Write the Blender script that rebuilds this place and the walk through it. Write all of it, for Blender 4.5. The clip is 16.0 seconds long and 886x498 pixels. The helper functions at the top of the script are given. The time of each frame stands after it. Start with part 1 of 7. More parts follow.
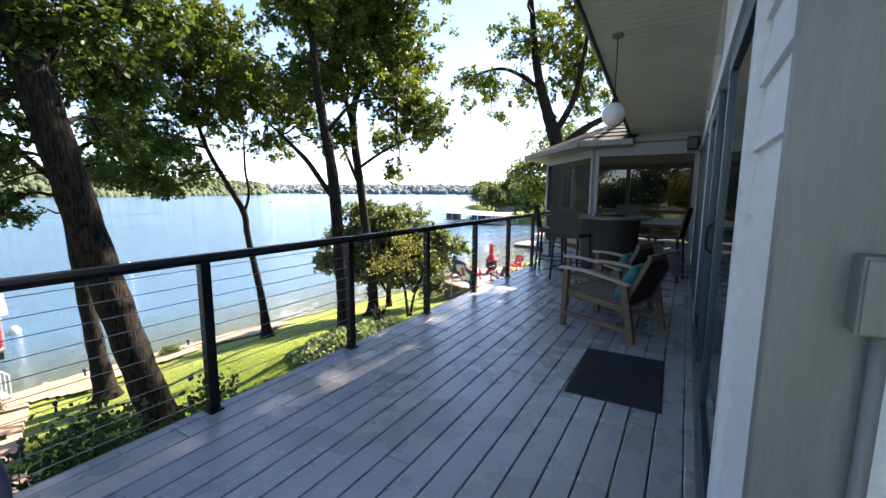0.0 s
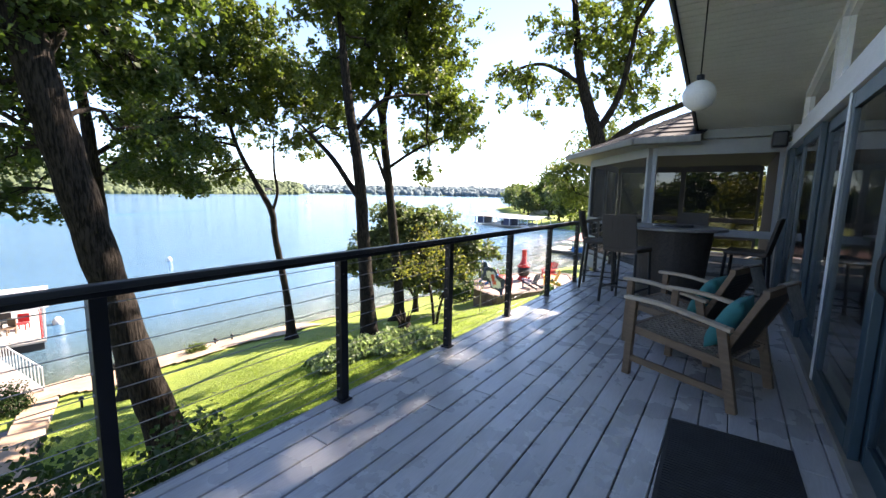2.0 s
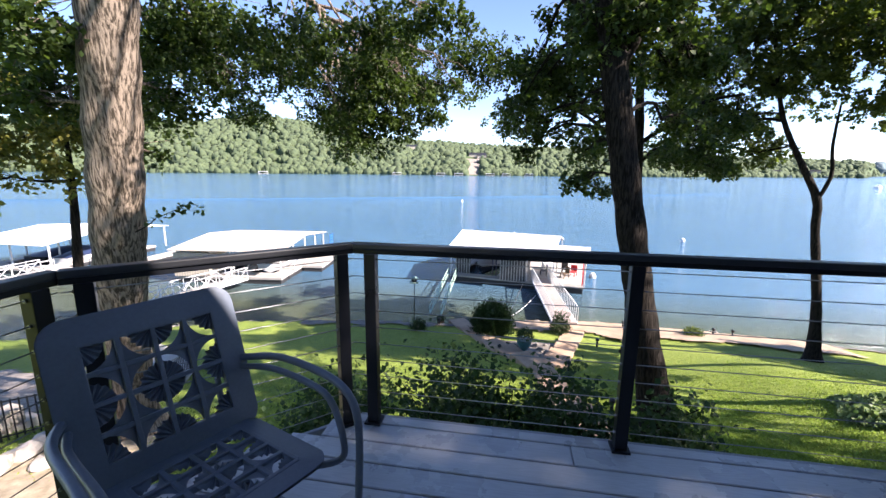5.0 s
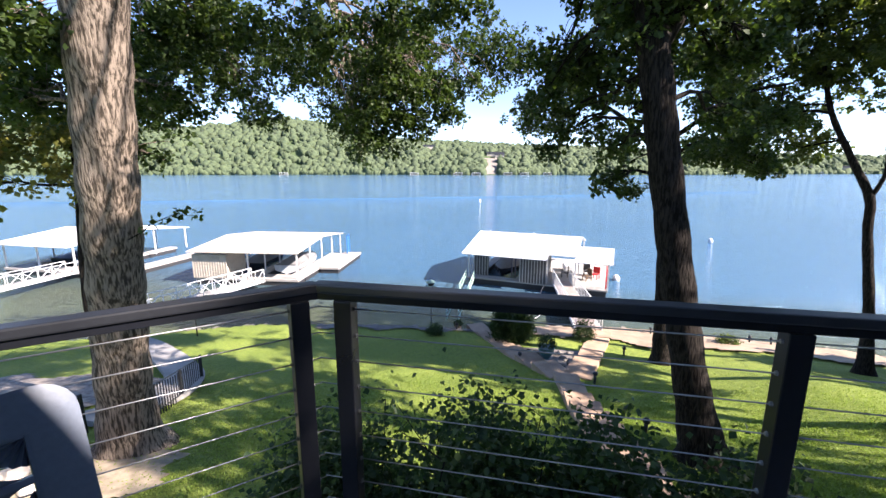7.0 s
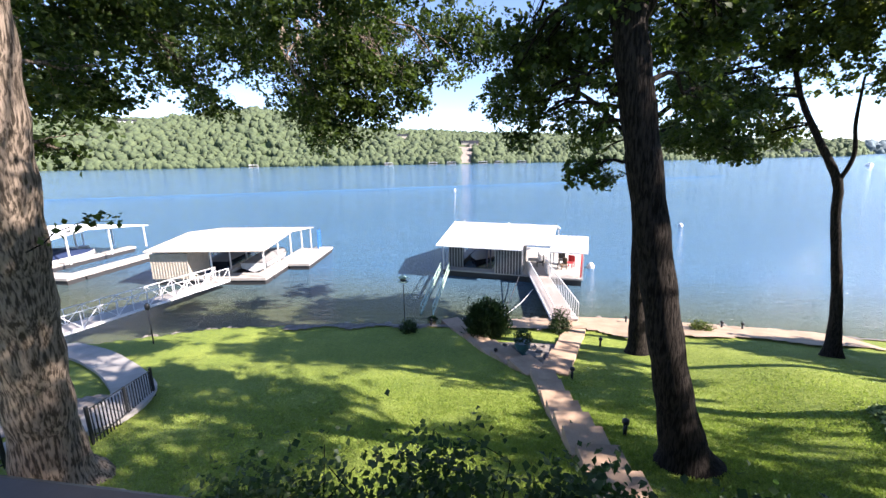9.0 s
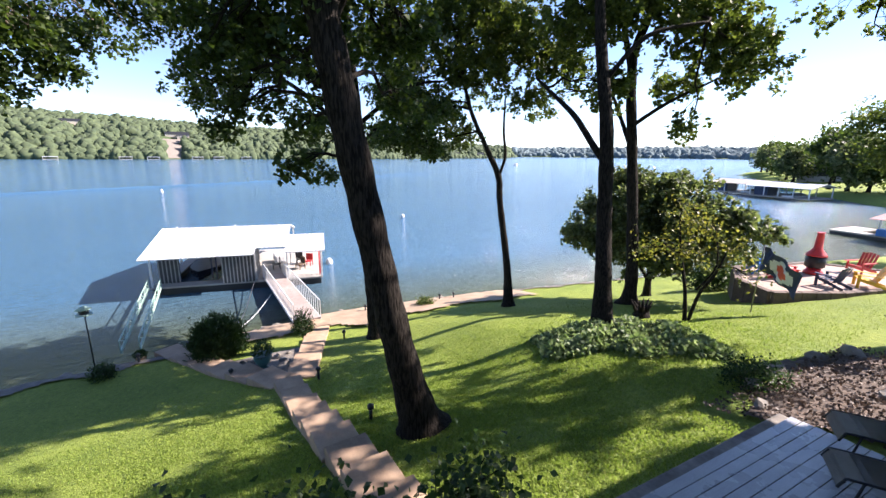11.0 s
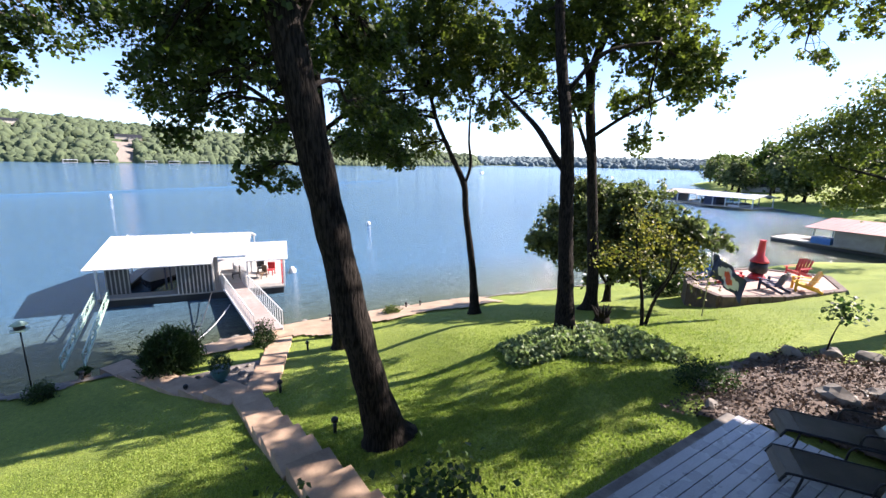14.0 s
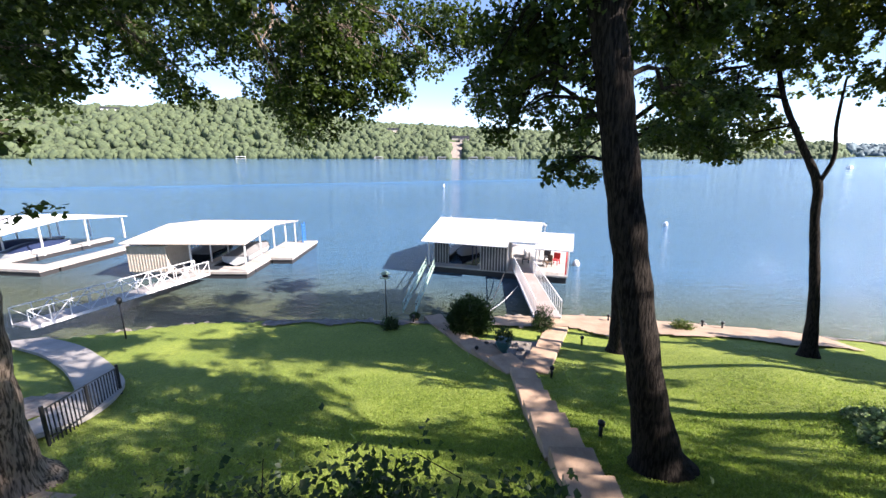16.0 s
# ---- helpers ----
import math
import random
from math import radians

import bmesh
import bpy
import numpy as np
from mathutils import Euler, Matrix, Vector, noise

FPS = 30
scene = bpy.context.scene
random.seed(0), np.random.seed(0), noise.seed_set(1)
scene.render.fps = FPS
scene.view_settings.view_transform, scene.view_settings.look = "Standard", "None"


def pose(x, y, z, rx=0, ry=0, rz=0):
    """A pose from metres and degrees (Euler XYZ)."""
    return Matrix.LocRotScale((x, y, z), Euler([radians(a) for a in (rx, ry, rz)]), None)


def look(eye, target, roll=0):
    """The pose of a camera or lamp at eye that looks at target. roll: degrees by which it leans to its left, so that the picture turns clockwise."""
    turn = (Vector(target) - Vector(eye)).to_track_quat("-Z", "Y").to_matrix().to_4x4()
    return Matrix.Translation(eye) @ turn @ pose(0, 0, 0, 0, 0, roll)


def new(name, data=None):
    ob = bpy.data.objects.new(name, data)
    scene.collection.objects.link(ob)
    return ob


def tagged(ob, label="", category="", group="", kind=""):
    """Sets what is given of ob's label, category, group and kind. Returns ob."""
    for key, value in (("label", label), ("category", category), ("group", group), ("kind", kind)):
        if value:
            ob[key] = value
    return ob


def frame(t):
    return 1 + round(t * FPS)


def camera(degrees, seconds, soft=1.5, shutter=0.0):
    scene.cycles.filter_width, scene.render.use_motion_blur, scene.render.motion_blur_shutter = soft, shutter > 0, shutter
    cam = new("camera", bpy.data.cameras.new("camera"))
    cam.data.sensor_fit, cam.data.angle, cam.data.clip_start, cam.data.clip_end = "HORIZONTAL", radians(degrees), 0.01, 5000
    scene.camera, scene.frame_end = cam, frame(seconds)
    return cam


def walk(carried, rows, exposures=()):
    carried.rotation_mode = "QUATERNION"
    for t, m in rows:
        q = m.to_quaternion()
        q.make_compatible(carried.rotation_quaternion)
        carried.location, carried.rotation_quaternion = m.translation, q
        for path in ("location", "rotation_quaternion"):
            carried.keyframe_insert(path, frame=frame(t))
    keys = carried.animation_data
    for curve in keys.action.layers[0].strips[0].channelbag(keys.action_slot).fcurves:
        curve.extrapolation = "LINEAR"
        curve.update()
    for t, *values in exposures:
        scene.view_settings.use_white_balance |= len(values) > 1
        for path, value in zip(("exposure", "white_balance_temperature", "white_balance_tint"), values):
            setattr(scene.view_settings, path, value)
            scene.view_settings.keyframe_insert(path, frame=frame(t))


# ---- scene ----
cam = camera(94.4, 16.0)
PATH = [
    (0, (1.095, 1.824, 1.377), (0.086, 3.529, 1.106), 0.3),
    (0.5, (0.947, 2.082, 1.402), (0.015, 3.832, 1.143), 0.3),
    (1, (0.854, 2.332, 1.389), (-0.056, 4.096, 1.143), 0.5),
    (1.5, (0.762, 2.546, 1.393), (-0.212, 4.275, 1.148), 0.9),
    (2, (0.623, 2.681, 1.38), (-0.512, 4.307, 1.117), 1.2),
    (2.5, (0.547, 2.739, 1.372), (-0.821, 4.169, 1.084), 1.7),
    (3, (0.566, 2.784, 1.368), (-1.057, 3.91, 1.052), 1.8),
    (3.5, (0.522, 2.717, 1.384), (-1.305, 3.458, 1.047), 1.8),
    (4, (0.535, 2.680, 1.380), (-1.408, 3.001, 1.029), 1.5),
    (4.5, (0.550, 2.640, 1.375), (-1.415, 2.592, 1.007), 1.2),
    (5, (0.564, 2.608, 1.374), (-1.372, 2.284, 0.993), 0.6),
    (5.2, (0.531, 2.629, 1.365), (-1.389, 2.23, 0.974), 0.3),
    (7.3, (-0.301, 2.479, 1.371), (-2.221, 2.067, 0.992), -0.1),
    (7.5, (-0.356, 2.502, 1.38), (-2.276, 2.09, 0.999), -1.0),
    (8, (-0.589, 2.507, 1.458), (-2.502, 2.078, 1.063), -0.5),
    (8.2, (-0.681, 2.498, 1.448), (-2.592, 2.061, 1.049), -0.7),
    (10.3, (-1.365, 2.896, 1.374), (-3.261, 3.311, 0.891), -0.3),
    (10.5, (-1.365, 2.918, 1.36), (-3.225, 3.48, 0.885), -0.1),
    (11, (-1.365, 2.952, 1.342), (-3.099, 3.842, 0.894), 0.5),
    (11.5, (-1.365, 2.971, 1.328), (-2.948, 4.117, 0.904), 0.8),
    (12, (-1.365, 2.972, 1.355), (-2.822, 4.28, 0.948), 0.8),
    (12.5, (-1.365, 2.963, 1.365), (-2.755, 4.344, 0.964), 0.8),
    (13, (-1.365, 2.98, 1.348), (-2.778, 4.338, 0.95), 0.9),
    (13.5, (-1.365, 2.983, 1.355), (-2.879, 4.227, 0.953), 1.0),
    (14, (-1.349, 2.974, 1.383), (-3.011, 4.008, 0.972), 1.3),
    (14.5, (-1.340, 2.971, 1.395), (-3.151, 3.707, 0.971), 1.4),
    (15, (-1.314, 2.919, 1.409), (-3.224, 3.327, 0.976), 1.4),
    (15.5, (-1.317, 2.878, 1.435), (-3.265, 2.93, 0.988), 0.8),
    (16, (-1.357, 2.875, 1.393), (-3.289, 2.629, 0.938), 0.2),
]
EXPOSURE = 1.72
walk(cam, [(t, look(eye, target, roll)) for t, eye, target, roll in PATH], [(0.0, EXPOSURE + 0.68, 7500, 20), (1.0, EXPOSURE + 0.85, 7400, 20), (2.4, EXPOSURE + 0.8, 7300, 20), (3.6, EXPOSURE + 0.42, 6900, 21), (5.0, EXPOSURE + 0.28, 6650, 21), (8.2, EXPOSURE + 0.28, 6620, 21), (10.5, EXPOSURE + 0.06, 6620, 21), (16.0, EXPOSURE + 0.1, 6600, 21)])

# ---- light ----
SUN_ELEV, SUN_AZ = radians(37), radians(13)  # azimuth from +y towards +x
world = bpy.data.worlds.new("sky")
scene.world = world
world.use_nodes = True
wn = world.node_tree
sky = wn.nodes.new("ShaderNodeTexSky")
sky.sky_type, sky.sun_disc = "NISHITA", False
sky.sun_elevation, sky.sun_rotation = SUN_ELEV, SUN_AZ
sky.air_density, sky.dust_density, sky.ozone_density = 0.72, 0.0, 3.0
wn.links.new(sky.outputs[0], wn.nodes["Background"].inputs[0])
wn.nodes["Background"].inputs[1].default_value = 0.092
sun_data = bpy.data.lights.new("sun", "SUN")
sun_data.energy, sun_data.angle, sun_data.color = 5.0, radians(0.53), (1.0, 0.94, 0.85)
sun = new("sun", sun_data)
sun_way = Vector((math.sin(SUN_AZ) * math.cos(SUN_ELEV), math.cos(SUN_AZ) * math.cos(SUN_ELEV), math.sin(SUN_ELEV)))
sun.matrix_world = look(tuple(sun_way * 60), (0, 0, 0))


# ---- materials ----
def node_mat(name):
    m = bpy.data.materials.new(name)
    m.use_nodes = True
    nt = m.node_tree
    return m, nt, nt.nodes["Principled BSDF"]


def ramp_of(nt, fac, stops):
    r = nt.nodes.new("ShaderNodeValToRGB")
    els = r.color_ramp.elements
    while len(els) < len(stops):
        els.new(0.5)
    for e, (p, c) in zip(els, stops):
        e.position, e.color = p, (*c, 1)
    nt.links.new(fac, r.inputs[0])
    return r.outputs[0]


def noise_of(nt, scale, detail=4, rough=0.55, coords=None, stretch=None, dist=0.0):
    n = nt.nodes.new("ShaderNodeTexNoise")
    n.inputs["Scale"].default_value, n.inputs["Detail"].default_value, n.inputs["Roughness"].default_value = scale, detail, rough
    n.inputs["Distortion"].default_value = dist
    tc = nt.nodes.new("ShaderNodeTexCoord")
    src = tc.outputs[coords or "Object"]
    if stretch:
        mp = nt.nodes.new("ShaderNodeMapping")
        mp.inputs["Scale"].default_value = stretch
        nt.links.new(src, mp.inputs[0])
        src = mp.outputs[0]
    nt.links.new(src, n.inputs["Vector"])
    return n.outputs["Fac"]


def mixed(nt, a, b, fac=0.5, mode="MIX"):
    x = nt.nodes.new("ShaderNodeMix")
    x.data_type, x.blend_type = "RGBA", mode
    for sock, v in ((x.inputs[0], fac), (x.inputs[6], a), (x.inputs[7], b)):
        if isinstance(v, (int, float)):
            sock.default_value = v
        elif isinstance(v, tuple):
            sock.default_value = (*v, 1)
        else:
            nt.links.new(v, sock)
    return x.outputs[2]


def bump_of(nt, bsdf, height, strength=0.3, distance=0.01):
    b = nt.nodes.new("ShaderNodeBump")
    b.inputs["Strength"].default_value, b.inputs["Distance"].default_value = strength, distance
    nt.links.new(height, b.inputs["Height"])
    nt.links.new(b.outputs[0], bsdf.inputs["Normal"])


def surface(name, dark, light, rough=0.6, metal=0.0, scale=6.0, fine=60.0, bump=0.15, stretch=None, spec=0.5, piece=0.0):
    """A painted or natural surface with variation at two scales; piece: how far single pieces differ in value."""
    m, nt, b = node_mat(name)
    big = noise_of(nt, scale, 4, 0.6, stretch=stretch)
    small = noise_of(nt, fine, 3, 0.6, stretch=stretch)
    base = ramp_of(nt, big, [(0.3, dark), (0.7, light)])
    grain = ramp_of(nt, small, [(0.25, (0.82, 0.82, 0.82)), (0.75, (1.0, 1.0, 1.0))])
    col = mixed(nt, base, grain, 1.0, "MULTIPLY")
    if piece:
        oi = nt.nodes.new("ShaderNodeObjectInfo")
        var = ramp_of(nt, oi.outputs["Random"], [(0.0, (1 - piece,) * 3), (1.0, (1.0, 1.0, 1.0))])
        col = mixed(nt, col, var, 1.0, "MULTIPLY")
    nt.links.new(col, b.inputs["Base Color"])
    rr = nt.nodes.new("ShaderNodeMapRange")
    rr.inputs[3].default_value, rr.inputs[4].default_value = max(0.02, rough - 0.08), min(1.0, rough + 0.08)
    nt.links.new(big, rr.inputs[0])
    nt.links.new(rr.outputs[0], b.inputs["Roughness"])
    b.inputs["Metallic"].default_value = metal
    b.inputs["Specular IOR Level"].default_value = spec
    if bump:
        bump_of(nt, b, small, bump, 0.004)
    return m


def make_board_mat(name, dark, light, rough):
    """Composite decking: embossed grain that runs along y."""
    m, nt, b = node_mat(name)
    oi = nt.nodes.new("ShaderNodeObjectInfo")
    tc = nt.nodes.new("ShaderNodeTexCoord")
    off = nt.nodes.new("ShaderNodeVectorMath")
    off.operation = "SCALE"
    off.inputs[0].default_value = (7.0, 31.0, 3.0)
    nt.links.new(oi.outputs["Random"], off.inputs["Scale"])
    add = nt.nodes.new("ShaderNodeVectorMath")
    nt.links.new(tc.outputs["Object"], add.inputs[0])
    nt.links.new(off.outputs[0], add.inputs[1])
    mp = nt.nodes.new("ShaderNodeMapping")
    mp.inputs["Scale"].default_value = (9.0, 0.9, 1.0)
    nt.links.new(add.outputs[0], mp.inputs[0])
    n = nt.nodes.new("ShaderNodeTexNoise")
    n.inputs["Scale"].default_value, n.inputs["Detail"].default_value = 1.3, 2
    nt.links.new(mp.outputs[0], n.inputs["Vector"])
    mul = nt.nodes.new("ShaderNodeMath")
    mul.operation = "MULTIPLY"
    mul.inputs[1].default_value = 95.0
    nt.links.new(n.outputs["Fac"], mul.inputs[0])
    sn = nt.nodes.new("ShaderNodeMath")
    sn.operation = "SINE"
    nt.links.new(mul.outputs[0], sn.inputs[0])
    mp2 = nt.nodes.new("ShaderNodeMapping")
    mp2.inputs["Scale"].default_value = (140.0, 5.0, 1.0)
    nt.links.new(add.outputs[0], mp2.inputs[0])
    fine = nt.nodes.new("ShaderNodeTexNoise")
    fine.inputs["Scale"].default_value = 1.0
    nt.links.new(mp2.outputs[0], fine.inputs["Vector"])
    h = nt.nodes.new("ShaderNodeMath")
    h.operation = "MULTIPLY_ADD"
    h.inputs[1].default_value = 0.35
    nt.links.new(sn.outputs[0], h.inputs[0])
    nt.links.new(fine.outputs["Fac"], h.inputs[2])
    blotch = noise_of(nt, 2.2, 5, 0.6)
    col = ramp_of(nt, blotch, [(0.3, dark), (0.7, light)])
    var = ramp_of(nt, oi.outputs["Random"], [(0.0, (0.86, 0.86, 0.88)), (1.0, (1.0, 1.0, 1.0))])
    col = mixed(nt, col, var, 1.0, "MULTIPLY")
    lines = ramp_of(nt, h.outputs[0], [(0.2, (0.9, 0.9, 0.9)), (0.8, (1.0, 1.0, 1.0))])
    nt.links.new(mixed(nt, col, lines, 1.0, "MULTIPLY"), b.inputs["Base Color"])
    rr = nt.nodes.new("ShaderNodeMapRange")
    rr.inputs[3].default_value, rr.inputs[4].default_value = rough - 0.1, rough + 0.12
    nt.links.new(blotch, rr.inputs[0])
    nt.links.new(rr.outputs[0], b.inputs["Roughness"])
    b.inputs["Specular IOR Level"].default_value = 1.0
    bump_of(nt, b, h.outputs[0], 0.2, 0.0016)
    return m


def leaf_mat(name, dark, light, trans, piece=True):
    m, nt, b = node_mat(name)
    geo = nt.nodes.new("ShaderNodeNewGeometry")
    col = ramp_of(nt, geo.outputs["Random Per Island"], [(0.0, dark), (1.0, light)])
    nt.links.new(col, b.inputs["Base Color"])
    b.inputs["Roughness"].default_value = 0.5
    b.inputs["Specular IOR Level"].default_value = 0.3
    tr = nt.nodes.new("ShaderNodeBsdfTranslucent")
    nt.links.new(mixed(nt, col, trans, 1.0, "MULTIPLY"), tr.inputs[0])
    mx = nt.nodes.new("ShaderNodeMixShader")
    mx.inputs[0].default_value = 0.45
    nt.links.new(b.outputs[0], mx.inputs[1])
    nt.links.new(tr.outputs[0], mx.inputs[2])
    nt.links.new(mx.outputs[0], nt.nodes["Material Output"].inputs[0])
    return m


def make_bark(name, dark, light, scale):
    m, nt, b = node_mat(name)
    ridges = noise_of(nt, scale * 1.3, 6, 0.6, stretch=(1, 1, 0.16), dist=0.25)
    patch = noise_of(nt, 1.3, 3, 0.5)
    col = mixed(nt, ramp_of(nt, ridges, [(0.42, dark), (0.57, light)]), ramp_of(nt, patch, [(0.3, (0.75, 0.75, 0.75)), (0.7, (1, 1, 1))]), 1.0, "MULTIPLY")
    nt.links.new(col, b.inputs["Base Color"])
    b.inputs["Roughness"].default_value = 0.9
    b.inputs["Specular IOR Level"].default_value = 0.1
    bump_of(nt, b, ridges, 1.0, 0.035)
    return m


def make_grass():
    m, nt, b = node_mat("lawn_grass")
    big = noise_of(nt, 0.35, 4, 0.6)
    mid = noise_of(nt, 7.0, 6, 0.8)
    fine = noise_of(nt, 60.0, 4, 0.7)
    c1 = ramp_of(nt, big, [(0.3, (0.205, 0.275, 0.06)), (0.7, (0.325, 0.385, 0.09))])
    c2 = ramp_of(nt, mid, [(0.3, (0.5, 0.58, 0.5)), (0.72, (1.2, 1.15, 1.05))])
    c3 = ramp_of(nt, fine, [(0.3, (0.42, 0.48, 0.4)), (0.7, (1.2, 1.18, 1.1))])
    tc = nt.nodes.new("ShaderNodeTexCoord")
    sep = nt.nodes.new("ShaderNodeSeparateXYZ")
    nt.links.new(tc.outputs["Object"], sep.inputs[0])
    wild = nt.nodes.new("ShaderNodeMapRange")  # rough undergrowth across the lake
    wild.inputs[1].default_value, wild.inputs[2].default_value = -200.0, -260.0
    nt.links.new(sep.outputs[0], wild.inputs[0])
    turf = mixed(nt, mixed(nt, c1, c2, 1.0, "MULTIPLY"), c3, 1.0, "MULTIPLY")
    nt.links.new(mixed(nt, turf, (0.07, 0.1, 0.045), wild.outputs[0]), b.inputs["Base Color"])
    b.inputs["Roughness"].default_value = 0.85
    b.inputs["Specular IOR Level"].default_value = 0.2
    bump_of(nt, b, fine, 0.9, 0.04)
    return m


def make_water():
    m, nt, b = node_mat("lake_water")
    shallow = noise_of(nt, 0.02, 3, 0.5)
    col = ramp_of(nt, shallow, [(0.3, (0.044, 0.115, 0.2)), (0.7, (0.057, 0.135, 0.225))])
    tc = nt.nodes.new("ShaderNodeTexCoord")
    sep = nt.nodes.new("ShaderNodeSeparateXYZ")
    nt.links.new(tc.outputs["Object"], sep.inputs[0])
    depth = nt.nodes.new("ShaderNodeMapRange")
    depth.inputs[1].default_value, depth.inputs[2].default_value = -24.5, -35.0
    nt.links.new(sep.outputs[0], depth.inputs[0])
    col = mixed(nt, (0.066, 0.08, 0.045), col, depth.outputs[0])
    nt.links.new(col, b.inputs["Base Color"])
    b.inputs["Roughness"].default_value = 0.1
    b.inputs["IOR"].default_value = 1.4
    ripple = noise_of(nt, 2.0, 6, 0.65, stretch=(1.0, 0.36, 1.0))
    swell = noise_of(nt, 0.16, 4, 0.6, stretch=(1.0, 0.3, 1.0))
    mx = nt.nodes.new("ShaderNodeMath")
    mx.operation = "MULTIPLY_ADD"
    mx.inputs[1].default_value = 1.0
    nt.links.new(swell, mx.inputs[0])
    nt.links.new(ripple, mx.inputs[2])
    bump_of(nt, b, mx.outputs[0], 1.0, 0.36)
    return m


def plain(name, col, rough=0.5, metal=0.0):
    return surface(name, tuple(c * 0.86 for c in col), col, rough, metal, 5.0, 90.0, 0.06)


M_BOARD = make_board_mat("grey_deck_board", (0.37, 0.372, 0.378), (0.47, 0.473, 0.48), 0.27)
M_FASCIA = plain("grey_fascia", (0.24, 0.25, 0.27), 0.5)
M_RAIL = surface("black_rail_paint", (0.007, 0.008, 0.01), (0.011, 0.012, 0.016), 0.3, 0, 5.0, 90.0, 0.04, spec=0.26)
M_CAP = surface("satin_rail_cap", (0.012, 0.013, 0.016), (0.018, 0.02, 0.024), 0.38, 0, 5.0, 90.0, 0.04, spec=0.6)
M_STEEL = plain("steel_cable", (0.3, 0.3, 0.31), 0.45, 1.0)
M_SIDING = surface("white_siding_paint", (0.72, 0.73, 0.735), (0.82, 0.825, 0.83), 0.55, 0, 3, 45, 0.25, (1, 1, 6))
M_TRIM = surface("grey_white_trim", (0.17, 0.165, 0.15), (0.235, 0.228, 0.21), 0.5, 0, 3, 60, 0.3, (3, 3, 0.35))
M_SOFFIT = surface("white_soffit", (0.6, 0.6, 0.58), (0.68, 0.68, 0.66), 0.5, 0, 2, 60, 0.05)
M_TEAL = plain("blue_grey_door_frame", (0.024, 0.056, 0.078), 0.4)
M_PORCH = plain("grey_porch_paint", (0.29, 0.31, 0.325), 0.5)
M_DARKMETAL = plain("dark_metal", (0.02, 0.022, 0.025), 0.45, 0.4)
M_LAWN = make_grass()
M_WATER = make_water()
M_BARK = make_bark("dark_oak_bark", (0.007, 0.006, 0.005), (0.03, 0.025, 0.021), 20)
M_BARK_PALE = make_bark("pale_oak_bark", (0.05, 0.04, 0.03), (0.26, 0.21, 0.165), 19)
M_LEAF = leaf_mat("oak_leaf", (0.018, 0.036, 0.01), (0.06, 0.093, 0.025), (1.7, 1.75, 0.75))
M_LEAF_Y = leaf_mat("yellow_green_leaf", (0.07, 0.1, 0.025), (0.21, 0.195, 0.05), (1.5, 1.5, 0.8))
M_LEAF_D = leaf_mat("dark_shrub_leaf", (0.018, 0.04, 0.014), (0.05, 0.085, 0.03), (1.2, 1.4, 0.8))
M_OLIVE = leaf_mat("olive_leaf", (0.05, 0.07, 0.03), (0.17, 0.2, 0.095), (1.3, 1.4, 0.8))
M_LEAF_FAR = surface("far_tree_foliage", (0.04, 0.064, 0.032), (0.092, 0.122, 0.056), 0.95, 0, 0.15, 1.2, 0.8)


# ---- building blocks ----
def ob_of(name, bm, material, parent=None, label=""):
    me = bpy.data.meshes.new(name)
    bm.to_mesh(me)
    bm.free()
    for mm in (material if isinstance(material, (list, tuple)) else [material]):
        me.materials.append(mm)
    ob = new(name, me)
    if parent is not None:
        ob.parent = parent
    if label:
        ob["label"] = label
    return ob


def part(name, bm, material, parent, label=""):
    return ob_of(name, bm, material, parent, label)


def box(bm, x0, x1, y0, y1, z0, z1, bevel=0.0, m=None):
    g = bmesh.ops.create_cube(bm, size=1.0)
    vs = g["verts"]
    bmesh.ops.scale(bm, vec=(abs(x1 - x0), abs(y1 - y0), abs(z1 - z0)), verts=vs)
    bmesh.ops.translate(bm, vec=((x0 + x1) / 2, (y0 + y1) / 2, (z0 + z1) / 2), verts=vs)
    if bevel:
        es = list({e for v in vs for e in v.link_edges})
        r = bmesh.ops.bevel(bm, geom=es, offset=bevel, segments=2, affect="EDGES", profile=0.6)
        vs = list({v for f in r["faces"] for v in f.verts} | {v for v in vs if v.is_valid})
    if m is not None:
        bmesh.ops.transform(bm, matrix=m, verts=vs)
    return vs


def boxed(*a, **k):
    bm = bmesh.new()
    box(bm, *a, **k)
    return bm


def beam(bm, a, b, w, h, bevel=0.004):
    """A bar of section w across, h up, from a to b."""
    a, b = Vector(a), Vector(b)
    d = b - a
    m = Matrix.Translation((a + b) / 2) @ d.to_track_quat("Y", "Z").to_matrix().to_4x4()
    return box(bm, -w / 2, w / 2, -d.length / 2, d.length / 2, -h / 2, h / 2, bevel, m)


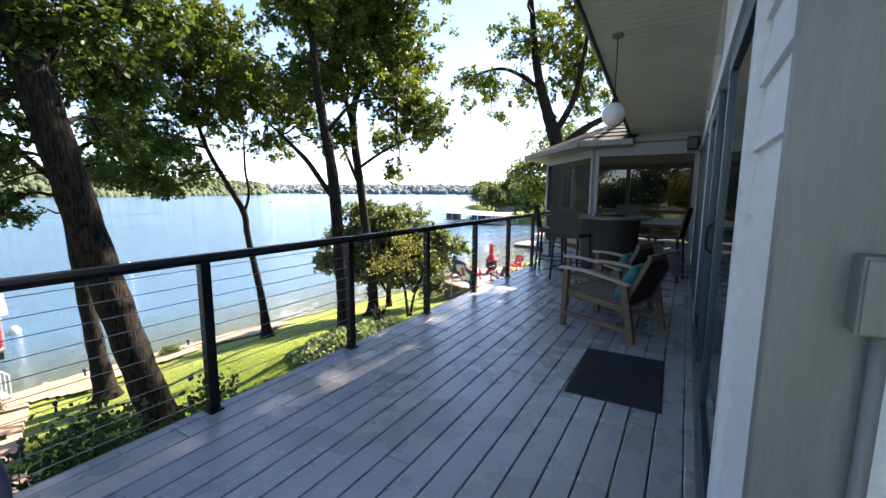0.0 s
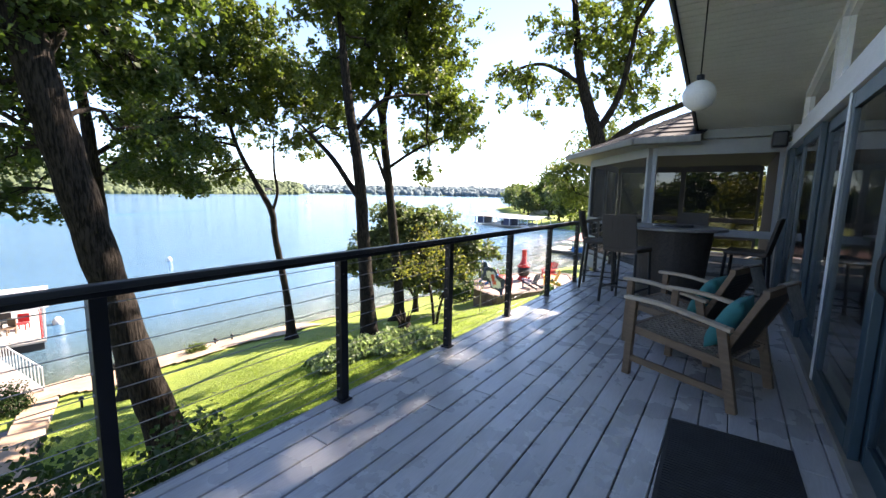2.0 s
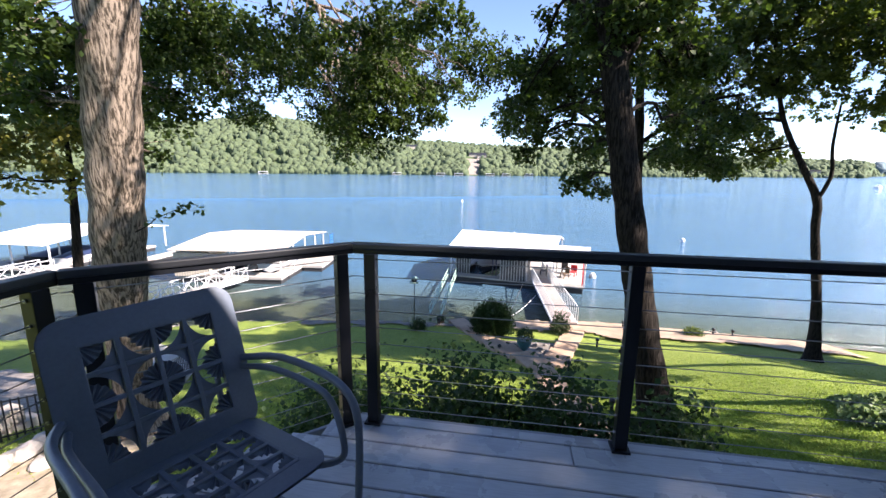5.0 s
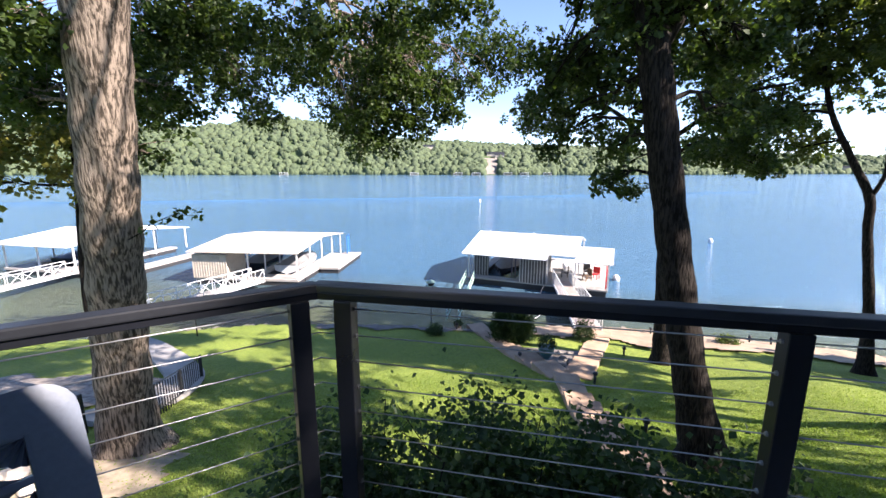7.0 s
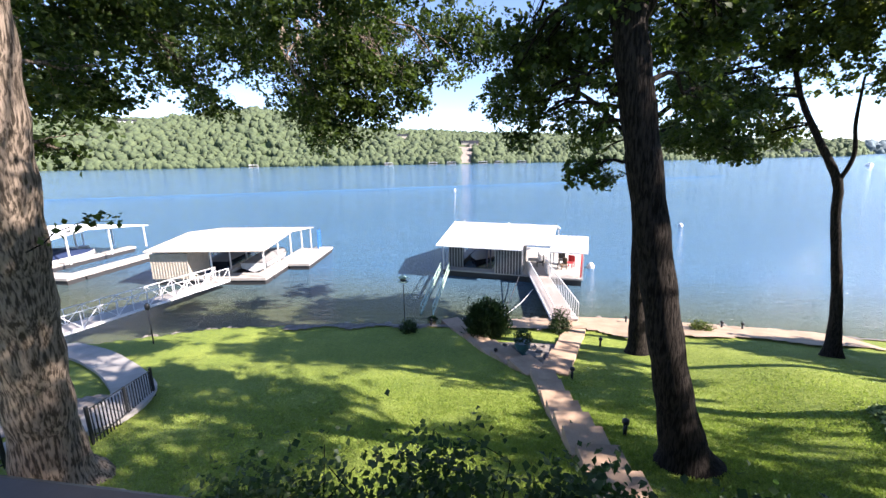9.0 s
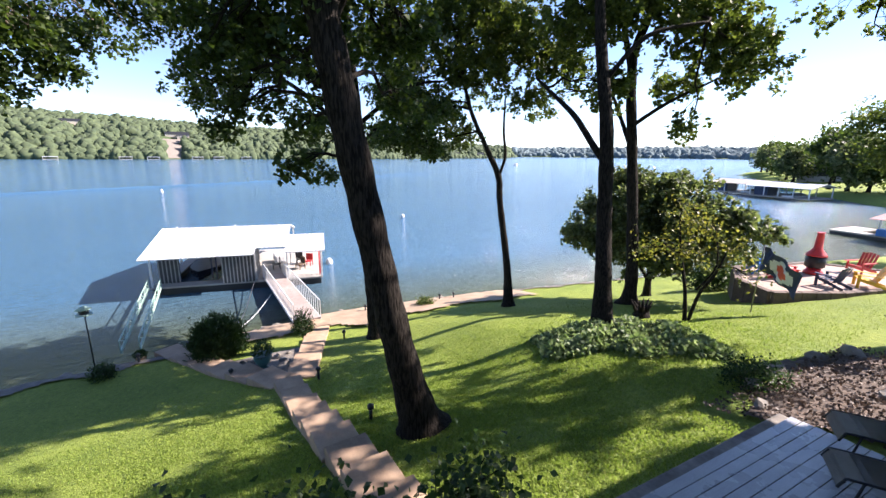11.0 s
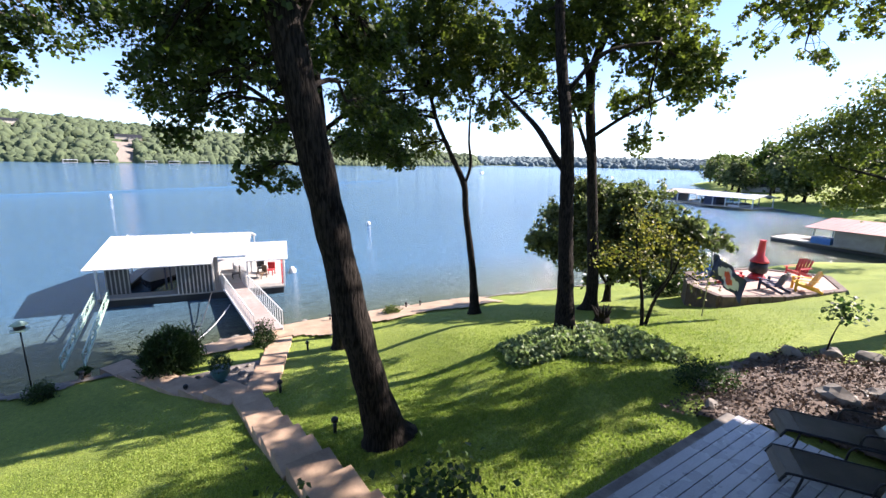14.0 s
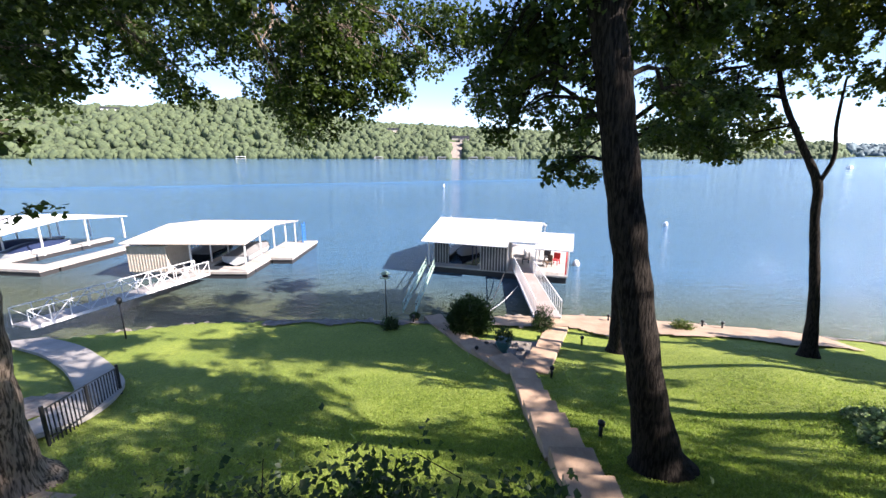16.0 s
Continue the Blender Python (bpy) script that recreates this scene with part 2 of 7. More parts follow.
def tube(bm, pts, radii, sides=8, cap=True):
    """A round limb along pts."""
    pts = [Vector(p) for p in pts]
    if isinstance(radii, (int, float)):
        radii = [radii] * len(pts)
    rings = []
    up = Vector((0.31, 0.17, 0.93))
    for i, (p, r) in enumerate(zip(pts, radii)):
        d = (pts[min(i + 1, len(pts) - 1)] - pts[max(i - 1, 0)])
        d = d.normalized() if d.length > 1e-6 else Vector((0, 0, 1))
        u = d.cross(up)
        if u.length < 1e-3:
            u = d.cross(Vector((1, 0, 0)))
        u.normalize()
        v = d.cross(u)
        rings.append([bm.verts.new(p + (u * math.cos(k * 2 * math.pi / sides) + v * math.sin(k * 2 * math.pi / sides)) * r) for k in range(sides)])
    for a, b in zip(rings, rings[1:]):
        for k in range(sides):
            bm.faces.new((a[k], a[(k + 1) % sides], b[(k + 1) % sides], b[k])).smooth = True
    if cap:
        bm.faces.new(list(reversed(rings[0])))
        bm.faces.new(rings[-1])


def smooth_path(pts, n):
    """Catmull-Rom through pts, n steps a span."""
    pts = [Vector(p) for p in pts]
    out = []
    for i in range(len(pts) - 1):
        p0, p1, p2, p3 = pts[max(i - 1, 0)], pts[i], pts[i + 1], pts[min(i + 2, len(pts) - 1)]
        for k in range(n):
            t = k / n
            out.append(0.5 * ((2 * p1) + (p2 - p0) * t + (2 * p0 - 5 * p1 + 4 * p2 - p3) * t * t + (3 * p1 - p0 - 3 * p2 + p3) * t ** 3))
    out.append(pts[-1])
    return out


def empty(name, at=(0, 0, 0), rz=0.0):
    e = new(name)
    e.matrix_world = pose(*at, 0, 0, rz)
    e.empty_display_size = 0.2
    return e


def mesh_np(name, verts, faces, material, parent=None, smooth=False):
    me = bpy.data.meshes.new(name)
    me.from_pydata(verts, [], faces)
    me.materials.append(material)
    if smooth:
        me.polygons.foreach_set("use_smooth", [True] * len(me.polygons))
    ob = new(name, me)
    if parent is not None:
        ob.parent = parent
    return ob


# ---- ground and lake ----
WATER = -8.1
SHORE_Y = np.array([-251, -76, -32, -17, -12.5, -4.9, -0.5, 2.9, 7.3, 12.4, 16.8, 24.3, 36.8, 49.3, 55.5, 60.5, 65.5, 69.3, 250])
SHORE_X = np.array([-12, -9.7, -10.9, -17.6, -19.9, -21.2, -21.6, -22.6, -23.4, -23.1, -22.7, -21.4, -19.3, -16.7, -15.4, -9.7, 5.3, 50, 375])
FALL_D = np.array([-7.5, -2, -0.3, 0, 4.9, 11.2, 13.7, 15.6, 17.7, 19.5, 40, 120])
FALL_Z = np.array([-11, -10, -8.5, -7.37, -6.9, -5.6, -4.78, -4.19, -3.65, -2.95, -2.6, 2])
HILL_A = np.array([95, 112, 125, 143, 144.5, 152, 160, 172, 187, 200, 204, 212, 222, 232, 260])
HILL_R = np.array([1700, 2300, 2500, 2500, 1300, 1100, 850, 740, 680, 700, 710, 730, 760, 820, 1000])
HILL_H = np.array([50, 58, 70, 60, 50, 56, 54, 64, 74, 90, 120, 146, 116, 116, 80])


def bank(x, y):
    """The far side of the cove: a low wooded headland."""
    line = np.interp(x, [-190, -130, -78, -52, -28, -6, 30, 300], [420, 255, 165, 134, 112, 100, 96, 96])
    return np.where(x > -140, np.clip((y - line) * 0.22, -3, 1.6) + np.clip((y - line - 12) * 0.05, 0, 9) + WATER - 0.1, -11.0)


def ground_z(x, y, hills=True):
    x, y = np.asarray(x, float), np.asarray(y, float)
    d = x - np.interp(y, SHORE_Y, SHORE_X)
    z = np.interp(d, FALL_D, FALL_Z)
    t = np.clip((y - 8) / 4.5, 0, 1)
    z = z + 0.75 * t * t * (3 - 2 * t) * np.clip(d / 8, 0, 1) * np.clip((19.2 - d) / 4, 0, 1)
    z = np.where(y > 74, np.minimum(z, -11), z)
    z = np.maximum(z, bank(x, y))
    r = np.hypot(x + 1, y - 3)
    a = np.degrees(np.arctan2(y - 3, x + 1)) % 360
    if not hills:
        return z
    rr, hh = np.interp(a, HILL_A, HILL_R), np.interp(a, HILL_A, HILL_H)
    rise = WATER - 1 + (hh * 0.86 + 1) * (1 - np.exp(-np.clip(r - rr, 0, None) / (rr * 0.16)))
    ok = (r > rr) & (a > 92) & (a < 262)
    return np.where(ok, np.maximum(z, rise), z)


def stretch_axis(lo, hi, step, far, grow=1.13):
    core = list(np.arange(lo, hi + 1e-6, step))
    s, v, right = step, hi, []
    while v < far:
        s *= grow
        v += s
        right.append(v)
    s, v, left = step, lo, []
    while v > -far:
        s *= grow
        v -= s
        left.append(v)
    return np.array(left[::-1] + core + right)


gx, gy = stretch_axis(-24, 4, 0.3, 3400), stretch_axis(-18, 34, 0.4, 3400)
GX, GY = np.meshgrid(gx, gy)
GZ = ground_z(GX, GY, False)
near = (np.hypot(GX, GY) < 60) & (GZ > -7.3)
GZ = GZ + np.where(near, 0.03 * np.sin(GX * 1.7 + GY * 0.9) * np.cos(GY * 1.3 - GX * 0.4), 0)
nx = len(gx)
verts = np.stack([GX.ravel(), GY.ravel(), GZ.ravel()], 1)
idx = np.arange(len(verts)).reshape(len(gy), nx)
faces = np.stack([idx[:-1, :-1].ravel(), idx[:-1, 1:].ravel(), idx[1:, 1:].ravel(), idx[1:, :-1].ravel()], 1)
ground = mesh_np("ground", verts.tolist(), faces.tolist(), M_LAWN, smooth=True)
tagged(ground, "mown green lawn sloping down to the lake", "lawn", kind="structure")
# wooded hillside across the lake
ha, hf = np.meshgrid(np.radians(np.arange(92.5, 261.5, 0.8)), np.array([0, 0.006, 0.015, 0.03, 0.05, 0.08, 0.12, 0.17, 0.25, 0.36, 0.5, 0.8]))
hr = np.interp(np.degrees(ha), HILL_A, HILL_R) * (1 + hf)
hx, hy = -1 + hr * np.cos(ha), 3 + hr * np.sin(ha)
hz = np.where(hf == 0, WATER - 1, ground_z(hx, hy))
idx = np.arange(hx.size).reshape(hx.shape)
faces = np.stack([idx[:-1, :-1].ravel(), idx[1:, :-1].ravel(), idx[1:, 1:].ravel(), idx[:-1, 1:].ravel()], 1)
hillside = mesh_np("hillside", np.stack([hx.ravel(), hy.ravel(), hz.ravel()], 1).tolist(), faces.tolist(), M_LAWN, smooth=True)
tagged(hillside, "wooded hillside rising from the far shore", "hill", kind="structure")
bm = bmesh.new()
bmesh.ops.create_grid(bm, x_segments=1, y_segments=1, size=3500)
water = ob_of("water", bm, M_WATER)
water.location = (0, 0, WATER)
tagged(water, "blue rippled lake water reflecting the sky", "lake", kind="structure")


def gz(x, y):
    return float(ground_z(x, y))


# ---- deck, rail and house ----
DX0, DX1, PITCH = -1.46, 1.22, 0.1505
CORNER_A, CORNER_B, END_Y = (-1.44, 1.80), (-0.66, 1.00), 0.93
HOUSE_X, HOUSE_Y = 1.24, 2.75
RAIL_X, RAIL_Z = -1.4, 1.0
PORCH_Y = 11.0
deck = empty("deck")
tagged(deck, "upper deck of grey composite boards on posts", "deck", kind="structure")


def board_start(x):
    """Where a board of the chamfered corner begins."""
    if x < CORNER_B[0]:
        return 1.0 + (CORNER_B[0] - x) * 1.03
    return END_Y - 0.02


rng = random.Random(4)
boards = []
xs = [1.172 - PITCH * i for i in range(18)]
for i, xr in enumerate(xs):
    xl = max(xr - PITCH, DX0) + 0.008
    if xr - xl < 0.03:
        continue
    y0 = board_start((xl + xr) / 2)
    cut = {15: 4.05, 16: 2.95, 12: 5.1, 10: 7.4, 6: 6.2, 3: 8.2, 14: 7.8, 8: 3.4}.get(i, 4.2 + rng.random() * 5)
    spans = [(y0, cut - 0.002), (cut + 0.002, 13.6 if xr < -0.6 else 11.15)]
    for a, b in spans:
        boards.append((xl, xr, a, b))
boards.append((1.178, 1.236, END_Y, 11.1))
for i in range(15):
    boards.append((1.25 + PITCH * i, 1.25 + PITCH * (i + 1) - 0.006, END_Y, HOUSE_Y - 0.02))
for xl, xr, a, b in boards:
    bm = bmesh.new()
    box(bm, xl, xr, a, b, -0.026, 0.0)
    top = [e for e in bm.edges if all(abs(v.co.z) < 1e-5 for v in e.verts)]
    bmesh.ops.bevel(bm, geom=top, offset=0.004, segments=1, affect="EDGES")
    part("board", bm, M_BOARD, deck)
bm = bmesh.new()
beam(bm, (DX0 - 0.012, CORNER_A[1], -0.16), (DX0 - 0.012, 12.3, -0.16), 0.024, 0.3)
part("fascia", bm, M_FASCIA, deck)
bm = bmesh.new()
beam(bm, (CORNER_A[0] - 0.02, CORNER_A[1] + 0.0, -0.16), (CORNER_B[0] - 0.01, CORNER_B[1] - 0.02, -0.16), 0.024, 0.3)
part("fascia", bm, M_FASCIA, deck)
bm = bmesh.new()
beam(bm, (CORNER_B[0] - 0.01, END_Y - 0.05, -0.16), (3.4, END_Y - 0.05, -0.16), 0.024, 0.3)
part("fascia", bm, M_FASCIA, deck)
part("underlay", boxed(DX0 + 0.06, HOUSE_X, 1.85, 12.2, -0.0315, -0.0275), M_DARKMETAL, deck)
part("underlay", boxed(-0.6, 3.3, END_Y, 1.849, -0.0315, -0.0275), M_DARKMETAL, deck)
for y in np.arange(2.2, 13, 0.41):
    part("joist", boxed(DX0 + 0.05, HOUSE_X, y - 0.02, y + 0.02, -0.29, -0.032), M_FASCIA, deck)
for y in (2.4, 6.6, 10.8):
    part("deck_post", boxed(-1.2, -1.06, y, y + 0.14, gz(-1.1, y) - 0.2, -0.29, bevel=0.006), M_FASCIA, deck)


# rail: square posts, flat cap and steel cables
def rail_run(a, b, post_ts, first=True):
    """Posts at distances post_ts from a to b, with a cap and nine cables."""
    a, b = Vector((*a, 0)), Vector((*b, 0))
    d = (b - a).normalized()
    ang = math.degrees(math.atan2(d.y, d.x)) - 90
    run = empty("cable_railing")
    tagged(run, "black metal deck railing with thin steel cables", "railing")
    bm = bmesh.new()
    beam(bm, a + Vector((0, 0, RAIL_Z - 0.012)), b + Vector((0, 0, RAIL_Z - 0.012)), 0.056, 0.03, 0.006)
    part("top_rail", bm, M_CAP, run)
    bm = bmesh.new()
    beam(bm, a + Vector((0, 0, RAIL_Z - 0.04)), b + Vector((0, 0, RAIL_Z - 0.04)), 0.036, 0.024, 0.003)
    part("under_rail", bm, M_RAIL, run)
    cable_z = [0.09 + 0.092 * i for i in range(10)]
    for t in post_ts:
        p = a + d * t
        m = pose(p.x, p.y, 0, 0, 0, ang)
        bm = bmesh.new()
        box(bm, -0.028, 0.028, -0.03, 0.03, 0, RAIL_Z - 0.05, 0.004, m)
        box(bm, -0.045, 0.045, -0.045, 0.045, 0, 0.012, 0.003, m)
        post = part("post", bm, M_RAIL, run)
        bm = bmesh.new()
        for z in cable_z:
            for s in (-1, 1):
                g = bmesh.ops.create_cone(bm, cap_ends=True, segments=8, radius1=0.008, radius2=0.006, depth=0.006)
                bmesh.ops.transform(bm, matrix=m @ pose(0, s * 0.033, z, 90), verts=g["verts"])
        part("cable_fitting", bm, M_STEEL, post)["kind"] = "stuff"
    for z in cable_z:
        bm = bmesh.new()
        tube(bm, [a + Vector((0, 0, z)), b + Vector((0, 0, z))], 0.0023, 6)
        part("cable", bm, M_STEEL, run)
    return run


rail_run((RAIL_X, 1.80), (RAIL_X, 12.1), [0.105, 1.39, 2.64, 3.88, 5.11, 6.35, 7.59, 8.81, 9.96])
rail_run((RAIL_X + 0.004, 1.805), (-0.62, 1.0), [0.06, 1.05])
rail_run((-0.62, 0.985), (3.3, 0.97), [0.07, 1.3, 2.55, 3.8])


# house: gable wall to the lake, siding end, sliding doors
def soffit_z(y):
    return 3.16 - 0.15 * (y - 6.7)


def wall_piece(bm, y0, y1, z0, z1, x0=HOUSE_X, x1=HOUSE_X + 0.16):
    box(bm, x0, x1, y0, y1, z0, z1)


house = empty("house")
tagged(house, "lake house wall with white siding and sliding glass doors", "house", kind="structure")
DOOR_Y0, DOOR_Y1, DOOR_Z = 3.42, 10.9, 2.15
bm = bmesh.new()
wall_piece(bm, HOUSE_Y + 0.02, DOOR_Y0, -0.3, 3.9, HOUSE_X + 0.03, HOUSE_X + 0.2)
wall_piece(bm, DOOR_Y1, 16.2, -0.3, 4.2, HOUSE_X + 0.03, HOUSE_X + 0.2)
wall_piece(bm, DOOR_Y0, DOOR_Y1, -0.3, 0.0, HOUSE_X + 0.03, HOUSE_X + 0.2)
part("wall", bm, M_SIDING, house)
part("wall", boxed(HOUSE_X + 0.22, 5.5, HOUSE_Y + 0.03, HOUSE_Y + 0.2, -0.3, 3.9), M_SIDING, house)
# unseen wall added beside the nook to keep light off the house end
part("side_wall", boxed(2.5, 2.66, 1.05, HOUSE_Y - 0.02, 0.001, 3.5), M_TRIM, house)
# unseen slab added where the roof stops short, blocking sun from the room
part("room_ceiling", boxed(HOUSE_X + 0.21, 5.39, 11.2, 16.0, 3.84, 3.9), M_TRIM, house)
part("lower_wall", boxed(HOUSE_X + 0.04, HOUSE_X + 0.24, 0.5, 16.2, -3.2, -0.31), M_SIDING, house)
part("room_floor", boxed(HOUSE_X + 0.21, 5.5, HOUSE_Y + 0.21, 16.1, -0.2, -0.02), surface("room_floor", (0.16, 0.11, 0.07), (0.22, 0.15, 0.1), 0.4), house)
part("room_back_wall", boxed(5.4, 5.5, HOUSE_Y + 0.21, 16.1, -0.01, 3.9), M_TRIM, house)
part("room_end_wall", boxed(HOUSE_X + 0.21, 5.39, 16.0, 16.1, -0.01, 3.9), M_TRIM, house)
# lap siding on the lake side and on the end
LAP = 0.178
for i in range(24):
    z = -0.28 + LAP * i
    if z > 3.75:
        break
    bm = bmesh.new()
    vs = box(bm, HOUSE_X + 0.006, HOUSE_X + 0.03, HOUSE_Y + 0.03, DOOR_Y0 - 0.09, z, z + LAP + 0.012)
    for v in vs:
        if v.co.z > z + 0.1 and v.co.x < HOUSE_X + 0.02:
            v.co.x += 0.016
    part("siding_board", bm, M_SIDING, house)
    bm = bmesh.new()
    vs = box(bm, HOUSE_X + 0.1, 5.4, HOUSE_Y + 0.0, HOUSE_Y + 0.03, z, z + LAP + 0.012)
    for v in vs:
        if v.co.z > z + 0.1 and v.co.y < HOUSE_Y + 0.02:
            v.co.y += 0.016
    part("siding_board", bm, M_SIDING, house)
part("corner_board", boxed(HOUSE_X - 0.008, HOUSE_X + 0.15, HOUSE_Y - 0.02, HOUSE_Y + 0.03, -0.3, 3.8, bevel=0.003), M_TRIM, house)
part("door_trim", boxed(HOUSE_X - 0.012, HOUSE_X + 0.05, DOOR_Y0 - 0.09, DOOR_Y0, 0.0, DOOR_Z + 0.1, bevel=0.003), M_SIDING, house)
part("head_trim", boxed(HOUSE_X - 0.014, HOUSE_X + 0.05, DOOR_Y0 + 0.001, DOOR_Y1 + 0.1, DOOR_Z + 0.001, DOOR_Z + 0.1, bevel=0.003), M_SIDING, house)
part("head_trim", boxed(HOUSE_X - 0.004, HOUSE_X + 0.05, DOOR_Y0 + 0.001, DOOR_Y1 + 0.1, DOOR_Z + 0.101, DOOR_Z + 0.2, bevel=0.003), M_SIDING, house)


def make_glass():
    m, nt, b = node_mat("window_glass")
    b.inputs["Base Color"].default_value = (0.9, 0.95, 0.95, 1)
    b.inputs["Roughness"].default_value = 0.02
    b.inputs["Transmission Weight"].default_value = 1.0
    b.inputs["IOR"].default_value = 1.45
    return m


M_GLASS = make_glass()


def sliding_door(y0, y1, inset, handle_at=None, wide=0.11):
    d = empty("sliding_door", (0, 0, 0))
    tagged(d, "closed sliding glass door in a blue-grey frame", "door", "sliding doors of the house")
    x0, x1 = HOUSE_X + 0.0 + inset, HOUSE_X + 0.045 + inset
    for a, b, nm in ((y0, y0 + wide, "stile"), (y1 - wide, y1, "stile")):
        part(nm, boxed(x0, x1, a, b, 0.04, DOOR_Z - 0.02, bevel=0.006), M_TEAL, d)
    part("bottom_rail", boxed(x0, x1, y0 + wide + 0.001, y1 - wide - 0.001, 0.04, 0.16, bevel=0.006), M_TEAL, d)
    part("top_rail", boxed(x0, x1, y0 + wide + 0.001, y1 - wide - 0.001, DOOR_Z - 0.13, DOOR_Z - 0.02, bevel=0.006), M_TEAL, d)
    pane = part("pane", boxed((x0 + x1) / 2 - 0.004, (x0 + x1) / 2 + 0.004, y0 + wide - 0.01, y1 - wide + 0.01, 0.15, DOOR_Z - 0.12), M_GLASS, d)
    if handle_at:
        bm = bmesh.new()
        box(bm, x0 - 0.006, x0, handle_at - 0.02, handle_at + 0.02, 0.9, 1.2, 0.003)
        hp = [(x0 - 0.005, handle_at, 0.93), (x0 - 0.05, handle_at, 0.97), (x0 - 0.058, handle_at, 1.05), (x0 - 0.05, handle_at, 1.13), (x0 - 0.005, handle_at, 1.17)]
        tube(bm, smooth_path(hp, 5), 0.011, 8)
        part("handle", bm, M_DARKMETAL, d, "black pull handle")
    return d


panels = [(3.43, 4.66, 0.0, None), (4.55, 5.62, 0.05, 5.5), (5.56, 6.75, 0.0, None), (6.78, 8.0, 0.05, None), (7.95, 9.2, 0.0, None), (9.22, 10.5, 0.05, None)]
for a, b, ins, h in panels:
    sliding_door(a, b, ins, h)
part("door_track", boxed(HOUSE_X - 0.02, HOUSE_X + 0.12, DOOR_Y0, DOOR_Y1, 0.001, 0.038, bevel=0.004), M_TRIM, house)
part("door_jamb", boxed(HOUSE_X - 0.006, HOUSE_X + 0.12, 10.51, DOOR_Y1, 0.04, DOOR_Z - 0.002, bevel=0.004), M_TEAL, house)
part("mullion", boxed(HOUSE_X - 0.01, HOUSE_X - 0.001, 6.73, 6.79, 0.04, DOOR_Z - 0.002, bevel=0.003), M_SIDING, house)
# clerestory windows under the sloping eave
def clere(y0, y1):
    w = empty("clerestory_window")
    tagged(w, "fixed sloping window above the doors in white trim", "window", kind="structure")
    zb = DOOR_Z + 0.21
    bm = bmesh.new()
    x0, x1 = HOUSE_X + 0.01, HOUSE_X + 0.06
    for a, b in (((y0, zb), (y1, zb)), ((y0, soffit_z(y0) - 0.03), (y1, soffit_z(y1) - 0.03)), ((y0, zb), (y0, soffit_z(y0) - 0.03)), ((y1, zb), (y1, soffit_z(y1) - 0.03))):
        beam(bm, ((x0 + x1) / 2, *a), ((x0 + x1) / 2, *b), 0.06, 0.07)
    part("window_frame", bm, M_SIDING, w)
    bm = bmesh.new()
    x = HOUSE_X + 0.05
    vs = [bm.verts.new((xx, yy, zz)) for xx in (x, x + 0.006) for yy, zz in ((y0, zb), (y1, zb), (y1, soffit_z(y1)), (y0, soffit_z(y0)))]
    for f in ((0, 1, 2, 3), (7, 6, 5, 4), (0, 4, 5, 1), (1, 5, 6, 2), (2, 6, 7, 3), (3, 7, 4, 0)):
        bm.faces.new([vs[i] for i in f])
    part("pane", bm, M_GLASS, w)


for a, b in ((3.5, 5.6), (5.72, 7.7), (7.82, 9.6)):
    clere(a, b)
# sloping eave and its boards
eave = empty("eave")
tagged(eave, "overhanging roof eave with a white grooved soffit", "eave", kind="structure")
EX0, EY0, EY1 = 0.05, 0.6, 11.35
n = int((EY1 - EY0) / 0.105)
bm = bmesh.new()
for i in range(n):
    y0 = EY0 + 0.105 * i
    y1 = y0 + 0.094
    vs = [bm.verts.new((xx, yy, soffit_z(yy) + dz)) for dz in (0, 0.02) for xx in (EX0, 1.9) for yy in (y0, y1)]
    for f in ((0, 1, 3, 2), (4, 6, 7, 5), (0, 4, 5, 1), (2, 3, 7, 6), (0, 2, 6, 4), (1, 5, 7, 3)):
        bm.faces.new([vs[q] for q in f])
ob = ob_of("ceiling", bm, M_SOFFIT)
tagged(ob, "white grooved soffit boards under the eave", "soffit", kind="structure")
bm = bmesh.new()
vs = [bm.verts.new((xx, yy, soffit_z(yy) + dz)) for dz in (0.022, 0.3) for xx in (EX0 - 0.02, 6.0) for yy in (EY0 - 0.1, EY1 + 0.05)]
for f in ((0, 1, 3, 2), (4, 6, 7, 5), (0, 4, 5, 1), (2, 3, 7, 6), (0, 2, 6, 4), (1, 5, 7, 3)):
    bm.faces.new([vs[q] for q in f])
M_SHINGLE = surface("dark_roof_shingle", (0.014, 0.016, 0.022), (0.036, 0.04, 0.052), 0.9, 0, 5, 60, 0.5, spec=0.2, piece=0.3)
part("roof_deck", bm, M_SHINGLE, eave)
bm = bmesh.new()
beam(bm, (EX0 - 0.035, EY0, soffit_z(EY0) + 0.1), (EX0 - 0.035, EY1, soffit_z(EY1) + 0.1), 0.025, 0.26)
part("fascia", bm, M_TRIM, eave)

# pendant globe
M_GLOBE = plain("white_globe", (0.82, 0.82, 0.8), 0.25)
gl = empty("pendant_globe_lamp", (0.3, 6.95, 0))
tagged(gl, "unlit white globe pendant lamp hanging from the soffit", "lamp")
bm = bmesh.new()
g = bmesh.ops.create_uvsphere(bm, u_segments=32, v_segments=18, radius=0.128)
bmesh.ops.translate(bm, verts=g["verts"], vec=(0, 0, 2.27))
for f in bm.faces:
    f.smooth = True
part("shade", bm, M_GLOBE, gl)
bm = bmesh.new()
tube(bm, [(0, 0, 2.39), (0, 0, 2.44)], 0.03, 12)
part("collar", bm, M_DARKMETAL, gl)
bm = bmesh.new()
tube(bm, [(0, 0, 2.44), (0, 0, 3.11)], 0.006, 6)
part("stem", bm, M_DARKMETAL, gl)
bm = bmesh.new()
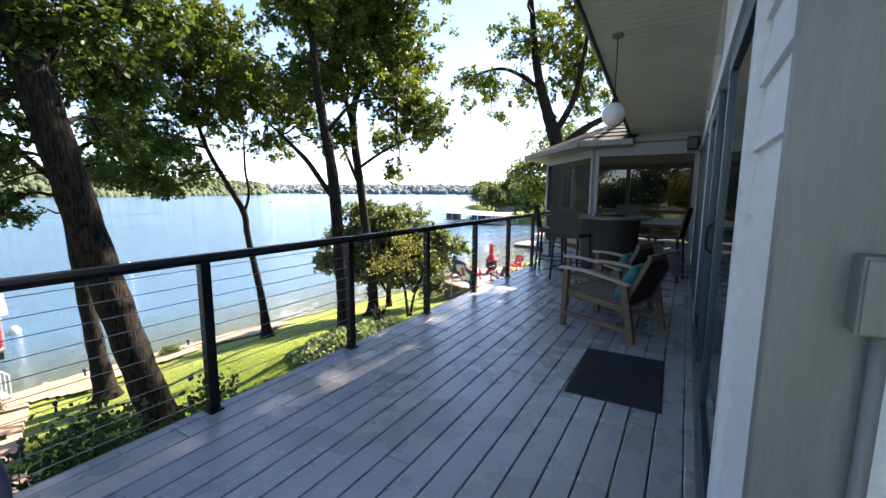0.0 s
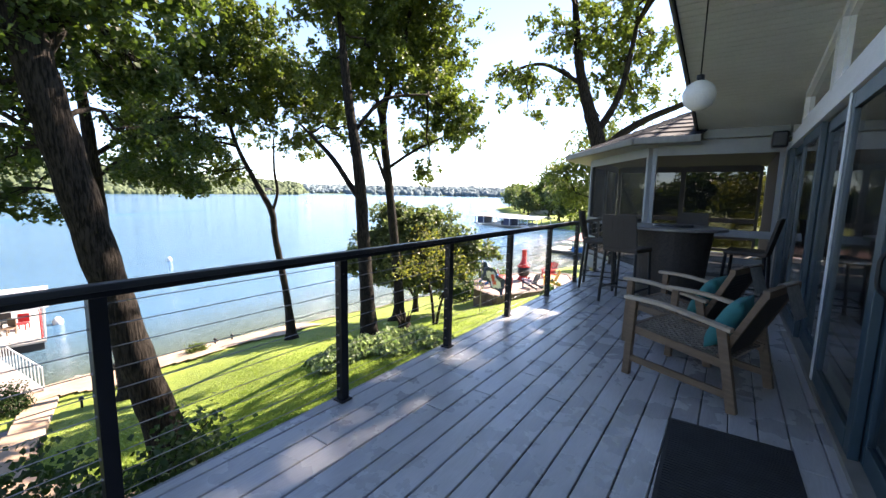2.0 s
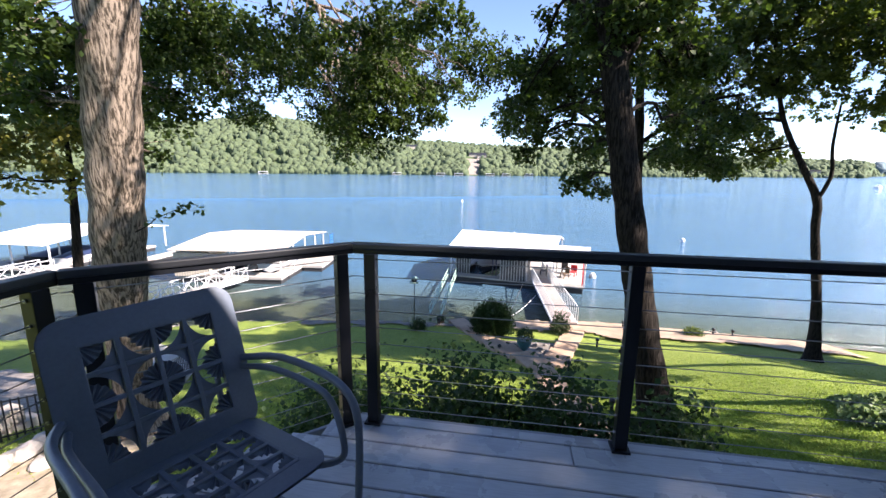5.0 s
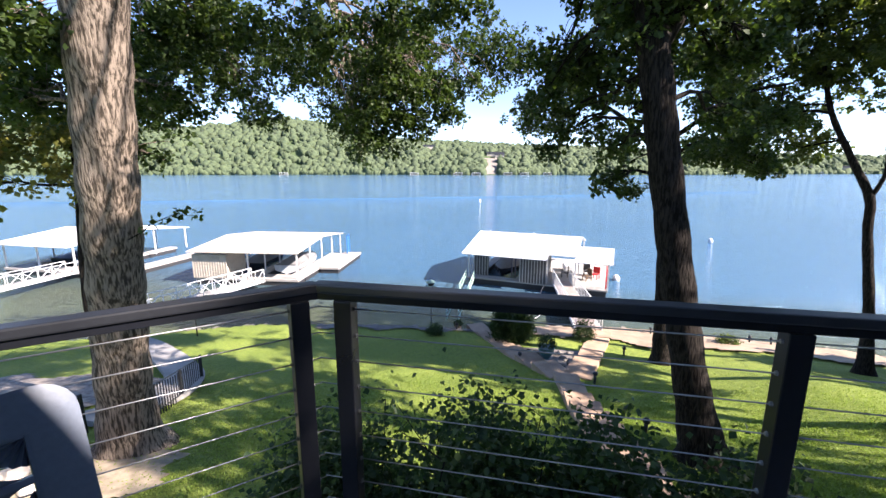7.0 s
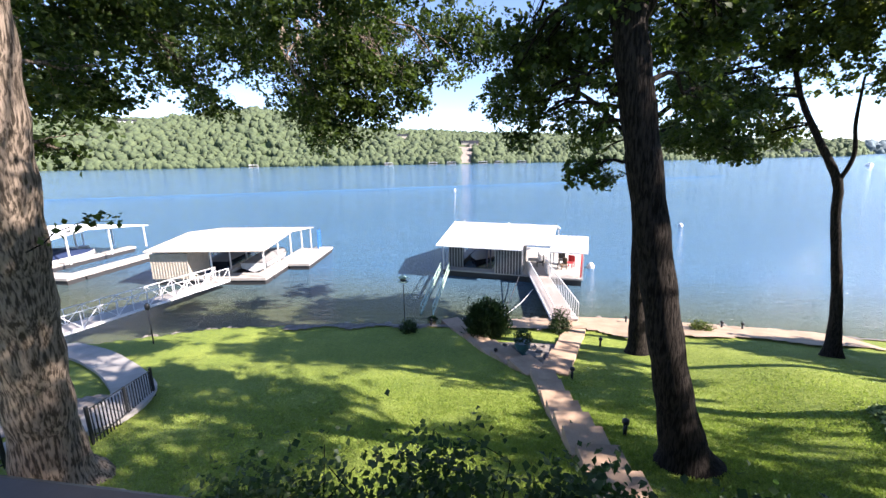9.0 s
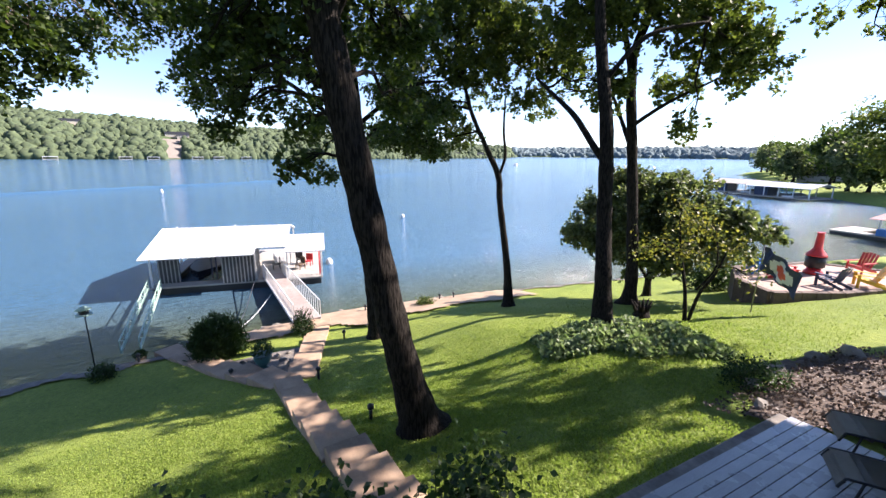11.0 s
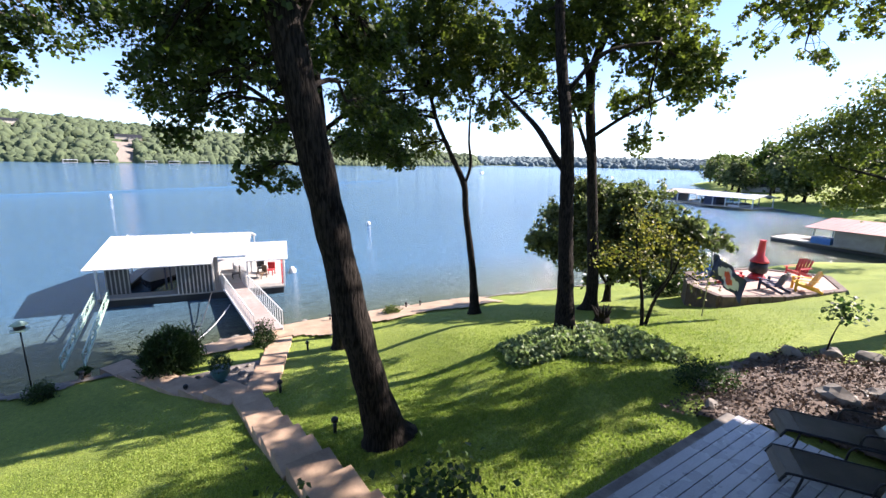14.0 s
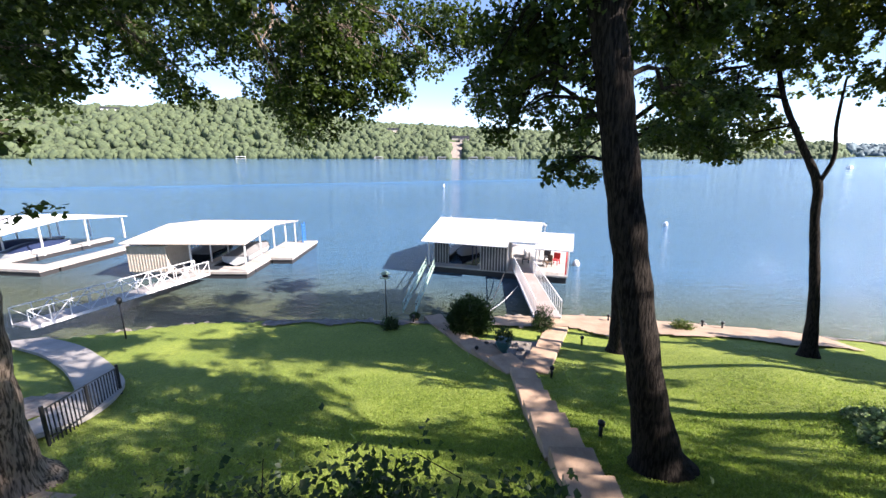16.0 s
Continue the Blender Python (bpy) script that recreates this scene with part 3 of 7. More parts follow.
tube(bm, [(0, 0, 3.09), (0, 0, 3.128)], 0.06, 16)
part("canopy", bm, M_TRIM, gl)

# screened porch at the far end


def make_screen():
    m, nt, b = node_mat("insect_screen")
    b.inputs["Base Color"].default_value = (0.006, 0.0065, 0.007, 1)
    b.inputs["Specular IOR Level"].default_value = 0.03
    b.inputs["Roughness"].default_value = 0.5
    tr = nt.nodes.new("ShaderNodeBsdfTransparent")
    mx = nt.nodes.new("ShaderNodeMixShader")
    mx.inputs[0].default_value = 0.78
    nt.links.new(tr.outputs[0], mx.inputs[1])
    nt.links.new(b.outputs[0], mx.inputs[2])
    nt.links.new(mx.outputs[0], nt.nodes["Material Output"].inputs[0])
    return m


M_SCREEN = make_screen()
porch = empty("screened_porch")
tagged(porch, "grey screened porch with a hipped shingle roof", "porch", kind="structure")
PC = [(1.24, 11.0), (-0.62, 11.0), (-2.36, 13.5), (-2.36, 16.2), (1.24, 16.2)]
EAVE_Z = 2.28


def screen_wall(a, b, mids=(), post_a=True):
    a, b = Vector((*a, 0)), Vector((*b, 0))
    d = (b - a).normalized()
    L = (b - a).length
    m = Matrix.Translation(a) @ Matrix.Rotation(math.atan2(d.y, d.x), 4, "Z")
    def bar(name, s0, s1, z0, z1, t=0.05, material=M_PORCH):
        bm = bmesh.new()
        box(bm, s0, s1, -t, t, z0, z1, 0.004, m)
        part(name, bm, material, porch)
    xs = [0.0, *mids, L]
    for i, s in enumerate(xs):
        bar("porch_post", s - 0.06 if 0 < i < len(xs) - 1 else (0.0 if i == 0 else L - 0.07), s + 0.06 if 0 < i < len(xs) - 1 else (0.07 if i == 0 else L), -0.02, EAVE_Z)
    for s0, s1 in zip(xs, xs[1:]):
        for z0, z1 in ((0.0, 0.08), (0.34, 0.44), (0.78, 0.9), (2.14, EAVE_Z + 0.1)):
            bar("porch_rail", s0 + 0.061, s1 - 0.061, z0, z1, 0.042)
        bm = bmesh.new()
        vs = [bm.verts.new(m @ Vector((s, 0.01, z))) for s, z in ((s0 + 0.03, 0.04), (s1 - 0.03, 0.04), (s1 - 0.03, 2.2), (s0 + 0.03, 2.2))]
        bm.faces.new(vs)
        part("screen", bm, M_SCREEN, porch, "dark insect screen")
    bar("rim_beam", -0.0, L, -0.34, -0.03, 0.06)
    return


screen_wall((1.22, 11.0), (-0.62, 11.0))
screen_wall((-0.66, 11.06), (-2.36, 13.5))
screen_wall((-2.36, 13.58), (-2.36, 16.2), (1.3,))
screen_wall((-2.28, 16.2), (1.2, 16.2), (1.7,))
bm = bmesh.new()
vs = [bm.verts.new((x, y, z)) for z in (-0.1, -0.03) for x, y in PC]
bm.faces.new(vs[:5])
bm.faces.new(list(reversed(vs[5:])))
part("porch_floor", bm, M_BOARD, porch)
bm = bmesh.new()
vs = [bm.verts.new((x, y, EAVE_Z + 0.12)) for x, y in PC]
bm.faces.new(vs)
part("porch_ceiling", bm, M_FASCIA, porch)
# hipped roof with shingle courses
EV = [(0.12, 10.62), (-0.88, 10.62), (-2.95, 13.3), (-2.95, 16.7), (1.9, 16.7), (1.9, 11.3), (0.12, 11.3)]
APEX = (0.9, 13.6, 3.75)
bm = bmesh.new()
ring0 = [Vector((x, y, EAVE_Z + 0.16)) for x, y in EV]
steps = 13
prev = None
for s in range(steps + 1):
    t = s / steps
    ring = [bm.verts.new(p.lerp(Vector(APEX), t) + Vector((0, 0, 0.0))) for p in ring0]
    low = [bm.verts.new(p.lerp(Vector(APEX), t) + Vector((0, 0, -0.018))) for p in ring0] if s else None
    if prev:
        for i in range(6):
            bm.faces.new((prev[i], prev[i + 1], low[i + 1], low[i]))
            bm.faces.new((low[i], low[i + 1], ring[i + 1], ring[i]))
    prev = ring
part("porch_roof", bm, M_SHINGLE, porch, "dark grey-blue asphalt shingles")
for a, b in zip(EV[:5], EV[1:5]):
    bm = bmesh.new()
    beam(bm, (*a, EAVE_Z + 0.09), (*b, EAVE_Z + 0.09), 0.11, 0.12, 0.02)
    part("gutter", bm, M_TRIM, porch)
bm = bmesh.new()
vs = [bm.verts.new((x, y, EAVE_Z + 0.02)) for x, y in EV]
bm.faces.new(vs)
part("porch_soffit", bm, M_PORCH, porch)
part("gable_beam", boxed(0.1, 1.236, 10.9, 11.04, EAVE_Z + 0.11, 2.62), M_PORCH, porch)
bm = bmesh.new()
z0 = gz(-2.3, 13.4)
box(bm, -2.44, -2.2, 13.28, 13.52, z0 - 0.1, -0.34, 0.008)
box(bm, -2.48, -2.16, 13.24, 13.56, z0 - 0.1, z0 + 0.4, 0.008)
part("support_post", bm, M_FASCIA, porch)
part("support_post", boxed(-2.44, -2.2, 15.9, 16.14, z0 - 0.1, -0.34, bevel=0.008), M_FASCIA, porch)
CROWN_L = [(-9.3, -7.2, 2.8, 1.1), (-10.9, -5.5, 3.6, 0.8), (-11.5, -5.0, 2.9, 0.7), (-11.9, -4.0, 4.3, 1.4), (-12.9, -2.8, 3.0, 1.3), (-13.0, -2.1, 4.1, 1.6), (-13.7, -0.2, 3.9, 1.0), (-13.2, -1.1, 4.9, 1.4), (-10.5, -5.7, 4.4, 1.4), (-13.0, -2.7, 1.9, 0.5), (-5.8, -3.0, 1.6, 0.4), (-8.2, -5.4, 3.6, 0.8), (-6.5, -6.9, 3.8, 1.0)]
CROWN_C = [(-14.7, 2.8, 3.0, 1.0), (-14.5, 3.7, 4.1, 1.3), (-14.6, 5.2, 2.2, 0.9), (-14.6, 5.1, 1.2, 0.6), (-14.5, 5.8, 0.7, 0.3), (-13.8, 7.1, 4.4, 1.2), (-13.8, 7.6, 3.1, 0.9), (-13.6, 8.6, 1.7, 0.7), (-14.0, 7.6, 1.8, 0.6), (-14.4, 1.9, 4.7, 1.0), (-14.1, 0.9, 5.1, 1.0), (-13.4, 8.9, 2.8, 0.7), (-11.8, 7.3, 2.0, 0.9), (-11.5, 8.0, 1.5, 0.5)]
CROWN_A = [(-7.3, 4.2, 3.6, 0.9), (-6.9, 5.0, 3.9, 0.8), (-7.6, 4.0, 2.3, 0.4), (-7.7, 3.8, 1.1, 0.3), (-6.6, 5.6, 4.0, 0.6), (-8.7, 3.9, 4.2, 0.8), (-8.5, 5.4, 4.0, 0.7), (-8.4, 4.6, 4.7, 1.0), (-9.0, 3.6, 3.6, 0.5), (-8.5, 5.8, 3.4, 0.4)]
CROWN_2 = [(-18.0, 10.9, 3.2, 1.6), (-16.9, 12.4, 4.8, 1.9), (-18.4, 9.7, 4.2, 1.3), (-17.5, 12.1, 2.1, 0.8), (-15.8, 13.6, 5.9, 1.6), (-18.1, 10.9, 1.6, 0.7), (-17.9, 10.1, 5.8, 1.7), (-16.9, 11.5, 6.7, 1.7), (-18.9, 8.9, 2.2, 0.9)]
CROWN_B = [(-14.1, 15.5, 6.4, 1.8), (-12.7, 16.5, 6.9, 1.8), (-11.1, 18.1, 5.9, 1.8), (-10.3, 18.9, 4.5, 1.4), (-11.5, 18.5, 2.4, 0.7), (-13.7, 16.5, 4.1, 1.1), (-15.0, 15.0, 5.0, 1.4), (-11.9, 18.0, 3.9, 0.9), (-9.7, 19.1, 5.3, 0.8), (-15.7, 14.5, 3.6, 1.0), (-10.8, 17.9, 7.0, 1.5), (-12.9, 15.6, 8.5, 2.3), (-11.2, 17.1, 8.4, 2.1)]
CROWN_R = [(-8.0, 20.2, 6.1, 1.1), (-5.7, 20.9, 6.0, 1.2), (-3.3, 21.5, 5.5, 1.4), (-4.8, 21.5, 4.2, 1.0), (-7.1, 20.8, 4.9, 0.5), (-3.9, 21.2, 6.4, 1.2), (-8.5, 19.8, 6.7, 0.8), (-4.5, 20.7, 7.8, 1.9), (-3.1, 21.1, 7.2, 1.8), (-6.7, 17.9, 5.9, 0.9), (-3.4, 18.4, 8.1, 1.3), (-5.5, 18.0, 7.3, 1.1)]
CROWN_S = [(-11.2, 41.7, 4.3, 2.6), (-12.3, 41.5, 1.7, 2.1), (-9.3, 42.3, 0.4, 2.2), (-7.7, 42.5, 3.4, 2.1), (-13.5, 41.1, 3.9, 1.6), (-11.3, 41.8, -0.5, 1.1), (-9.3, 41.9, 6.2, 2.1)]
# lighter copy of the oak leaf, with sun through the crown in its colour
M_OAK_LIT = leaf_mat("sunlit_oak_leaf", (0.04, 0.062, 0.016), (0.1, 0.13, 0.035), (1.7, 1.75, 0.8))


# ---- trees ----
def leaves_np(rs, centres, size, droop=0.35, wide=1.0):
    """Leaves folded on the midrib, one at each centre: four points, two triangles."""
    n = len(centres)
    d = rs.normal(size=(n, 3))
    d[:, 2] -= droop
    d /= np.linalg.norm(d, axis=1, keepdims=True)
    up = rs.normal(size=(n, 3)) * 0.6 + np.array([0, 0, 1.0])
    s = np.cross(d, up)
    s /= np.linalg.norm(s, axis=1, keepdims=True) + 1e-9
    u = np.cross(s, d)
    L = size * (0.7 + 0.6 * rs.rand(n, 1))
    w = L * (0.36 + 0.14 * rs.rand(n, 1)) * wide
    c = centres
    v = np.stack([c, c + d * L * 0.55 + s * w + u * L * 0.14, c + d * L, c + d * L * 0.55 - s * w + u * L * 0.14], 1)
    base = np.arange(n)[:, None] * 4
    quads = np.zeros((0, 4), int)
    tris = np.concatenate([base + np.array([[0, 1, 2]]), base + np.array([[0, 2, 3]])], 0)
    return v.reshape(-1, 3), quads, tris


def fast_mesh(name, v, quads, tris, material, parent):
    me = bpy.data.meshes.new(name)
    nq, nt_ = len(quads), len(tris)
    me.vertices.add(len(v))
    me.vertices.foreach_set("co", v.astype(np.float32).ravel())
    me.loops.add(nq * 4 + nt_ * 3)
    me.loops.foreach_set("vertex_index", np.concatenate([quads.ravel(), tris.ravel()]).astype(np.int32))
    me.polygons.add(nq + nt_)
    me.polygons.foreach_set("loop_start", np.concatenate([np.arange(nq) * 4, nq * 4 + np.arange(nt_) * 3]).astype(np.int32))
    me.update(calc_edges=True)
    me.materials.append(material)
    ob = new(name, me)
    ob.parent = parent
    return ob


def wander(rs, a, b, n, amount):
    a, b = np.array(a, float), np.array(b, float)
    L = np.linalg.norm(b - a)
    pts = [a + (b - a) * i / n for i in range(n + 1)]
    off = np.zeros(3)
    for i in range(1, n):
        off = off * 0.6 + rs.normal(size=3) * amount * L
        pts[i] = pts[i] + off + np.array([0, 0, 0.10 * L * math.sin(math.pi * i / n)])
    return pts


def tree(name, label, trunk, radii, limbs, crown, seed, leaf=0.12, per_m3=9.5, spray=34, bark=M_BARK, leafm=M_LEAF, sides=14, spread=0.135, shell=0.4, twig=0.012, s=1.0):
    """trunk: points and radii; limbs: (points, radii); crown: (x, y, z, r) leafy masses hung on the nearest limb."""
    rs = np.random.RandomState(seed)
    far = lambda p: tuple(c + s * (v - c) for v, c in zip(p, (-1.34, 2.97, 1.37)))
    trunk, radii = [far(p) for p in trunk], [r * s for r in radii]
    trunk[0] = (*trunk[0][:2], gz(*trunk[0][:2]) - 0.1)
    limbs = [([far(p) for p in pts], [r * s for r in rad]) for pts, rad in limbs]
    crown = [(*far(c[:3]), c[3] * s) for c in crown]
    t = empty(name, tuple(trunk[0]))
    inv = Matrix.Translation(-Vector(trunk[0]))
    tagged(t, label, "tree")
    bm = bmesh.new()
    path = smooth_path(trunk, 8)
    rr = np.interp(np.linspace(0, len(radii) - 1, len(path)), range(len(radii)), radii)
    rr = [r * (1 + 0.05 * math.sin(i * 1.9) + (0.85 * math.exp(-i / 2.2) if radii[0] > 0.12 else 0)) for i, r in enumerate(rr)]
    tube(bm, path, rr, sides)
    skeleton = [np.array(p) for p in path[len(path) // 3:]]
    for pts, rad in limbs:
        lp = smooth_path(pts, 6)
        tube(bm, lp, list(np.interp(np.linspace(0, len(rad) - 1, len(lp)), range(len(rad)), rad)), max(7, sides - 5))
        skeleton += [np.array(p) for p in lp[2:]]
    cents = []
    for cx, cy, cz, cr in crown:
        c = np.array([cx, cy, cz])
        sk = np.array(skeleton)
        root = sk[np.argmin(np.linalg.norm((sk - c) * np.array([1, 1, 1.3]), axis=1))]
        main = wander(rs, root, c, 7, 0.035)
        L = np.linalg.norm(c - root)
        r0 = min(0.03 + 0.008 * L, 0.09) * (leaf / 0.13) ** 0.2
        tube(bm, main, list(np.linspace(r0, twig * 1.2, len(main))), 6, cap=False)
        n_spray = max(6, int(per_m3 * cr ** 2.35 * 4.2))
        dirs = rs.normal(size=(n_spray, 3))
        dirs /= np.linalg.norm(dirs, axis=1, keepdims=True)
        rad = cr * (shell + (1 - shell) * rs.rand(n_spray, 1)) * (0.55 + 0.75 * rs.rand(n_spray, 1))
        sc = c + dirs * rad * np.array([1.15, 1.15, 0.72])
        cents.append(sc)
        ends = sc[rs.permutation(n_spray)[: max(5, int(6 + cr * 7))]]
        for e in ends:
            s0 = main[rs.randint(3, 8)]
            tw = wander(rs, s0, e, 4, 0.05)
            tube(bm, tw, list(np.linspace(twig, twig * 0.35, len(tw))), 4, cap=False)
    bmesh.ops.transform(bm, matrix=inv, verts=bm.verts)
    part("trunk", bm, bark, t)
    sc = np.concatenate(cents)
    sc = np.repeat(sc, 2, axis=0)  # two hanging sprigs at each twig end
    sc = sc + rs.normal(size=sc.shape) * spread * 0.95
    way = rs.normal(size=sc.shape)
    way[:, 2] -= 0.6
    way /= np.linalg.norm(way, axis=1, keepdims=True)
    half = max(3, spray // 2)
    along = np.repeat(way, half, axis=0) * rs.uniform(-1.3, 1.7, (len(sc) * half, 1)) * spread
    pos = np.repeat(sc, half, axis=0) + along + rs.normal(size=along.shape) * spread * 0.42
    v, q, tr = leaves_np(rs, pos - np.array(trunk[0]), leaf)
    crown_ob = fast_mesh("crown", v, q, tr, leafm, t)
    crown_ob["kind"] = "stuff"
    return t


def shade_masses(x, y, z, r, n, seed, spread):
    """Leafy masses above the eye, out of view, added to cast shade below."""
    rs = random.Random(seed)
    return [(x + rs.uniform(-1, 1) * spread, y + rs.uniform(-1, 1) * spread, z + rs.uniform(-0.4, 1) * spread * 0.7, r * rs.uniform(0.7, 1.2)) for _ in range(n)]


far_crown = [(-1.34 + 1.4 * (x + 1.34), 2.97 + 1.4 * (y - 2.97), 1.37 + 1.4 * (z - 1.37), r * 1.3) for x, y, z, r in CROWN_L]
tree("oak_tree", "large pale-barked oak with dappled sun beside the deck",
     [(-6.4, -5.59, -4.7), (-6.22, -5.24, -2.44), (-6.05, -4.81, -0.18), (-5.87, -4.38, 2.08), (-5.7, -3.95, 4.34), (-5.72, -3.61, 6.6), (-6.29, -3.16, 11.69)],
     [0.47, 0.45, 0.435, 0.43, 0.425, 0.34, 0.17],
     [([(-5.72, -3.95, 4.57), (-8.55, -3.95, 6.83), (-13.07, -4.41, 7.05), (-18.72, -4.41, 5.92)], [0.22, 0.17, 0.12, 0.05]),
      ([(-5.72, -3.95, 3.89), (-7.42, -5.54, 5.7), (-11.94, -9.38, 6.15)], [0.2, 0.13, 0.07]),
      ([(-5.72, -3.73, 5.92), (-5.16, -0.9, 8.86), (-5.72, 2.49, 11.69)], [0.18, 0.13, 0.07])],
     # the group at x -3.3 is unseen, added to dapple this trunk
     far_crown + shade_masses(-6, -2, 10.0, 1.7, 4, 3, 4.5) + shade_masses(-3.3, 5.4, 7.6, 0.7, 8, 45, 2.2) + [(-6.4, -6.7, 2.8, 0.9), (-8.6, -6.0, 4.2, 1.1), (-9.6, -4.7, 4.8, 1.2), (-10.7, -3.1, 4.7, 1.2), (-11.3, -1.2, 5.3, 1.1), (-9.7, -6.6, 3.1, 0.6), (-12.3, -2.9, 3.0, 0.5), (-10.9, -5.1, 3.4, 0.5), (-8.9, -7.3, 3.7, 0.9), (-5.4, -5.1, 3.6, 1.0), (-5.9, -6.2, 2.5, 0.6), (-8.4, -4.7, 4.7, 1.0), (-10.6, 0.5, 5.2, 0.9), (-8.3, -5.5, 2.9, 0.9), (-13.0, -2.0, 4.6, 1.0), (-13.3, -1.9, 3.1, 0.8), (-13.6, -1.2, 2.6, 0.7), (-13.8, -0.2, 3.1, 0.7), (-13.9, 0.7, 4.0, 0.6), (-13.3, -1.5, 3.8, 0.9), (-13.6, -0.5, 3.9, 0.8), (-13.0, -2.8, 2.5, 0.7), (-13.3, -2.2, 2.1, 0.5), (-13.5, -1.4, 2.9, 0.6), (-12.9, -2.6, 3.5, 0.8)], 11, per_m3=11, bark=M_BARK_PALE)
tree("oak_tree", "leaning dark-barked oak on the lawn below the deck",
     [(-8.49, 6.18, -4.64), (-8.36, 5.63, -2.54), (-8.35, 5.13, -0.2), (-8.35, 4.68, 2.12), (-8.31, 4.35, 3.85), (-8.25, 4.04, 5.8), (-8.49, 3.74, 10.68)],
     [0.38, 0.305, 0.29, 0.275, 0.265, 0.2, 0.1],
     [([(-8.37, 4.47, 3.36), (-8.49, 5.08, 4.46), (-8.73, 5.93, 6.53), (-8.98, 6.91, 9.46)], [0.18, 0.13, 0.11, 0.06]),
      ([(-8.37, 4.41, 3.85), (-8.98, 3.13, 5.31), (-9.71, 1.79, 6.29)], [0.12, 0.08, 0.05]),
      ([(-8.25, 4.17, 5.07), (-10.2, 4.71, 6.77), (-12.64, 4.96, 7.26)], [0.11, 0.07, 0.05])],
     # four masses near x -4 are unseen, added to shade the pale oak's trunk
     [(-1.34 + 1.18 * (x + 1.34), 2.97 + 1.18 * (y - 2.97), 1.37 + 1.18 * (z - 1.37), r * 1.15) for x, y, z, r in CROWN_A] + shade_masses(-7.5, 4.5, 9.5, 1.5, 3, 5, 3.0) + [(-4.2, 4.5, 6.4, 0.8), (-4.5, 3.2, 5.4, 0.7), (-4.0, 6.0, 7.6, 0.9), (-4.9, 2.2, 6.0, 0.6)] + [(-10.6, 3.4, 3.4, 0.9), (-10.5, 4.1, 3.7, 0.8), (-10.8, 3.2, 2.6, 0.7), (-10.6, 4.3, 3.1, 0.6), (-10.8, 3.5, 2.2, 0.4), (-11.3, 2.9, 1.9, 0.35), (-9.8, 6.4, 3.9, 0.8), (-9.8, 4.7, 3.8, 0.6), (-11.0, 3.1, 4.0, 0.9), (-11.2, 2.6, 3.1, 0.45), (-10.7, 4.4, 1.9, 0.4), (-10.5, 6.1, 3.6, 0.8), (-10.6, 6.5, 2.5, 0.6)], 12)
tree("oak_tree", "dark oak near the shore with low hanging foliage",
     [(-14.9, 7.25, gz(-14.9, 7.25) - 0.1), (-14.9, 7.05, -3.0), (-14.9, 6.85, 0.3), (-14.8, 6.7, 3.0), (-14.9, 6.4, 7.0)],
     [0.27, 0.22, 0.19, 0.15, 0.08],
     [([(-14.9, 6.8, 1.4), (-14.8, 5.4, 2.9), (-14.6, 3.8, 3.8)], [0.09, 0.07, 0.04]), ([(-14.9, 6.7, 2.2), (-14.2, 8.2, 3.4), (-13.6, 9.2, 3.6)], [0.08, 0.06, 0.03])],
     CROWN_C + shade_masses(-14.5, 6, 7.0, 1.4, 3, 7, 2.4), 13, s=1.25)
tree("oak_tree", "slim forked dark tree at the water's edge",
     [(-15.3, 13.4, gz(-15.3, 13.4) - 0.1), (-15.45, 13.3, -3.2), (-15.7, 13.0, -0.6), (-15.75, 12.9, 0.5), (-16.1, 12.4, 1.8), (-16.6, 11.9, 3.4), (-17.2, 11.6, 6.0)],
     [0.2, 0.15, 0.13, 0.13, 0.1, 0.08, 0.04],
     [([(-15.75, 12.9, 0.45), (-15.6, 13.1, 1.3), (-15.7, 13.05, 2.3), (-15.9, 13.2, 3.6)], [0.07, 0.06, 0.05, 0.03])],
     CROWN_2 + shade_masses(-17, 12.5, 7.5, 1.6, 3, 8, 2.5), 14, leaf=0.165, per_m3=7, leafm=M_OAK_LIT, s=1.2)
tree("oak_tree", "tall dark oak in a planted bed on the lawn",
     [(-10.1, 13.3, 0), (-10.4, 13.44, -2.2), (-10.7, 13.6, -0.7), (-10.94, 13.6, 2.1), (-11.55, 13.6, 5.2), (-12.1, 13.7, 9.0)],
     [0.3, 0.25, 0.24, 0.21, 0.17, 0.09],
     [([(-10.75, 13.6, 1.0), (-11.5, 13.6, 1.75), (-12.3, 13.6, 2.6), (-13.4, 13.8, 3.3), (-15.0, 14.0, 4.3)], [0.12, 0.11, 0.1, 0.08, 0.04]),
      ([(-11.2, 13.6, 3.6), (-10.6, 14.6, 4.9), (-10.0, 16.5, 5.4)], [0.08, 0.07, 0.04])],
     CROWN_B[:6] + shade_masses(-12, 14, 9.0, 1.4, 2, 9, 3.0), 15, leaf=0.165, per_m3=7, leafm=M_OAK_LIT, s=1.03)
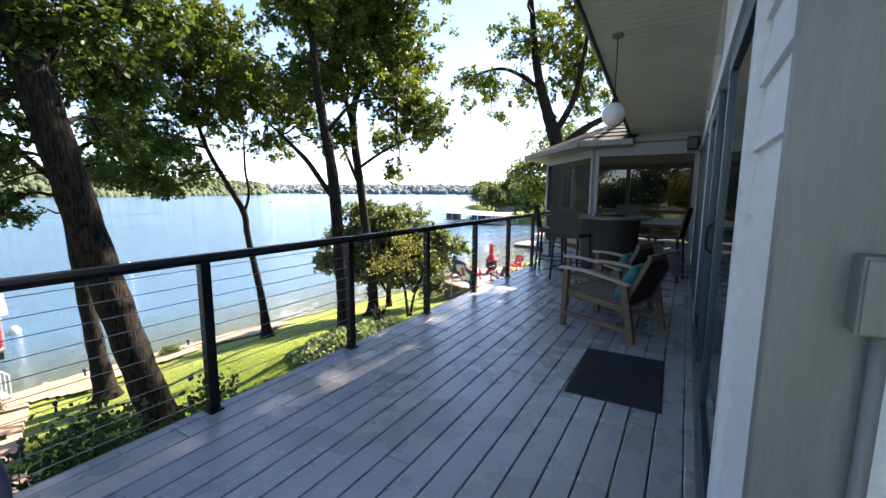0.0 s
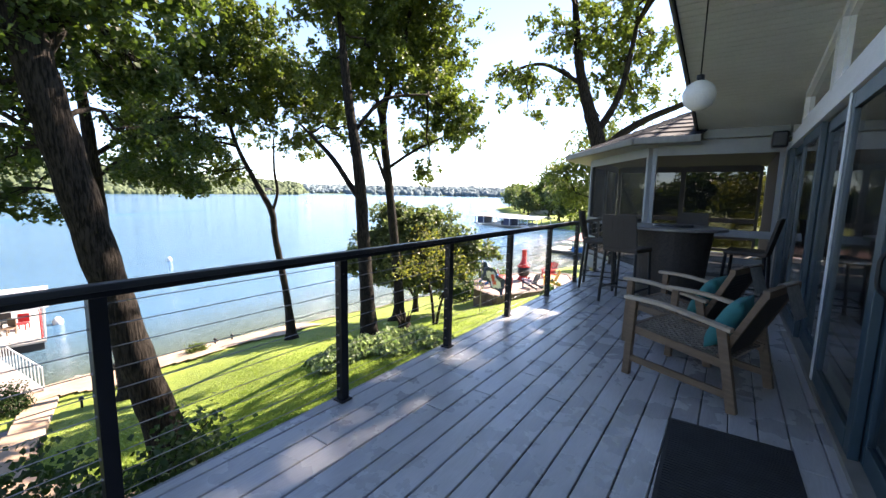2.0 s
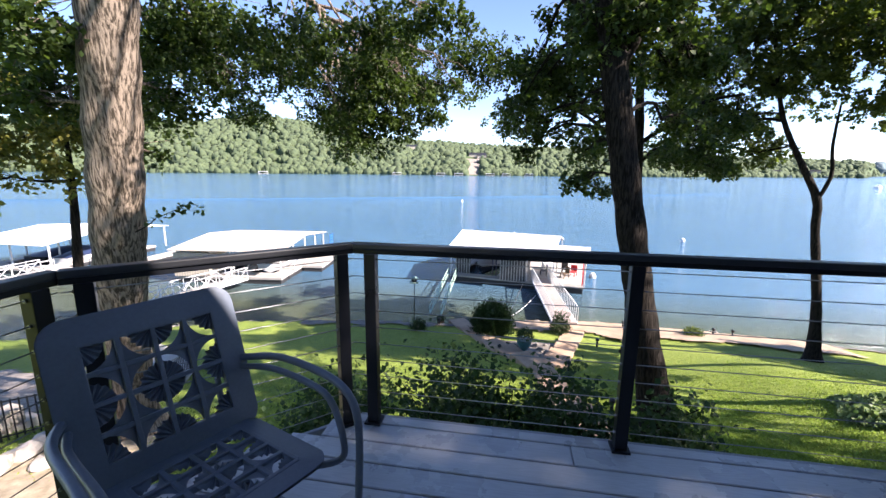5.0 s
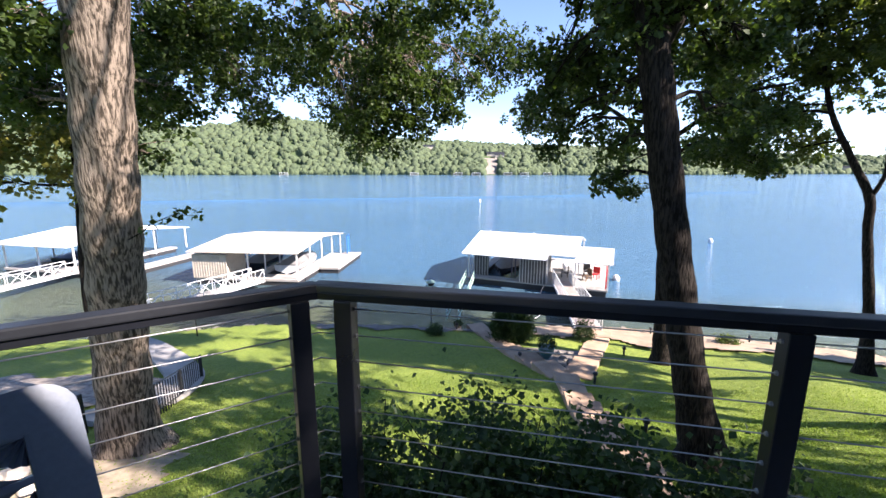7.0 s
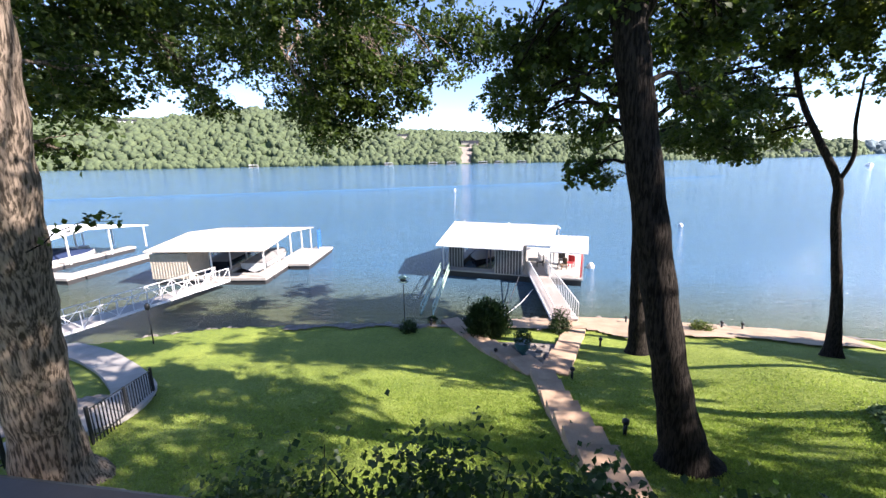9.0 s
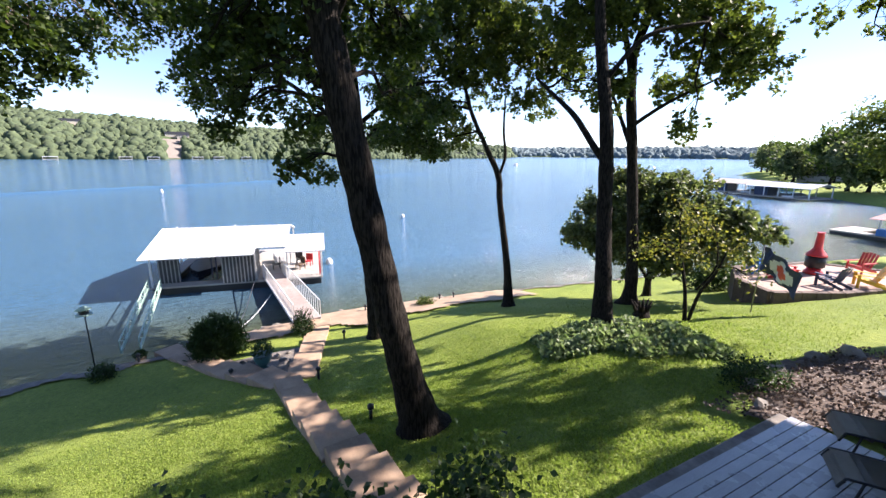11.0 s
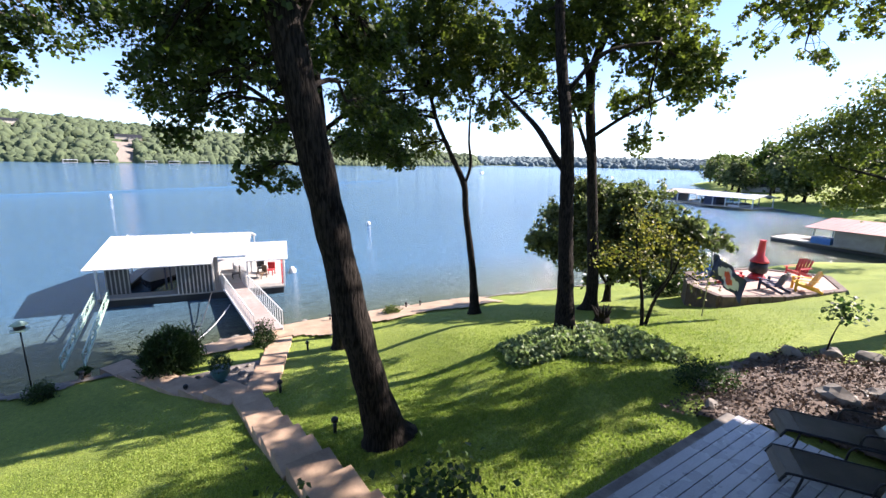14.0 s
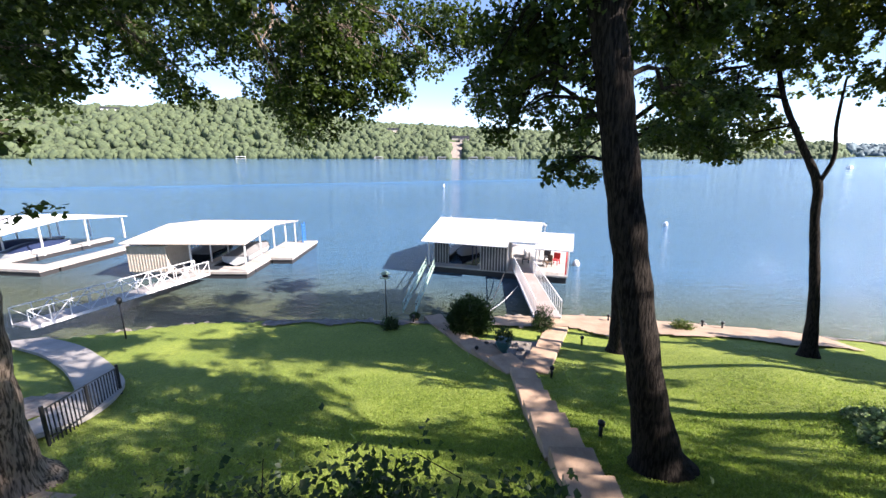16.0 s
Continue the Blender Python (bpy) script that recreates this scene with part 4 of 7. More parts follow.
tree("oak_tree", "tall forked dark oak behind the planted bed",
     [(-11.5, 16.2, gz(-11.5, 16.2) - 0.1), (-11.36, 16.1, -2.9), (-11.8, 16.0, 1.2), (-12.2, 16.0, 4.0), (-12.1, 16.0, 5.2), (-11.2, 16.0, 7.0), (-10.6, 16.2, 10)],
     [0.26, 0.21, 0.18, 0.17, 0.15, 0.11, 0.05],
     [([(-12.2, 16, 4.2), (-12.6, 16.0, 5.4), (-13.1, 16.0, 7.0), (-13.4, 16.0, 9.0)], [0.12, 0.1, 0.08, 0.05]),
      ([(-12.0, 16, 2.4), (-11.2, 16.8, 3.2), (-10.4, 18.2, 4.0)], [0.08, 0.06, 0.03]),
      ([(-11.9, 16, 1.6), (-12.4, 16.1, 2.4), (-13.2, 16.3, 3.6)], [0.09, 0.08, 0.05])],
     CROWN_B[6:] + shade_masses(-11, 16.5, 9.5, 1.4, 3, 10, 3.0), 16, leaf=0.165, per_m3=7, leafm=M_OAK_LIT, s=1.2)
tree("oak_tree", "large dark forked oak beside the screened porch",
     [(-3.2, 19.0, gz(-3.2, 19) - 0.1), (-3.45, 19, -1.0), (-3.64, 19, 1.4), (-3.85, 19, 3.2), (-4.33, 19, 4.7), (-4.8, 19, 6.4), (-5.2, 19, 9.5)],
     [0.44, 0.36, 0.33, 0.3, 0.23, 0.17, 0.08],
     [([(-3.85, 19, 3.0), (-3.1, 19, 3.7), (-2.2, 19, 4.2), (-0.8, 18.8, 4.7), (1.0, 18.0, 5.6)], [0.17, 0.15, 0.12, 0.09, 0.05]),
      ([(-4.0, 19, 3.8), (-3.3, 19.2, 5.2), (-2.9, 19.2, 7.5)], [0.15, 0.12, 0.07]),
      ([(-4.6, 19, 5.6), (-6.2, 19.0, 6.6), (-7.6, 18.6, 6.4)], [0.09, 0.07, 0.04])],
     # the last three groups are out of view, added to shade deck and lawn
     CROWN_R + shade_masses(-3.5, 17.0, 9.8, 1.5, 6, 21, 4.0) + shade_masses(-6.5, 15.5, 10.8, 1.5, 9, 43, 4.0) + shade_masses(1.2, 16.5, 9.8, 1.75, 13, 23, 3.4), 17, leaf=0.15, per_m3=3.6, leafm=M_OAK_LIT, s=1.1)
zs = gz(-8.6, 41)
tree("shade_tree", "spreading green tree by the cove", [(-5.6, 41, zs - 0.1), (-5.9, 41, -1.5), (-7, 41, 1.0), (-8.2, 40.8, 3.4)], [0.3, 0.24, 0.18, 0.08],
     [([(-6.2, 41, -0.5), (-8.5, 40.5, 0.8), (-11.5, 40, 1.8)], [0.14, 0.1, 0.05])], CROWN_S, 18, leaf=0.28, per_m3=4, spray=13, spread=0.35, leafm=M_OAK_LIT, sides=9, s=1.3)
# round dark tree, yellow ornamental tree and small ones
zs = gz(-13.4, 20)
tree("bushy_tree", "dense round dark green tree near the shore", [(-13.4, 20, zs - 0.1), (-13.4, 20, zs + 1.2), (-13.3, 20, zs + 2.6), (-13.2, 20, -0.6)], [0.16, 0.14, 0.1, 0.05],
     [([(-13.4, 20, zs + 1.0), (-15, 19.6, -2.2)], [0.08, 0.04]), ([(-13.4, 20, zs + 1.2), (-11.8, 20, -1.8)], [0.08, 0.04])],
     [(-13.5, 20, -1.6, 1.7), (-15.2, 19.8, -2.2, 1.35), (-11.9, 20, -1.7, 1.45), (-12.9, 20.2, -0.2, 1.35), (-14.5, 20, -0.7, 1.3), (-11.0, 20, -0.9, 1.0), (-15.6, 20, -3.2, 1.0), (-12.2, 19.6, -3.0, 1.1), (-13.9, 19.6, -3.2, 1.2), (-10.6, 20.3, -2.3, 0.9), (-16.8, 19.2, -2.6, 1.2), (-16.2, 19.5, -1.2, 1.1), (-9.9, 20.4, -1.3, 1.0), (-15.0, 19.8, 0.3, 1.0)],
     19, leaf=0.2, per_m3=10, leafm=M_OLIVE, sides=8, s=1.1)
zs = gz(-8.6, 15.2)
tree("ornamental_tree", "small multi-stemmed tree with yellowing leaves", [(-8.6, 15.2, zs - 0.05), (-8.75, 15.2, -2.6), (-9.0, 15.2, -1.7), (-9.2, 15.2, -0.6)], [0.07, 0.055, 0.045, 0.02],
     [([(-8.55, 15.2, zs), (-8.3, 15.2, -2.7), (-7.95, 15.2, -2.0), (-7.7, 15.2, -1.2)], [0.06, 0.05, 0.04, 0.02]), ([(-8.4, 15.2, -2.6), (-8.1, 15.5, -1.8), (-8.3, 15.6, -0.8)], [0.035, 0.03, 0.015])],
     [(-9.6, 15.2, -1.4, 0.65), (-9.0, 15.2, -0.6, 0.6), (-8.3, 15.3, -0.7, 0.6), (-7.6, 15.2, -1.2, 0.55), (-8.7, 15.0, -1.4, 0.6), (-10.2, 15.2, -1.7, 0.4), (-7.2, 15.3, -1.8, 0.4), (-9.3, 15.4, -0.1, 0.4)],
     20, leaf=0.1, per_m3=17, spray=8, spread=0.17, leafm=M_LEAF_Y, sides=7, twig=0.007, s=1.09)

tree("leafy_tree", "yellow-green leafy tree beside the neighbouring path", [(-9.0, -9.6, gz(-9.0, -9.6) - 0.1), (-8.9, -9.5, -2.0), (-9.0, -9.4, 0.4), (-9.0, -9.3, 2.2)], [0.16, 0.13, 0.1, 0.04],
     [], [(-8.3, -8.6, 2.2, 0.7), (-7.5, -9.4, 1.9, 0.8), (-8.9, -8.0, 3.0, 0.6), (-7.2, -9.9, 0.9, 0.7), (-8.0, -9.6, 3.2, 0.8), (-9.2, -9.5, 2.5, 0.8), (-8.4, -9.0, 1.2, 0.5)],
     27, leaf=0.14, per_m3=12, leafm=M_LEAF_Y, sides=8)


# ---- shrubs ----
def shrub(name, label, x, y, w, h, n, seed, leaf, leafm, wide=1.0, d=None):
    rs = np.random.RandomState(seed)
    z = gz(x, y)
    s = empty(name, (x, y, z))
    tagged(s, label, "shrub")
    d = d or w
    bm = bmesh.new()
    tips = []
    for i in range(max(8, int(14 * w))):
        a = rs.rand() * 6.283
        e = np.array([math.cos(a) * w * rs.rand() ** 0.5, math.sin(a) * d * rs.rand() ** 0.5, h * (0.5 + 0.5 * rs.rand())])
        p = wander(rs, (e[0] * 0.3, e[1] * 0.3, -0.05), e, 4, 0.05)
        tube(bm, p, list(np.linspace(0.014, 0.004, 5)), 4, cap=False)
        tips.append(e)
    part("stems", bm, M_BARK, s)
    m = n // 12
    dirs = rs.normal(size=(m, 3))
    dirs /= np.linalg.norm(dirs, axis=1, keepdims=True)
    dirs[:, 2] = np.abs(dirs[:, 2])
    c = dirs * (0.55 + 0.5 * rs.rand(m, 1)) * np.array([w, d, h])
    c = np.concatenate([c, np.array(tips)])
    c[:, 2] = np.maximum(c[:, 2], 0.05)
    rep = np.repeat(c, 12, axis=0)
    pos = rep + rs.normal(size=rep.shape) * min(0.13, w * 0.16)
    v, q, tr = leaves_np(rs, pos, leaf, -0.2 if wide == 1.0 else -1.2, wide)
    o = fast_mesh("foliage", v, q, tr, leafm, s)
    o["kind"] = "stuff"
    return s


for x, y, w, h, n, seed in ((-3.5, 0.7, 0.95, 2.3, 15000, 31), (-3.4, 2.1, 0.95, 2.5, 17000, 32), (-3.4, 3.2, 0.75, 2.35, 14000, 33), (-3.5, 4.3, 0.6, 2.1, 9000, 38)):
    shrub("large_shrub", "tall broad-leaved green shrub below the deck", x, y, w, h, n, seed, 0.064, M_LEAF_D)
shrub("juniper", "dark feathery juniper on the bank", -20.4, 1.8, 1.0, 1.5, 9000, 34, 0.26, M_LEAF_D, 0.16)
shrub("small_shrub", "round green shrub beside the gangway", -20.9, 5.4, 0.5, 1.1, 2500, 35, 0.07, M_LEAF_D)
shrub("small_shrub", "low green shrub at the shore", -21.5, 12.2, 0.5, 0.45, 900, 36, 0.08, M_OAK_LIT)
shrub("small_shrub", "low dark shrub at the shore", -20.2, -2.2, 0.45, 0.6, 1200, 37, 0.07, M_LEAF_D)
def oak_twig(x, y, z, reach, seed):
    rs = np.random.RandomState(seed)
    t = empty("leafy_twig", (x, y, z))
    tagged(t, "thin leafy twig growing from the pale oak trunk", "twig")
    end = np.array(reach)
    p = wander(rs, (0, 0, 0), end, 6, 0.05)
    bm = bmesh.new()
    tube(bm, p, list(np.linspace(0.012, 0.004, len(p))), 5, cap=False)
    part("stem", bm, M_BARK, t)
    c = np.concatenate([np.array(q) + rs.normal(size=(9, 3)) * 0.07 for q in p[2:]])
    v, q, tr = leaves_np(rs, c, 0.11, 0.0)
    fast_mesh("leaves", v, q, tr, M_LEAF, t)["kind"] = "stuff"


oak_twig(-5.75, -4.1, 0.2, (-0.75, 0.75, 0.35), 61)
# ---- more materials ----
M_ROOF_METAL = surface("white_metal_roof", (0.66, 0.67, 0.68), (0.78, 0.79, 0.8), 0.35, 0.2, 1.5, 20, 0.05)
M_ROOF_TAN = surface("pale_tan_metal_roof", (0.52, 0.46, 0.38), (0.6, 0.54, 0.46), 0.5, 0.2, 1.5, 20, 0.05)
M_ROOF_PINK = surface("faded_red_metal_roof", (0.32, 0.16, 0.13), (0.4, 0.21, 0.175), 0.5, 0.1, 1.2, 20, 0.05)
M_CONC = surface("pale_dock_concrete", (0.31, 0.29, 0.265), (0.42, 0.395, 0.36), 0.8, 0, 1.2, 30, 0.2)
M_WHITE = plain("white_paint", (0.75, 0.76, 0.77), 0.45)
M_FLOAT = plain("dark_dock_float", (0.03, 0.03, 0.032), 0.6)
M_TANWALL = surface("tan_ribbed_metal", (0.45, 0.4, 0.33), (0.55, 0.49, 0.41), 0.5, 0.1, 2, 30, 0.05)
M_GREYWALL = surface("grey_ribbed_metal", (0.32, 0.31, 0.3), (0.42, 0.41, 0.39), 0.5, 0.1, 2, 30, 0.05)
M_RAMP = surface("weathered_ramp_planks", (0.34, 0.27, 0.24), (0.46, 0.38, 0.34), 0.8, 0, 4, 40, 0.3, piece=0.2)
M_PATH = surface("brown_flagstone", (0.3, 0.2, 0.13), (0.48, 0.34, 0.23), 0.85, 0, 1.6, 22, 0.4, piece=0.2)
M_WALK = surface("pale_concrete_walk", (0.25, 0.235, 0.22), (0.35, 0.335, 0.31), 0.85, 0, 1.5, 30, 0.3)
M_SAND = surface("tan_seawall_concrete", (0.27, 0.195, 0.13), (0.4, 0.3, 0.21), 0.9, 0, 1.1, 18, 0.4)
M_ROCK = surface("grey_brown_rock", (0.13, 0.115, 0.1), (0.32, 0.29, 0.25), 0.9, 0, 3, 25, 0.6, piece=0.4)
M_MULCH = surface("dark_wood_mulch", (0.045, 0.032, 0.025), (0.16, 0.115, 0.09), 0.95, 0, 9, 70, 1.0)
M_TEAK = surface("weathered_teak", (0.1, 0.062, 0.036), (0.19, 0.122, 0.075), 0.55, 0, 5, 50, 0.3, (1, 8, 8))
# armrest teak lightened: the highlight along the arms is put into the colour
M_ARM = surface("highlit_arm_teak", (0.36, 0.28, 0.2), (0.5, 0.41, 0.31), 0.5, 0, 6, 60, 0.3)
M_ROPE = surface("woven_grey_rope", (0.16, 0.13, 0.1), (0.3, 0.25, 0.2), 0.85, 0, 30, 120, 0.8)
M_WICKER = surface("dark_brown_wicker", (0.018, 0.014, 0.012), (0.05, 0.04, 0.034), 0.6, 0, 40, 140, 0.8)
M_PILLOW = surface("teal_pillow_cloth", (0.01, 0.13, 0.14), (0.02, 0.2, 0.2), 0.85, 0, 8, 120, 0.3)
M_KNIT = surface("grey_white_knit", (0.4, 0.4, 0.39), (0.6, 0.6, 0.58), 0.9, 0, 30, 90, 0.6)
M_MAT = surface("dark_ribbed_doormat", (0.016, 0.017, 0.02), (0.032, 0.034, 0.04), 0.9, 0, 6, 120, 0.6)
M_CHAIRBLUE = surface("blue_grey_powder_coat", (0.085, 0.105, 0.14), (0.11, 0.132, 0.172), 0.4, 0.0, 4, 80, 0.1)
M_SLING = surface("grey_brown_sling_fabric", (0.4, 0.385, 0.36), (0.5, 0.485, 0.455), 0.8, 0, 5, 160, 0.3)
M_RED = plain("red_paint", (0.55, 0.03, 0.035), 0.45)
M_YELLOW = plain("yellow_paint", (0.75, 0.42, 0.03), 0.5)
M_NAVY = plain("navy_paint", (0.02, 0.035, 0.09), 0.5)
M_BLUE = plain("bright_blue", (0.03, 0.18, 0.5), 0.45)
M_TURQ = plain("turquoise_glaze", (0.05, 0.16, 0.17), 0.3)
M_CLOTHRED = plain("orange_red_cloth", (0.75, 0.12, 0.06), 0.8)
M_BOAT = plain("dark_boat_hull", (0.03, 0.035, 0.045), 0.25)
M_CANVAS = plain("grey_boat_cover", (0.2, 0.2, 0.2), 0.8)
M_PATIO = surface("pink_tan_pavers", (0.36, 0.25, 0.2), (0.48, 0.35, 0.29), 0.85, 0, 2, 12, 0.4, piece=0.2)
M_LITTER = surface("dry_leaf_litter", (0.11, 0.09, 0.075), (0.34, 0.3, 0.26), 0.95, 0, 5, 40, 0.9)
M_EARTH = surface("sandy_bare_earth", (0.2, 0.16, 0.1), (0.42, 0.34, 0.24), 0.95, 0, 4, 30, 0.7)
M_BLOCK = surface("pale_cut_stone", (0.42, 0.37, 0.31), (0.6, 0.54, 0.46), 0.85, 0, 3, 30, 0.4, piece=0.25)
M_EDGE = surface("dark_edging_brick", (0.08, 0.055, 0.046), (0.17, 0.118, 0.095), 0.85, 0, 3, 25, 0.5, piece=0.25)
M_GRAVEL = surface("brown_grey_gravel", (0.08, 0.07, 0.06), (0.25, 0.22, 0.19), 0.95, 0, 14, 60, 1.0)
M_GREENP = plain("pale_green_metal", (0.35, 0.5, 0.42), 0.5)


# ---- paths, shore and beds ----
def slab(parent, pts, z_top, thick, material, name="flagstone"):
    bm = bmesh.new()
    lo = [bm.verts.new((x, y, z_top - thick)) for x, y in pts]
    hi = [bm.verts.new((x, y, z_top)) for x, y in pts]
    n = len(pts)
    bm.faces.new(hi)
    bm.faces.new(lo[::-1])
    for i in range(n):
        bm.faces.new((lo[i], lo[(i + 1) % n], hi[(i + 1) % n], hi[i]))
    bmesh.ops.recalc_face_normals(bm, faces=bm.faces)
    bmesh.ops.bevel(bm, geom=[e for e in bm.edges if all(abs(v.co.z - z_top) < 1e-5 for v in e.verts)], offset=0.015, segments=1, affect="EDGES")
    return part(name, bm, material, parent)


walkway = empty("stepped_path")
tagged(walkway, "brown stone garden path stepping down to the lake", "path", kind="structure")
rp = random.Random(8)


def stone_run(a, b, width, count, lift=0.05):
    a, b = Vector(a), Vector(b)
    d = (b - a).normalized()
    nrm = Vector((-d.y, d.x))
    for i in range(count):
        p, q = a.lerp(b, i / count), a.lerp(b, (i + 1) / count - 0.008)
        w0, w1 = width / 2 * rp.uniform(0.96, 1.05), width / 2 * rp.uniform(0.96, 1.05)
        pts = [p + nrm * w0, p - nrm * w1, q - nrm * w1, q + nrm * w0]
        z = max(gz(v.x, v.y) for v in pts) + lift
        slab(walkway, [(v.x, v.y) for v in pts], z, 0.4, M_PATH)


stone_run((-5.6, 4.75), (-14.9, 4.0), 0.88, 9)
stone_run((-15.0, 3.9), (-22.3, -0.4), 1.0, 6, 0.03)
stone_run((-15.0, 4.45), (-22.3, 6.5), 1.0, 6, 0.03)


def patch(name, label, category, material, inside, x0, x1, y0, y1, step, lift, fall=0.06):
    """A thin layer that follows the ground where inside(x, y)."""
    xs, ys = np.arange(x0, x1, step), np.arange(y0, y1, step)
    bm = bmesh.new()
    made = {}
    for i, x in enumerate(xs):
        for j, y in enumerate(ys):
            if inside(x, y):
                made[i, j] = bm.verts.new((x, y, gz(x, y) + lift + 0.02 * noise.noise((x * 2, y * 2, 0))))
    for i, j in list(made):
        q = [made.get(k) for k in ((i, j), (i + 1, j), (i + 1, j + 1), (i, j + 1))]
        if all(q):
            bm.faces.new(q)
    ob = ob_of(name, bm, material)
    tagged(ob, label, category, kind="structure")
    return ob


def shore_x(y):
    return float(np.interp(y, SHORE_Y, SHORE_X))


patch("seawall_cap", "tan concrete strip along the lake edge", "seawall", M_SAND, lambda x, y: -0.35 < x - shore_x(y) < 1.9 + 1.2 * min(1.0, max(0.0, (y - 5) / 3)) + 0.25 * math.sin(y * 1.7), -24.5, -18, 0.5, 19, 0.25, 0.1)
patch("gravel_strip", "grey gravel strip along the lake edge", "gravel", M_ROCK, lambda x, y: -0.3 < x - shore_x(y) < 0.9 + 0.3 * math.sin(y * 2.1), -24, -16, -9, 0.6, 0.2, 0.06)
patch("gravel_strip", "grey gravel strip along the lake edge", "gravel", M_ROCK, lambda x, y: -0.3 < x - shore_x(y) < 0.7 + 0.3 * math.sin(y * 2.1), -23.5, -16, 19, 40, 0.25, 0.06)
patch("gravel_bed", "gravel bed with an urn between two paths", "gravel", M_GRAVEL, lambda x, y: -19.8 < x < -15.2 and abs(y - (4.15 - (-15.2 - x) * 0.14)) < 0.1 + (-15.2 - x) * 0.42 and x > -19.0, -20, -15, 0, 8, 0.15, 0.05)
patch("mulch_bed", "dark mulch planting bed beside the lower deck", "mulch bed", M_MULCH, lambda x, y: -5.2 - 0.4 * math.sin(y) < x < -1.2 and 10.9 + (x + 4.1) * 0.35 < y < 16.4 + 0.5 * math.sin(x * 2), -6, -1, 10, 17.5, 0.14, 0.07)
bm = bmesh.new()
bend = smooth_path([(-17.6, -24, 0), (-16.2, -18.2, 0), (-14.9, -14.5, 0), (-12.3, -10.3, 0), (-11.0, -9.0, 0), (-9.4, -8.3, 0), (-7.2, -8.3, 0)], 8)
rows = []
for k, p in enumerate(bend):
    d = (bend[min(k + 1, len(bend) - 1)] - bend[max(k - 1, 0)]).normalized()
    sides_ = [p + Vector((-d.y, d.x, 0)) * s for s in (-0.62, 0, 0.62)]
    rows.append([bm.verts.new((v.x, v.y, gz(v.x, v.y) + 0.06)) for v in sides_])
for a, b in zip(rows, rows[1:]):
    for k in range(2):
        bm.faces.new((a[k], a[k + 1], b[k + 1], b[k]))
bmesh.ops.recalc_face_normals(bm, faces=bm.faces)
bmesh.ops.solidify(bm, geom=bm.faces[:], thickness=0.12)
tagged(ob_of("concrete_walk", bm, M_WALK), "pale curved concrete walk down the lawn", "path", kind="structure")
patch("leaf_litter", "grey-brown leaf litter on the neighbouring slope", "leaf litter", M_LITTER, lambda x, y: y < -9.2 - 0.5 * math.sin(x * 1.3) and -11.2 + 0.3 * math.sin(y * 2) < x < -3.5, -11.6, -3.4, -17, -8.6, 0.2, 0.05)
patch("bare_earth", "sandy bare earth round the foot of the oak", "earth", M_EARTH, lambda x, y: ((x + 5.0) / 1.9) ** 2 + ((y + 5.3) / 1.6) ** 2 < 1 + 0.25 * math.sin(x * 5) * math.cos(y * 4), -7.2, -2.6, -7.4, -3.2, 0.12, 0.035)
rk = random.Random(12)


def rock(bm, x, y, z, s):
    g = bmesh.ops.create_icosphere(bm, subdivisions=2, radius=1)
    q = Vector((rk.random() * 50, rk.random() * 50, 0))
    for v in g["verts"]:
        v.co *= 0.8 + 0.4 * noise.noise(v.co * 1.1 + q)
    bmesh.ops.transform(bm, matrix=pose(x, y, z, rk.uniform(-20, 20), rk.uniform(-20, 20), rk.uniform(0, 360)) @ Matrix.Diagonal((s, s * rk.uniform(0.6, 1), s * rk.uniform(0.4, 0.7), 1)), verts=g["verts"])


rocks = empty("shore_rocks")
tagged(rocks, "irregular grey rocks along the lake edge", "rocks", kind="structure")
for i in range(150):
    y = rk.uniform(-16, 38)
    x = shore_x(y) + rk.uniform(-0.5, 0.15)
    bm = bmesh.new()
    rock(bm, x, y, gz(x + 0.45, y) - 0.22, rk.uniform(0.16, 0.38))
    part("rock", bm, M_ROCK, rocks)
for i in range(26):
    x, y = rk.uniform(-18.8, -16.0), 0
    y = 4.15 - (-15.2 - x) * 0.14 + rk.uniform(-1, 1) * (-15.2 - x) * 0.38
    bm = bmesh.new()
    rock(bm, x, y, gz(x, y) + 0.08, rk.uniform(0.08, 0.2))
    part("rock", bm, M_ROCK, rocks)
for x, y, s in ((-4.9, 15.9, 0.4), (-4.3, 16.4, 0.35), (-3.6, 16.5, 0.4), (-3.0, 14.0, 0.35), (-3.4, 13.2, 0.4), (-5.3, 15.0, 0.3), (-5.4, 13.4, 0.3), (-5.2, 12.2, 0.3), (-4.7, 11.3, 0.25)):
    bm = bmesh.new()
    rock(bm, x, y, gz(x, y) + 0.08, s)
    part("rock", bm, M_ROCK, rocks)
# the neighbour's dry-laid wall of large pale blocks
block_wall = empty("stone_wall", (-6.5, -8.3, gz(-6.5, -8.3)))
tagged(block_wall, "low wall of large pale stone blocks behind a fence", "stone wall", kind="structure")
for course in range(2):
    for i in range(5):
        u = i * 0.62 + 0.3 * (course % 2)
        bm = bmesh.new()
        vs = box(bm, u, u + 0.6, -0.2, 0.2 - 0.04 * course, -0.1 + 0.4 * course, 0.29 + 0.4 * course, 0.03)
        for v in vs:
            v.co += Vector((rk.uniform(-1, 1), rk.uniform(-1, 1), rk.uniform(-1, 1))) * 0.012
        part("block", bm, M_BLOCK, block_wall)
